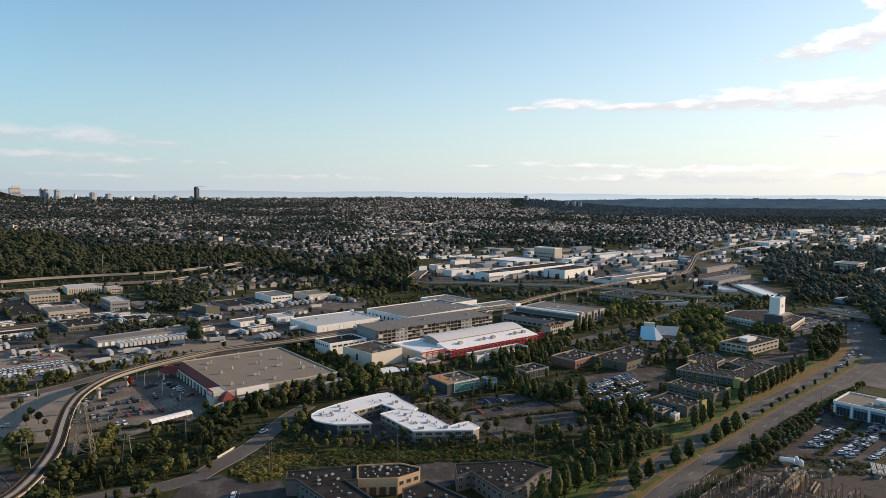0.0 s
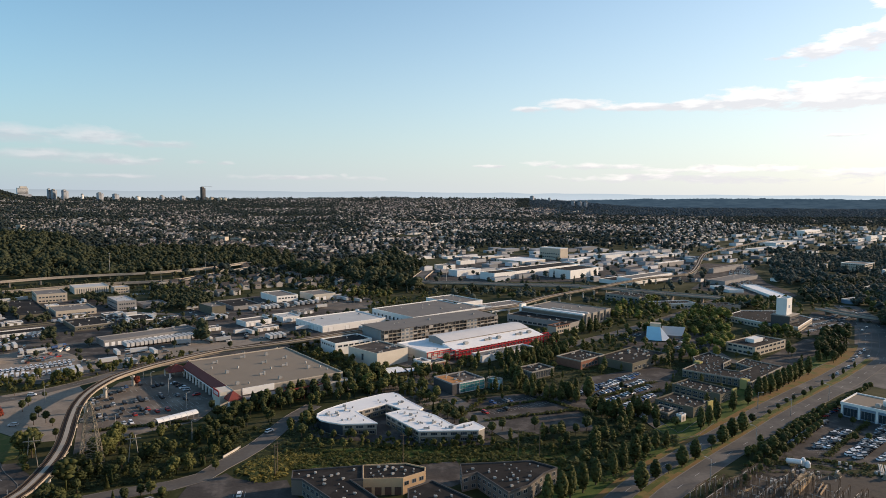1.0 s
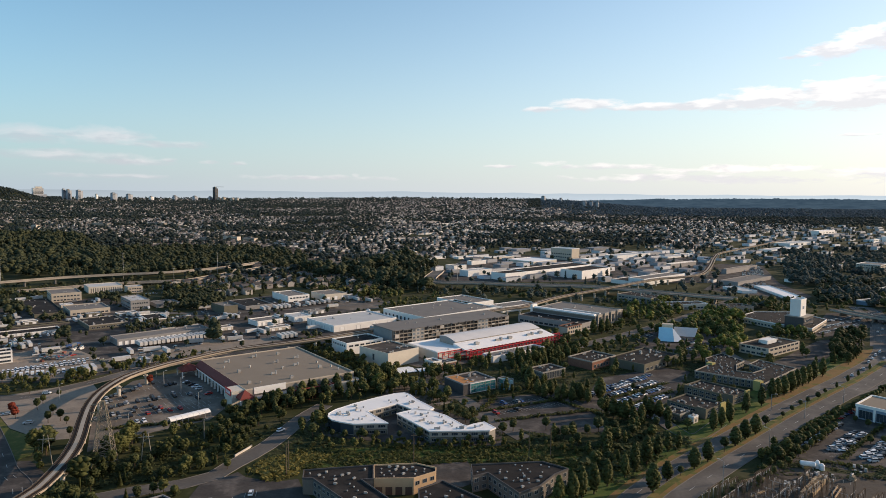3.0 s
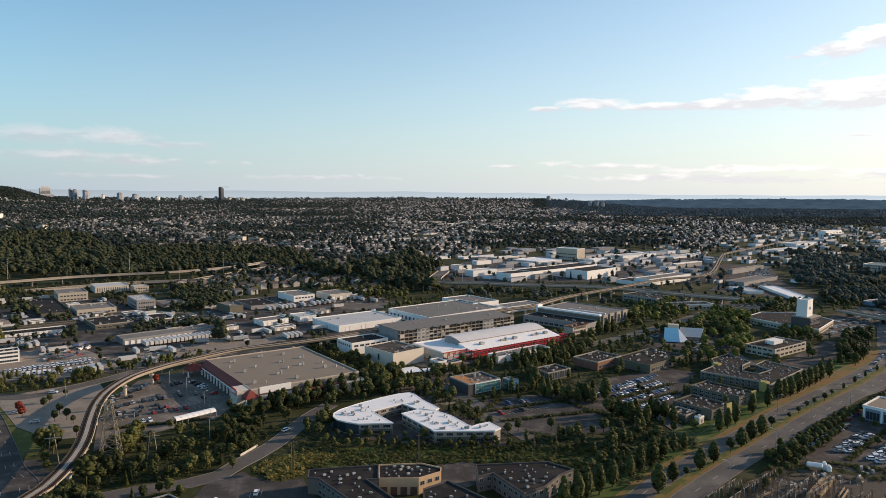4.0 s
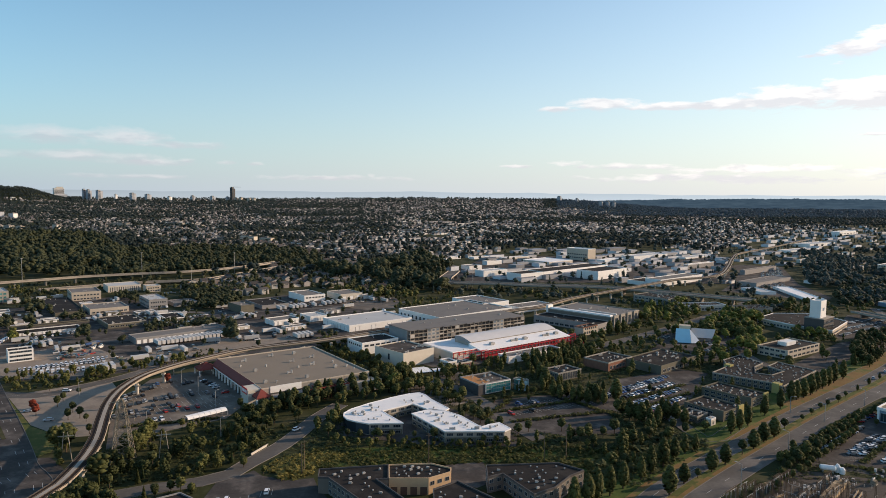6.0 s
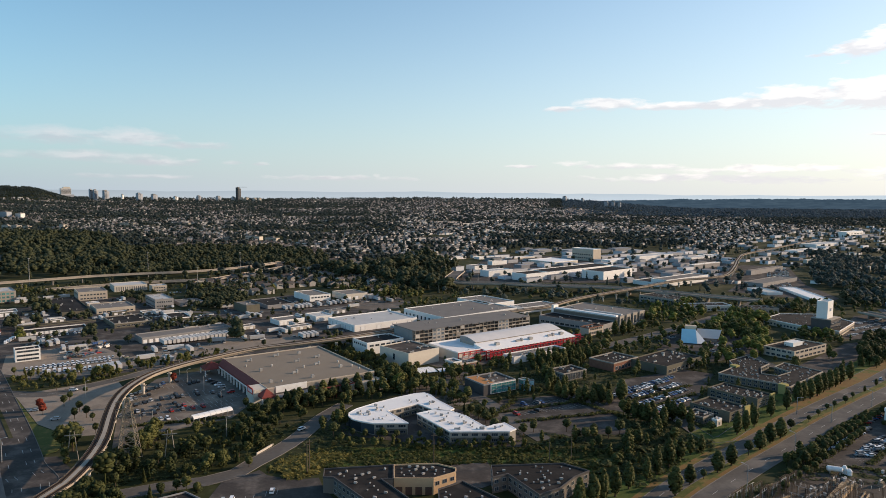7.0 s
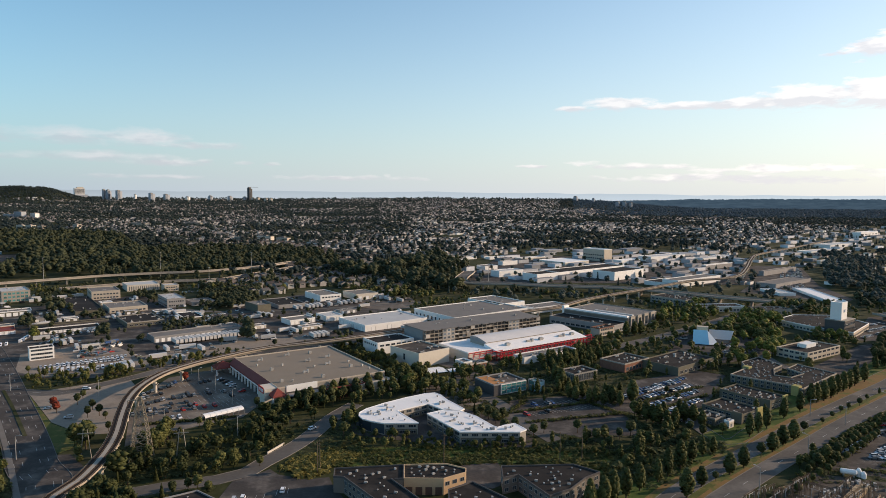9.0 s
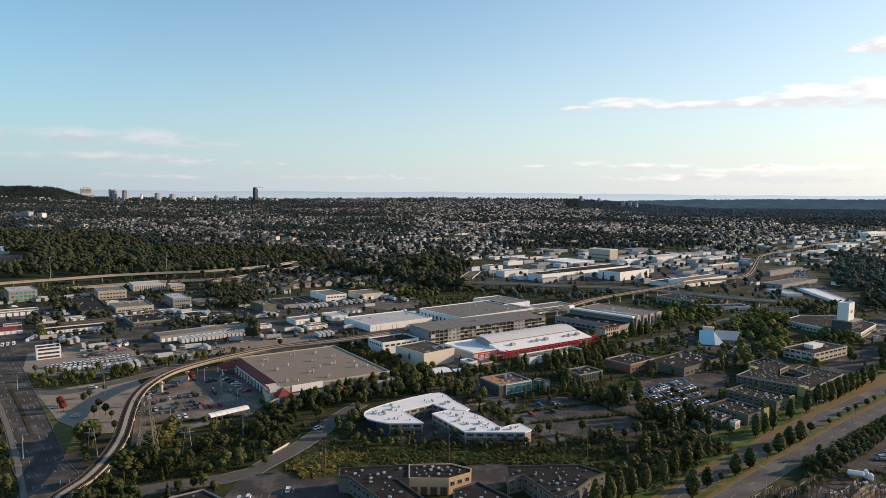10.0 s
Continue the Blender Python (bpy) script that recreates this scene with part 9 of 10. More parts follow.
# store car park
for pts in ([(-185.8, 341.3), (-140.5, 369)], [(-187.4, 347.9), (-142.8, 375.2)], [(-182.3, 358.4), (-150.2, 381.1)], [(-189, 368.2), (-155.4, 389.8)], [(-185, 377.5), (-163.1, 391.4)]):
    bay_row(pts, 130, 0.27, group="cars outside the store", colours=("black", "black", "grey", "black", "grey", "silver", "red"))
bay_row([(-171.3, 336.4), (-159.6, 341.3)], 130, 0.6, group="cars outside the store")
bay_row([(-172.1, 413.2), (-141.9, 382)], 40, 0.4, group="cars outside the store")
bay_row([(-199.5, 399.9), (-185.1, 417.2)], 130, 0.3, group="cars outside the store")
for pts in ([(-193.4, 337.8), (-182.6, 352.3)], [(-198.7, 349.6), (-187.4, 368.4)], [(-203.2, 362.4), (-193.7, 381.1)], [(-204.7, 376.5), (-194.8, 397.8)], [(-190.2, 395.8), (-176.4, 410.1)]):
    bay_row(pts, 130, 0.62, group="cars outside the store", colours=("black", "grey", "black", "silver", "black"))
for pts in ([(-249.6, 351.3), (-234.9, 342.9)], [(-240.9, 371.5), (-230.9, 384.2)], [(-225.1, 334.5), (-212.6, 332.2)]):
    bay_row(pts, 20, 0.3, group="cars on a forecourt", pitch=5.5, colours=("white", "silver", "black"))
# rows of white vans in the depot
for pts in ([(-303.9, 426.8), (-257.8, 459.2)], [(-297.0, 434.5), (-263.5, 467.1)]):
    bay_row(pts, 122, 0.95, "suv", ("white", "white", "silver"), 2.75, "depot vans")
for pts in ([(-288.3, 421.5), (-266.2, 431.5)], [(-268.8, 424.2), (-251.9, 446.0)]):
    bay_row(pts, 122, 0.95, "van", ("white", "white", "silver"), 2.9, "depot vans")
bay_row([(-361.4, 518.7), (-334.4, 552)], 130, 0.92, "suv", ("white", "white", "silver"), 2.9, "cars by the storage units")
bay_row([(-320.7, 482.5), (-288.9, 505.9)], 100, 0.6, None, None, 4.0, "cars in the yard")
bay_row([(-299.3, 463.2), (-280.7, 479.6)], 60, 0.7, None, ("red", "white", "grey"), 4.0, "cars in the yard")
bay_row([(-380.7, 483.4), (-373.4, 492.1)], 120, 0.8, "van", ("white",), 3.4, "depot vans")
bay_row([(-371.2, 500.5), (-377.5, 521.2)], 120, 0.9, "van", ("white",), 3.4, "depot vans")
bay_row([(-351, 507), (-341.2, 512.4)], 60, 0.7, "van", ("white",), 4.0, "depot vans")
bay_row([(-301.9, 496.3), (-296.8, 513.3)], 60, 0.8, "van", ("white", "grey", "blue"), 4.0, "depot vans")
for pts in ([(-314.9, 622.8), (-296.2, 637.5)], [(-273, 593.1), (-255.2, 612.2)], [(-280.1, 621), (-266, 641.3)], [(-382.2, 763.9), (-347.5, 787.4)]):
    bay_row(pts, 130, 0.7, None, ("white", "black", "silver", "grey"), 3.4, "cars in the yard")
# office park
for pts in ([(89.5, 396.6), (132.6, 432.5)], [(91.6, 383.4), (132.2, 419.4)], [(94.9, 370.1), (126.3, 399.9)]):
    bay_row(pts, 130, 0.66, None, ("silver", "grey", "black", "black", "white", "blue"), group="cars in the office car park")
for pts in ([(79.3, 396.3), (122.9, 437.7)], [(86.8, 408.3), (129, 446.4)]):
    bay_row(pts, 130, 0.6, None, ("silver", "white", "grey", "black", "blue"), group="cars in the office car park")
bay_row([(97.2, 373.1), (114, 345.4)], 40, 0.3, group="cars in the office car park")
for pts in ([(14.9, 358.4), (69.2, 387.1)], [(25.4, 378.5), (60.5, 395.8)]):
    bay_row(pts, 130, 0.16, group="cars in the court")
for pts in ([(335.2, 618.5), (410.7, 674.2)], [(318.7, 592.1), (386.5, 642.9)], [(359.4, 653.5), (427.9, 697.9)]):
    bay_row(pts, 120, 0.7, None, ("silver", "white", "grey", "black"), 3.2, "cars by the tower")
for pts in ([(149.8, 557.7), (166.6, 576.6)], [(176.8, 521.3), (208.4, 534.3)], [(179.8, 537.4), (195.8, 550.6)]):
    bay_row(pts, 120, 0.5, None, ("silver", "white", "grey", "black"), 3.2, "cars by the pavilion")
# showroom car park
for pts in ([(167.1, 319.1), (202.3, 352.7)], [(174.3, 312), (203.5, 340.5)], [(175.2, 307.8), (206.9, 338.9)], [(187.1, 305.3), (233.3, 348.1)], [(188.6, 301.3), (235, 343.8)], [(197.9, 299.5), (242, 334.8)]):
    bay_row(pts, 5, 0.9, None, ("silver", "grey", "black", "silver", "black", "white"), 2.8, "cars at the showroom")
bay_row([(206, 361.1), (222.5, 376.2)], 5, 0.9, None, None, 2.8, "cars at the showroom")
bay_row([(-99.5, 246), (-88.0, 252.5)], 100, 0.8, None, ("white", "silver", "grey"), 2.9, "cars on the forecourt")
bay_row([(-84.1, 256.3), (-80.2, 258.7)], 100, 0.5, None, ("white", "silver"), 3.4, "cars on the forecourt")
# moving traffic, standing still here
for i, off in ((70, 5.2), (74, 9.2), (66, -5.2), (77, -9.8), (62, 9.2), (80, 5.2), (83, -5.2), (72, -5.2), (86, 9.2), (88, -9.8), (89, 5.2), (91, -9.8), (93, 9.2), (64, 5.2), (58, -9.8), (95, 5.2)):
    if i < len(MEDIAN) - 1:
        p, q = MEDIAN[i], MEDIAN[i + 1]
        d = (q - p).normalized()
        car(p[0] - d[1] * off, p[1] + d[0] * off, math.degrees(math.atan2(d[1], d[0])), None, ("white", "silver"), "cars on the road", "on an arterial road")
for x, y in ((299.3, 489.7), (308.2, 500.4), (317.5, 511.5), (292.6, 476.4), (283.8, 469.7), (327.7, 523.2), (265.2, 451.1), (317.3, 500.8)):
    car(x, y, 62, "suv", ("white", "silver"), "cars on the road", "on an arterial road")
car(-89.1, 329.2, 60, "suv", ("white",), "cars on the road", "on a side street")
car(-243.8, 385.2, 10, "suv", ("white",), "cars on the road", "on a side street")


def trailer_mesh():
    s = Shape().box(-6.0, -1.25, 1.1, 6.0, 1.25, 3.9)
    return s.data("box", TRAILER_SKIN)


TRAILER = trailer_mesh()
BOGIE = Shape().box(-5.5, -1.0, 0.5, 4.2, 1.0, 1.1, taper=0.0).data("chassis", DARK_STEEL)


def trailer(x, y, rot, label="white box trailer parked in a freight yard"):
    root = thing("trailer", x, y, 0.1, rot, label, "trailer", "freight trailers")
    part("box", TRAILER, None, root)
    part("chassis", BOGIE, None, root)
    for u in (-5.0, -3.6) if y < 560 else ():
        for v in (-0.95, 0.95):
            part("wheel", WHEEL, None, root, "", pose(u, v, 0.5) @ Matrix.Diagonal((1.5, 1.5, 1.5, 1)))


def trailer_row(pts, turn, pitch, fill=0.85):
    a, b = Vector(pts[0]), Vector(pts[1])
    n = max(1, int((b - a).length / pitch))
    for k in range(n):
        if cr.random() < fill:
            p = a + (b - a) * ((k + 0.5) / n)
            trailer(p[0], p[1], turn + cr.uniform(-2, 2))


trailer_row([(-250.1, 510.3), (-207.9, 547.9)], 133, 3.3, 1.0)
trailer_row([(-232.5, 485.1), (-228.2, 500.8)], 33, 14, 1)
trailer_row([(-186.2, 528.2), (-176, 540.3)], 30, 14, 1)
trailer_row([(-217.9, 524.5), (-199.8, 520.3)], 20, 14, 1)
trailer_row([(-151.3, 540.9), (-136.3, 554)], 125, 3.8, 0.9)
trailer_row([(-201.9, 675.8), (-177.4, 696.6)], 125, 4.5, 0.9)
trailer_row([(-136.6, 575.5), (-119.4, 590.2)], 40, 13, 0.9)
trailer_row([(-172.4, 700.9), (-141.6, 731.5)], 120, 6, 0.8)
trailer_row([(-251.1, 428.5), (-243.5, 439.9)], 130, 3.6, 1)


# ---- poles, masts, pylons ----
def mast(x, y, h, label, head=True, name="street_lamp", arm=0.0, rot=0.0, group="street lamps"):
    root = thing(name, x, y, land(x, y), rot, label, "street lamp" if "lamp" in name else "pole", group)
    part("pole", Shape().rod((0, 0, 0), (0, 0, h), 0.16 + h * 0.006, 0.1 + h * 0.002, 7), STEEL, root)
    if head:
        if arm:
            part("arm", Shape().rod((0, 0, h - 0.1), (arm, 0, h + 0.4), 0.08), STEEL, root)
            part("lamp_head", Shape().box(arm - 0.2, -0.25, h + 0.3, arm + 0.9, 0.25, h + 0.55), UNIT_GREY, root)
        else:
            s = Shape()
            for k in range(6):
                a = k * 1.047
                s.box(1.0 * math.cos(a) - 0.3, 1.0 * math.sin(a) - 0.3, h - 0.3, 1.0 * math.cos(a) + 0.3, 1.0 * math.sin(a) + 0.3, h + 0.1)
            s.rod((0, 0, h - 0.2), (0, 0, h), 1.1, sides=8)
            part("lamp_ring", s, UNIT_GREY, root)


for x, y, h in ((-466.2, 918, 35), (-571, 818.6, 35), (-357.6, 982.9, 31), (-1.8, 873.1, 30), (-360.5, 836.9, 24)):
    mast(x, y, h, "tall grey high-mast motorway light", name="high_mast_lamp", group="high-mast lamps")
for x, y in ((-165.8, 391.1), (-143.9, 362.4), (-182, 404.3), (-123.7, 317.6), (-228.7, 372.8), (-165, 325.7), (-196, 424.4)):
    mast(x, y, 9.5, "grey steel car park lamp on a tall post", arm=1.2, rot=30, group="car park lamps")
for x, y, a in ((149.5, 317.3, 140), (189.1, 362.6, 140), (226, 391.2, 140), (111.8, 276.5, 140), (176.7, 375.1, -40)):
    mast(x, y, 9.5, "grey steel street lamp beside the arterial road", arm=2.0, rot=a)
mast(-210.4, 278.7, 11, "grey steel street lamp beside the boulevard", arm=2.0, rot=0)
mast(-287.4, 378.2, 10, "grey steel street lamp beside the boulevard", arm=2.0, rot=0)
for x, y in ((-72.6, 276.2), (-72.5, 279.8), (-19.3, 291.2), (32.7, 298.2), (43, 301.9)):
    root = thing("utility_pole", x, y, 0, 10, "weathered timber utility pole in the corridor", "utility pole", "utility poles")
    part("pole", Shape().rod((0, 0, 0), (0, 0, 14), 0.2, 0.13, 7), TIMBER, root)
    part("crossarm", Shape().box(-1.3, -0.08, 12.9, 1.3, 0.08, 13.1), TIMBER, root)


def pylon(x, y, h, base, rot, label, mat):
    """Lattice tower: four tapering legs, bracing, three pairs of arms."""
    root = thing("pylon", x, y, 0, rot, label, "pylon", "power line pylons")
    w = lambda z: base * (1 - z / h) ** 0.8 * 0.5 + 0.45
    for a, b in ((-1, -1), (1, -1), (1, 1), (-1, 1)):
        s = Shape()
        for k in range(8):
            z0, z1 = h * k / 8, h * (k + 1) / 8
            s.rod((a * w(z0), b * w(z0), z0), (a * w(z1), b * w(z1), z1), 0.2, sides=4)
        part("leg", s, mat, root)
    for f in range(4):
        for k in range(8):
            z0, z1 = h * k / 8, h * (k + 1) / 8
            c = lambda q, z: {0: (q * w(z), -w(z), z), 1: (w(z), q * w(z), z), 2: (q * w(z), w(z), z), 3: (-w(z), q * w(z), z)}[f]
            part("bracing", Shape().rod(c(-1, z0), c(1, z1), 0.1, sides=4).rod(c(1, z0), c(-1, z1), 0.1, sides=4).rod(c(-1, z1), c(1, z1), 0.09, sides=4), mat, root)
    for z in (h * 0.7, h * 0.82, h * 0.94):
        for e in (-1, 1):
            part("arm", Shape().rod((0, 0, z + 0.8), (e * 5.2, 0, z), 0.08, sides=4).rod((0, -0.5, z), (e * 5.2, 0, z), 0.08, sides=4).rod((0, 0.5, z), (e * 5.2, 0, z), 0.08, sides=4)
                 .rod((e * 5.1, 0, z), (e * 5.1, 0, z - 1.6), 0.12, sides=5), mat, root)


pylon(-155.2, 284.2, 29, 8, 15, "brown steel lattice pylon beside the elevated railway", LATTICE)


def h_frame(x, y, rot, h):
    root = thing("line_gantry", x, y, 0, rot, "pale twin-pole power line gantry", "gantry", "line gantries")
    for e in (-1, 1):
        part("pole", Shape().rod((e * 2.2, 0, 0), (e * 0.8, 0, h), 0.2, 0.14, 6), CONCRETE, root)
    part("crossarm", Shape().box(-3.2, -0.12, h - 2.0, 3.2, 0.12, h - 1.7), CONCRETE, root)
    part("brace", Shape().rod((-1.2, 0, h - 4), (1.2, 0, h - 2), 0.07, sides=4), CONCRETE, root)


h_frame(-139.4, 290.4, 20, 12.5)
h_frame(-180.4, 283, 20, 13.5)


# ---- white shelter in the store car park ----
def shelter(x, y, rot):
    root = thing("market_tent", x, y, 0.05, rot, "long white ribbed fabric shelter in a car park", "shelter")
    s = Shape()
    n, L, r = 8, 22.0, 2.8
    for i in range(14):
        a, b = -L / 2 + L * i / 14, -L / 2 + L * (i + 1) / 14
        for k in range(n):
            p, q = math.pi * k / n, math.pi * (k + 1) / n
            rr = r - 0.12 * (i % 2)
            s.face([(a, -rr * math.cos(p), 2.4 + rr * 0.55 * math.sin(p)), (b, -rr * math.cos(p), 2.4 + rr * 0.55 * math.sin(p)),
                    (b, -rr * math.cos(q), 2.4 + rr * 0.55 * math.sin(q)), (a, -rr * math.cos(q), 2.4 + rr * 0.55 * math.sin(q))])
    part("fabric_roof", s, TENT, root)
    leg = Shape().box(-0.08, -0.08, 0, 0.08, 0.08, 2.4).data("post", STEEL)
    for i in range(8):
        for e in (-1, 1):
            part("post", leg, None, root, "", pose(-L / 2 + L * i / 7, e * 2.7, 0))


shelter(-141.8, 343.6, 48)
placed_trees([(-234.6, 366.9), (-217.4, 348.1), (-201.9, 334.5), (-254.5, 385.4), (-189.9, 317.1), (-233.2, 380.0)], (6, 7, 5, 6, 6, 5), "broad", "forecourt trees", 1.1)
for x, y, k in ((-239.9, 348.3, "copper"), (-233.4, 341.2, "copper"), (-191.3, 405.9, "copper"), (-231.2, 356.3, "broad"), (-212.4, 335.8, "broad"), (-208, 339.1, "broad"), (-128.9, 359.9, "broad")):
    tree(x, y, 7.5, k)


# ---- electrical substation ----
def switch_bay(x, y, rot, w, h, label):
    """A lattice portal with a busbar, droppers and insulator posts."""
    root = thing("substation_gantry", x, y, 0.03, rot, label, "gantry", "substation gantries")
    for e in (-1, 1):
        s = Shape()
        for a, b in ((-0.35, -0.35), (0.35, -0.35), (0.35, 0.35), (-0.35, 0.35)):
            s.rod((e * w / 2 + a, b, 0), (e * w / 2 + a * 0.5, b * 0.5, h), 0.06, sides=4)
        for k in range(6):
            z = h * k / 6
            s.rod((e * w / 2 - 0.34, -0.34, z), (e * w / 2 + 0.34, -0.34, z + h / 6), 0.04, sides=4).rod((e * w / 2 + 0.34, 0.34, z), (e * w / 2 - 0.34, 0.34, z + h / 6), 0.04, sides=4)
        part("column", s, DARK_STEEL, root, "rusty lattice column")
    s = Shape().rod((-w / 2, -0.3, h), (w / 2, -0.3, h), 0.07, sides=4).rod((-w / 2, 0.3, h), (w / 2, 0.3, h), 0.07, sides=4).rod((-w / 2, 0, h - 0.6), (w / 2, 0, h - 0.6), 0.07, sides=4)
    n = int(w / 1.2)
    for k in range(n):
        a, b = -w / 2 + w * k / n, -w / 2 + w * (k + 1) / n
        s.rod((a, -0.3, h), (b, 0, h - 0.6), 0.035, sides=4).rod((a, 0, h - 0.6), (b, 0.3, h), 0.035, sides=4)
    part("crossbeam", s, DARK_STEEL, root, "rusty lattice crossbeam")
    ins = Shape()
    for k in range(5):
        ins.rod((0, 0, -0.28 * k), (0, 0, -0.28 * k - 0.16), 0.16, 0.1, 7)
    me = ins.data("insulator", material_pale)
    for k in range(3):
        part("insulator", me, None, root, "pale ribbed insulator", pose(-w / 3 + w * k / 3, 0, h - 0.62))
        part("post", Shape().rod((0, 0, 0), (0, 0, 2.6), 0.11, sides=5).rod((0, 0, 2.6), (0, 0, 4.1), 0.2, 0.15, 7), DARK_STEEL if k % 2 else material_pale, root, "", pose(-w / 3 + w * k / 3, 3.0, 0))
    part("busbar", Shape().rod((-w / 2, 3.0, 4.15), (w / 2, 3.0, 4.15), 0.07, sides=5), STEEL, root)


material_pale = material("glazed_insulator", (0.42, 0.38, 0.34), 0.4, 0.1, 1.0, 0.2)
sb = random.Random(17)
bays = 0
YARD = [(99.8, 258.3), (125.8, 279.6), (132.3, 270.2), (151.3, 272.8), (189.7, 277.9), (204, 267.3), (183, 238.5), (93, 237.1)]
ux, uy = math.cos(radians(44)), math.sin(radians(44))
for i in range(-14, 15):
    for j in range(-9, 10):
        cx, cy = 146.9, 256.1
        x, y = cx + ux * i * 8.5 - uy * j * 6.5, cy + uy * i * 8.5 + ux * j * 6.5
        if inside(x, y, YARD) and bays < 44:
            bays += 1
            switch_bay(x, y, 44 if j % 3 else 134, sb.choice((6, 8)), sb.uniform(5.5, 9.5), "rusty lattice portal of a substation on gravel")


def transformer(x, y, rot):
    small = Matrix.Diagonal((0.62, 0.62, 0.62, 1))
    root = thing("transformer", x, y, 0.03, rot, "grey oil-filled transformer with cooling fins", "transformer", "transformers")
    part("tank", Shape().box(-2.2, -1.3, 0.3, 2.2, 1.3, 3.0, taper=0.08), LATTICE, root, "", small)
    part("conservator", Shape().rod((-2.0, 0, 3.9), (2.0, 0, 3.9), 0.5, sides=10).box(-1.2, -0.1, 3.0, -1.0, 0.1, 3.6).box(1.0, -0.1, 3.0, 1.2, 0.1, 3.6), UNIT_GREY, root, "", small)
    for k in range(6):
        part("cooling_fin", Shape().box(-2.0 + 0.7 * k, -1.9, 0.6, -1.75 + 0.7 * k, -1.34, 2.7), LATTICE, root, "", small)
    for k in range(3):
        part("bushing", Shape().rod((-1.2 + 1.2 * k, 0.6, 3.0), (-1.3 + 1.3 * k, 0.8, 4.8), 0.2, 0.1, 7), material_pale, root, "", small)
    part("plinth", Shape().box(-2.8, -2.2, 0, 2.8, 2.0, 0.3), CONCRETE, root, "", small)


for x, y in ((149.4, 283), (156.1, 279.6), (168.5, 282.2), (136.9, 272.5), (188.4, 280.8)):
    transformer(x, y, 44)


def tank(x, y, rot):
    root = thing("storage_tank", x, y, 0.05, rot, "white cylindrical tank lying on saddles", "tank")
    part("shell", Shape().rod((-2.8, 0, 2.0), (2.8, 0, 2.0), 1.15, sides=16).rod((2.8, 0, 2.0), (3.2, 0, 2.0), 1.15, 0.6, sides=16).rod((-3.2, 0, 2.0), (-2.8, 0, 2.0), 0.6, 1.15, sides=16), WHITE_TRIM, root)
    for u in (-2.2, 1.8):
        part("saddle", Shape().box(u, -1.2, 0, u + 0.5, 1.2, 1.2), CONCRETE, root)


tank(155.8, 294.1, -18)
for k, (x, y, h) in enumerate(((160.1, 294.2, 3.6), (161.2, 292.4, 2.8))):
    root = thing("silo", x, y, 0.05, 0, "squat pale round vessel beside a tank", "silo", "silos")
    part("shell", Shape().rod((0, 0, 0), (0, 0, h * 0.7), 1.1, sides=14).rod((0, 0, h * 0.7), (0, 0, h), 1.1, 0.5, sides=14), WHITE_TRIM, root)
for k in range(4):
    pp = [(192.2, 288.6), (205.2, 301.6)]
    x, y = pp[0][0] + 2.0 * k, pp[0][1] - 1.2 * k
    root = thing("pipe_stack", x, y, 0.05, 62, "pale pipes laid side by side on timbers", "pipes", "pipe stacks")
    for j in range(3):
        part("pipe", Shape().rod((-7, j * 0.62, 0.45), (7, j * 0.62, 0.45), 0.3, sides=8), WALL_CREAM, root)
    part("bearer", Shape().box(-5, -0.5, 0, -4.7, 1.8, 0.15).box(4.7, -0.5, 0, 5, 1.8, 0.15), TIMBER, root)


# ---- more of the works district: small sheds, containers and parked vehicles between the yards ----
def small_works():
    r = random.Random(55)
    area = [(-468, 524.3), (-618.3, 710.5), (-476.1, 751.4), (-282.9, 713.3), (-168.1, 708.8), (-80, 691.1), (-66.1, 571.6), (-128.5, 541.4), (-183.8, 534.9), (-294.6, 582.4), (-397.3, 544.6)]
    walls = (WALL_WHITE, WALL_BEIGE, WALL_GREY, WALL_CREAM, WALL_OLIVE)
    roofs = (ROOF_GREY, ROOF_DARK, ROOF_PALE, ROOF_GREY)
    words = {WALL_WHITE: "white", WALL_BEIGE: "beige", WALL_GREY: "grey", WALL_CREAM: "cream", WALL_OLIVE: "olive-grey", WALL_BRICK: "brick"}
    xs, ys = [p[0] for p in area], [p[1] for p in area]
    made = cars = boxes = 0
    for _ in range(3000):
        x, y = r.uniform(min(xs), max(xs)), r.uniform(min(ys), max(ys))
        if not inside(x, y, area):
            continue
        kind = r.random()
        if kind < 0.3 and made < 15:
            w, d, h = r.uniform(10, 26), r.uniform(8, 14), r.uniform(2.8, 3.8)
            if all(free(*p) for p in corners(x, y, w, d, 41, 2)) and free(x, y):
                made += 1
                wl = r.choice(walls)
                building("workshop", "small " + words[wl] + " workshop in a paved works yard", x, y, w, d, h, 41, wl, r.choice(roofs), r.choice((None, WHITE_TRIM)),
                         doors=(("f", max(2, int(w / 6)), 3, min(3, h - 1)),), units=r.randrange(0, 3), lip=0.4)
        elif kind < 0.75 and cars < 90 and free(x, y):
            cars += 1
            car(x, y, 41 + r.choice((0, 90, 90)), r.choice((None, None, "van")), ("white", "silver", "grey", "black", "white"), "vehicles in the works yards", "parked in a works yard")
            take([(x - 2, y - 2), (x + 2, y - 2), (x + 2, y + 2), (x - 2, y + 2)])
        elif boxes < 26 and free(x, y) and free(x + 3, y + 3):
            boxes += 1
            trailer(x, y, 41 + r.choice((0, 90)))
            take(corners(x, y, 12, 3, 41))


small_works()


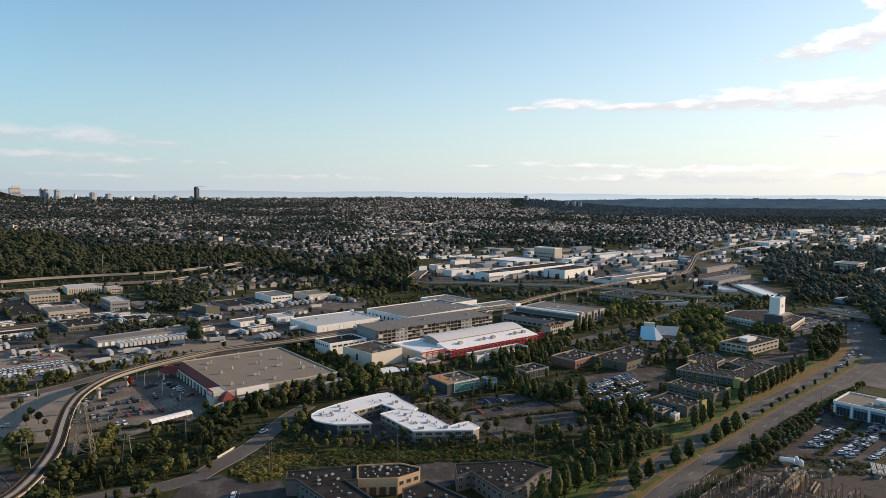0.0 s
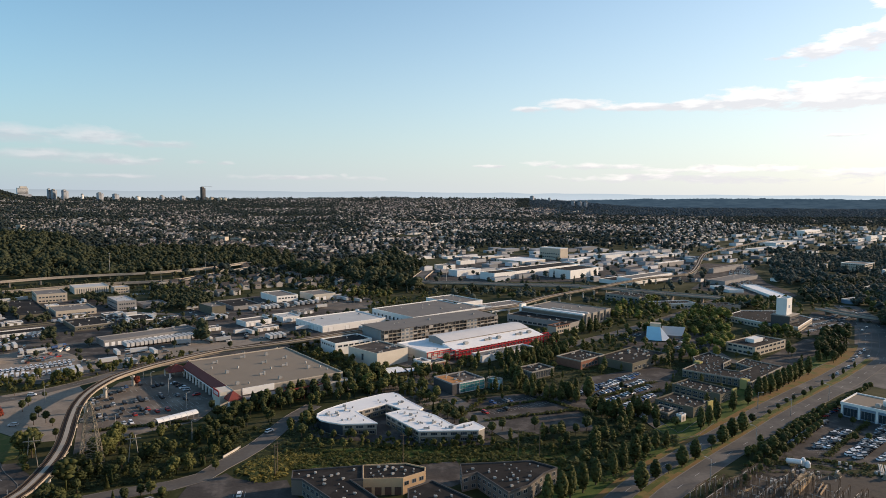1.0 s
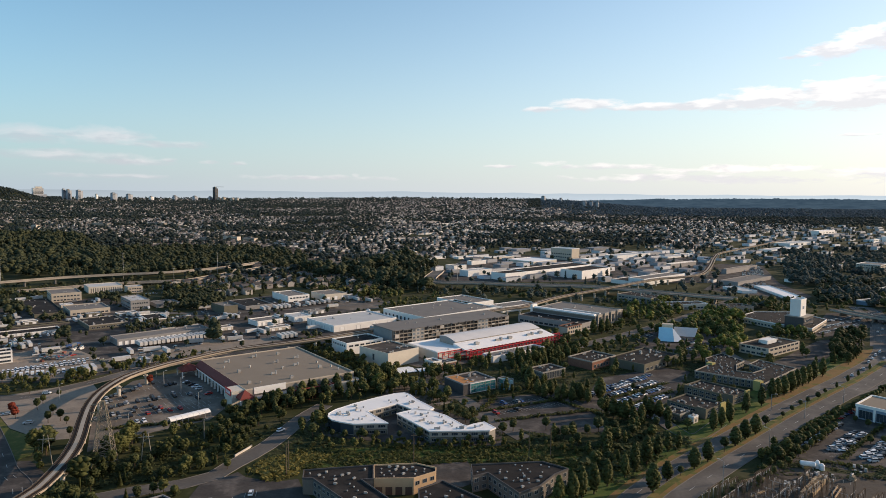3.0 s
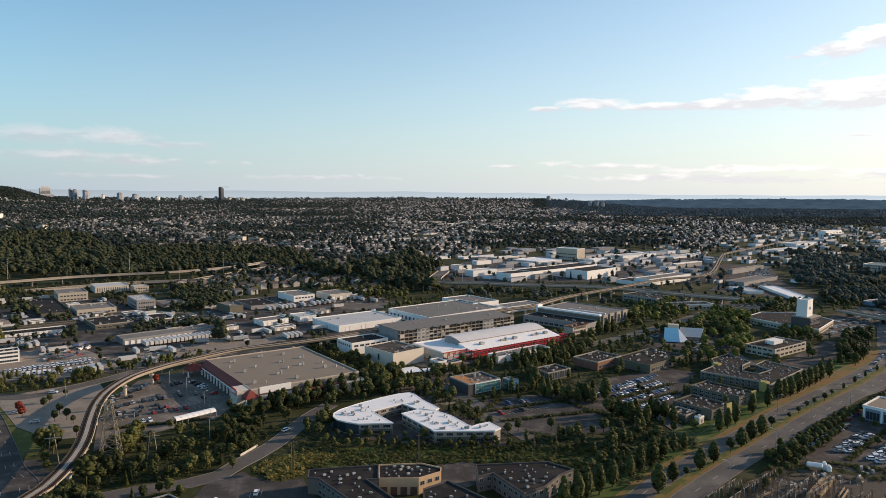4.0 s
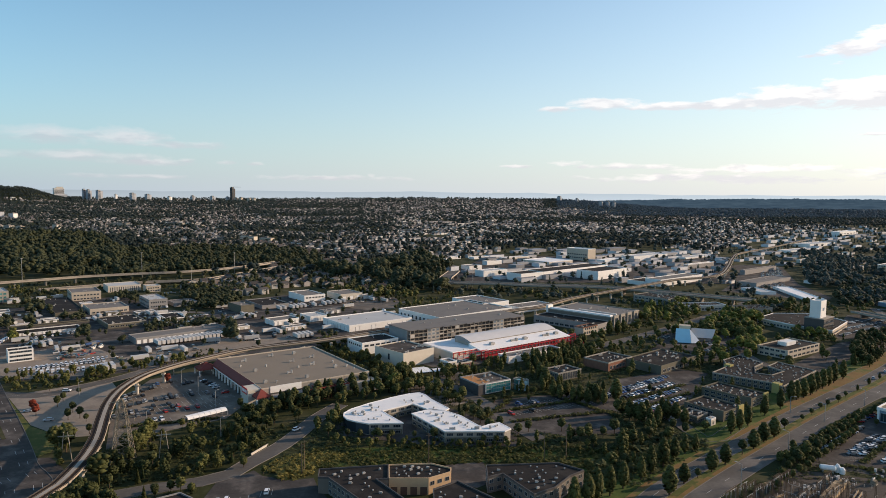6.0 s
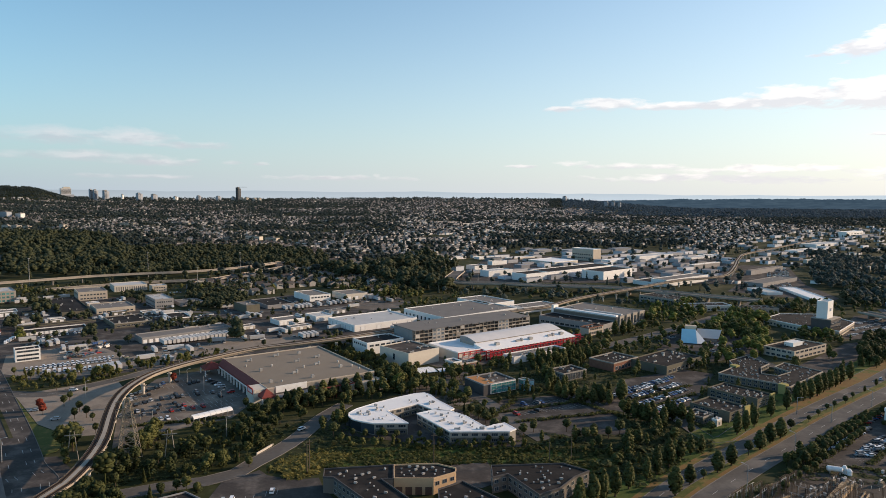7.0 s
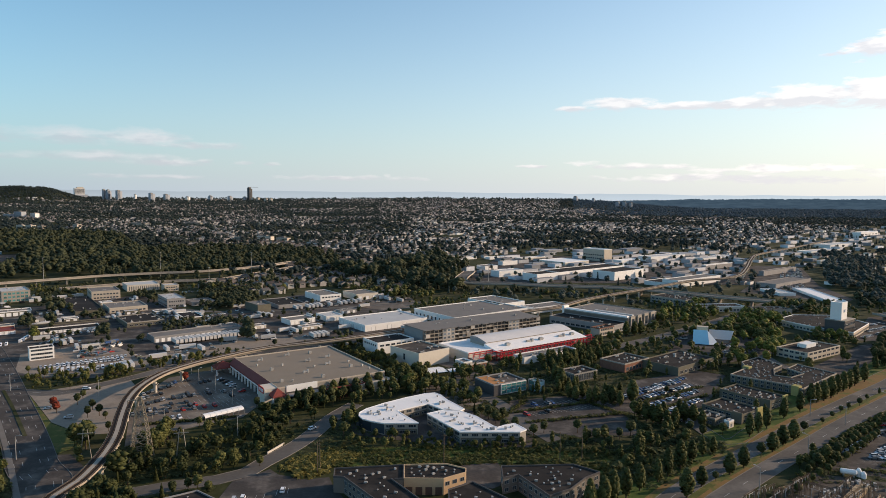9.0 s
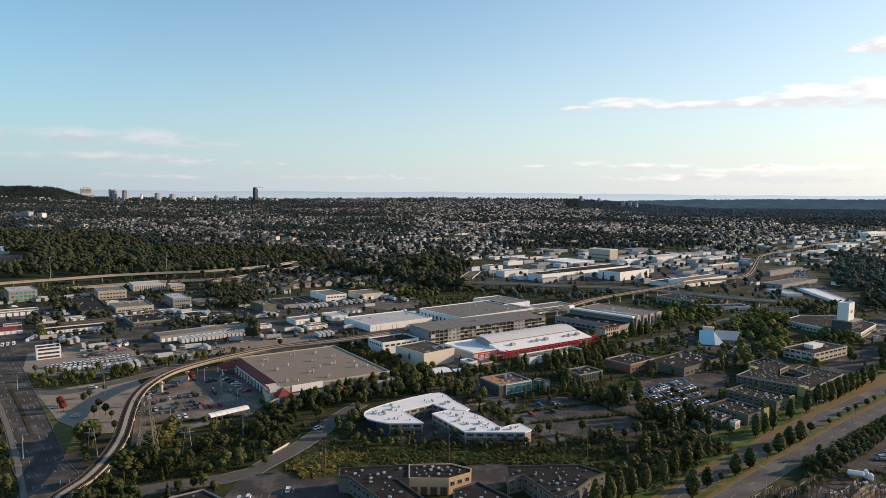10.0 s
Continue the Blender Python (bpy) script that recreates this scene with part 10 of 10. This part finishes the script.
# ---- open skips and stacked goods in the depot yards ----
SKIP_PAINTS = [(w, material("skip_paint_" + w, c, 0.6, 0.2, 1.5, 0.3)) for w, c in (
    ("white", (0.62, 0.60, 0.56)), ("orange", (0.30, 0.17, 0.10)), ("grey", (0.22, 0.21, 0.20)), ("red", (0.20, 0.09, 0.075)), ("green", (0.09, 0.11, 0.09)), ("blue", (0.11, 0.13, 0.16)))]


def skip_mesh(mat):
    s = Shape()
    lo, hi = [(-1.7, -0.9), (1.7, -0.9), (1.7, 0.9), (-1.7, 0.9)], [(-2.6, -1.1), (2.6, -1.1), (2.6, 1.1), (-2.6, 1.1)]
    i = len(s.v)
    s.v += [(x, y, 0.1) for x, y in lo] + [(x, y, 1.7) for x, y in hi] + [(x * 0.93, y * 0.86, 1.7) for x, y in hi] + [(x * 0.9, y * 0.8, 0.7) for x, y in lo]
    for a in (0, 4, 8):
        for k in range(4):
            j = (k + 1) % 4
            s.f.append((i + a + k, i + a + j, i + a + 4 + j, i + a + 4 + k))
            s.m.append(0)
    s.f += [(i + 3, i + 2, i + 1, i), (i + 12, i + 13, i + 14, i + 15)]
    s.m += [0, 0]
    return s.data("skip", mat)


SKIPS = [(w, skip_mesh(m)) for w, m in SKIP_PAINTS]
sk = random.Random(77)
for area, count in (([(-295.2, 456.8), (-316.6, 494.6), (-306.4, 503.9), (-282.9, 472.1)], 20), ([(-253.9, 451.4), (-260.3, 467.6), (-249.6, 465.3), (-243.6, 449.3)], 6), ([(-333.8, 492.7), (-343.5, 510), (-335.8, 513), (-323.5, 493.9)], 5), ([(-288.6, 478.7), (-304.3, 508.2), (-296, 513.4), (-278.1, 483.6)], 8)):
    xs, ys = [p[0] for p in area], [p[1] for p in area]
    while count:
        x, y = sk.uniform(min(xs), max(xs)), sk.uniform(min(ys), max(ys))
        if inside(x, y, area):
            count -= 1
            w, me = sk.choice(SKIPS[:3] + SKIPS[:1] + SKIPS)
            ob = tagged(new("skip", me), w + " painted open steel skip in a depot yard", "skip", "skips in the depot")
            ob.matrix_world = pose(x, y, 0.08, 0, 0, sk.uniform(0, 180)) @ Matrix.Diagonal((0.8, 0.8, 0.8, 1))
for area, count in [([(-328.8, 656.3), (-289.8, 673.0), (-261.8, 607.6), (-292.7, 588.8)], 26), ([(-278.9, 647.7), (-249.8, 676.4), (-211.6, 640.9), (-223.7, 605.1), (-245.9, 582.2)], 16), ([(-324.5, 492.8), (-308.0, 505.6), (-285.7, 482.8), (-275.3, 458.0), (-298.8, 456.3)], 16), ([(-367.7, 513.2), (-340.2, 527.9), (-320.9, 504.6), (-343.5, 491.4)], 12), ([(-204.3, 724.1), (-172.9, 750.9), (-140.0, 714.5), (-169.3, 683.4)], 12), ([(-205.5, 542.6), (-175.4, 567.9), (-146.4, 551.6), (-181.3, 527.2)], 8), ([(-149.1, 744.9), (-119.5, 781.5), (-90.0, 758.4), (-107.0, 699.2)], 14), ([(-260.1, 479.3), (-226.1, 523.9), (-199.3, 525.9), (-212.2, 462.5), (-237.4, 448.0)], 12)]:
    xs, ys = [p[0] for p in area], [p[1] for p in area]
    for _ in range(count * 20):
        x, y = sk.uniform(min(xs), max(xs)), sk.uniform(min(ys), max(ys))
        if count and inside(x, y, area) and free(x, y):
            count -= 1
            if sk.random() < 0.22:
                trailer(x, y, 41 + sk.choice((0, 90, 90)) + sk.uniform(-4, 4))
                take(corners(x, y, 12, 3, 41))
            else:
                far_cars.put(sk.choice(FAR_CAR), x, y, 0.08, sk.uniform(0.95, 1.25), sk.uniform(0.95, 1.5), radians(41 + sk.choice((0, 90)) + sk.uniform(-8, 8)))
                take([(x - 2, y - 2), (x + 2, y - 2), (x + 2, y + 2), (x - 2, y + 2)])
for k in range(7):
    for j in range(26):
        x, y = 392 + 9.0 * j * 0.42 + 15.5 * k * 0.45 - 10, 905 + 9.0 * j + 7 * k - 18 * (k % 2)
        if sk.random() < 0.72 and inside(x, y, [(455, 1190), (515, 1165), (420, 890), (394, 862), (376, 908), (392, 986)]):
            far_cars.put(sk.choice(FAR_CAR), x, y, land(x, y) + 0.1, 1.15, 1.15, radians(20 + sk.choice((0, 180)) + sk.uniform(-4, 4)))
far_cars.make("distant_cars", "parked cars in the yards of a works district", "cars",
              material("distant_car_paint", (0.34, 0.34, 0.34), 0.35, 0.05, 2.0, 0.3, per_island=1.7, spec=0.5), GLASS)
tagged(new("parking_bay_lines", BAYS.data("parking_bay_lines", PAINT)), "faded white parking bay lines on asphalt", "road markings", kind="stuff")


# ---- crates, drums and spare beams lying in the substation yard ----
CRATE_WOOD = material("raw_crate_timber", (0.36, 0.27, 0.17), 0.9, 0.25, 1.0, 0.2, per_object=0.5)
PORCELAIN = material("pale_porcelain", (0.40, 0.38, 0.35), 0.5, 0.1, 1.0, 0.2, per_object=0.7)


def crate_mesh():
    s = Shape().box(-1.5, -1.0, 0.15, 1.5, 1.0, 1.7)
    return s.data("box", CRATE_WOOD), Shape().box(-1.6, -1.08, 0, 1.6, 1.08, 0.14).data("pallet", TIMBER), Shape().box(-1.56, -1.06, 1.705, 1.56, 1.06, 1.79).data("lid", CRATE_WOOD)


CRATE = crate_mesh()
DRUM = Shape().rod((0, 0, 0.0), (0, 0, 1.1), 0.5, sides=12).rod((0, 0, 1.1), (0, 0, 1.22), 0.56, sides=12).data("drum", PORCELAIN)
BEAM = Shape().box(-6, -0.2, 0.1, 6, 0.2, 0.18).box(-6, -0.2, 0.62, 6, 0.2, 0.7).box(-6, -0.04, 0.18, 6, 0.04, 0.62).data("beam", CRATE_WOOD)
yd = random.Random(91)
a, b = [Vector(p) for p in [(139.8, 265.1), (152.9, 279.6)]]
for k in range(9):
    p = a + (b - a) * (k / 8)
    for e in (0, 1):
        root = thing("crate", p[0] + e * 2.6, p[1] + e * 1.0, 0.04, math.degrees(math.atan2(b[1] - a[1], b[0] - a[0])) + 90 + yd.uniform(-4, 4), "raw timber crate on a pallet in a gravel yard", "crate", "crates in the substation")
        for n, me in zip(("box", "pallet", "lid"), CRATE):
            part(n, me, None, root)
for area, count in (([(129.2, 265.9), (137.2, 278.1), (145.6, 279.4), (137, 265)], 16), ([(149.1, 280.1), (154.3, 287.9), (163.7, 286.8), (158.2, 278.5)], 14), ([(171.4, 289.4), (177.1, 297.1), (183.3, 294.7), (179, 288.4)], 8), ([(182.2, 280.7), (188.6, 288.5), (196.7, 288.7), (191.2, 280.3)], 12)):
    xs, ys = [p[0] for p in area], [p[1] for p in area]
    while count:
        x, y = yd.uniform(min(xs), max(xs)), yd.uniform(min(ys), max(ys))
        if inside(x, y, area):
            count -= 1
            ob = tagged(new("drum", DRUM), "pale porcelain drum standing in a gravel yard", "drum", "drums in the substation")
            ob.matrix_world = pose(x, y, 0.04, 0, 0, 0) @ Matrix.Diagonal((1, 1, yd.uniform(0.6, 1.3), 1))
for x, y, rot in ((125.4, 280.8, 28), (126.1, 279.1, 28), (122.6, 266.9, 35), (154.8, 270.6, 50), (155.1, 268.5, 50)):
    ob = tagged(new("steel_beam", BEAM), "long tan steel beam lying in a gravel yard", "beam", "beams in the substation")
    ob.matrix_world = pose(x, y, 0.0, 0, 0, rot)
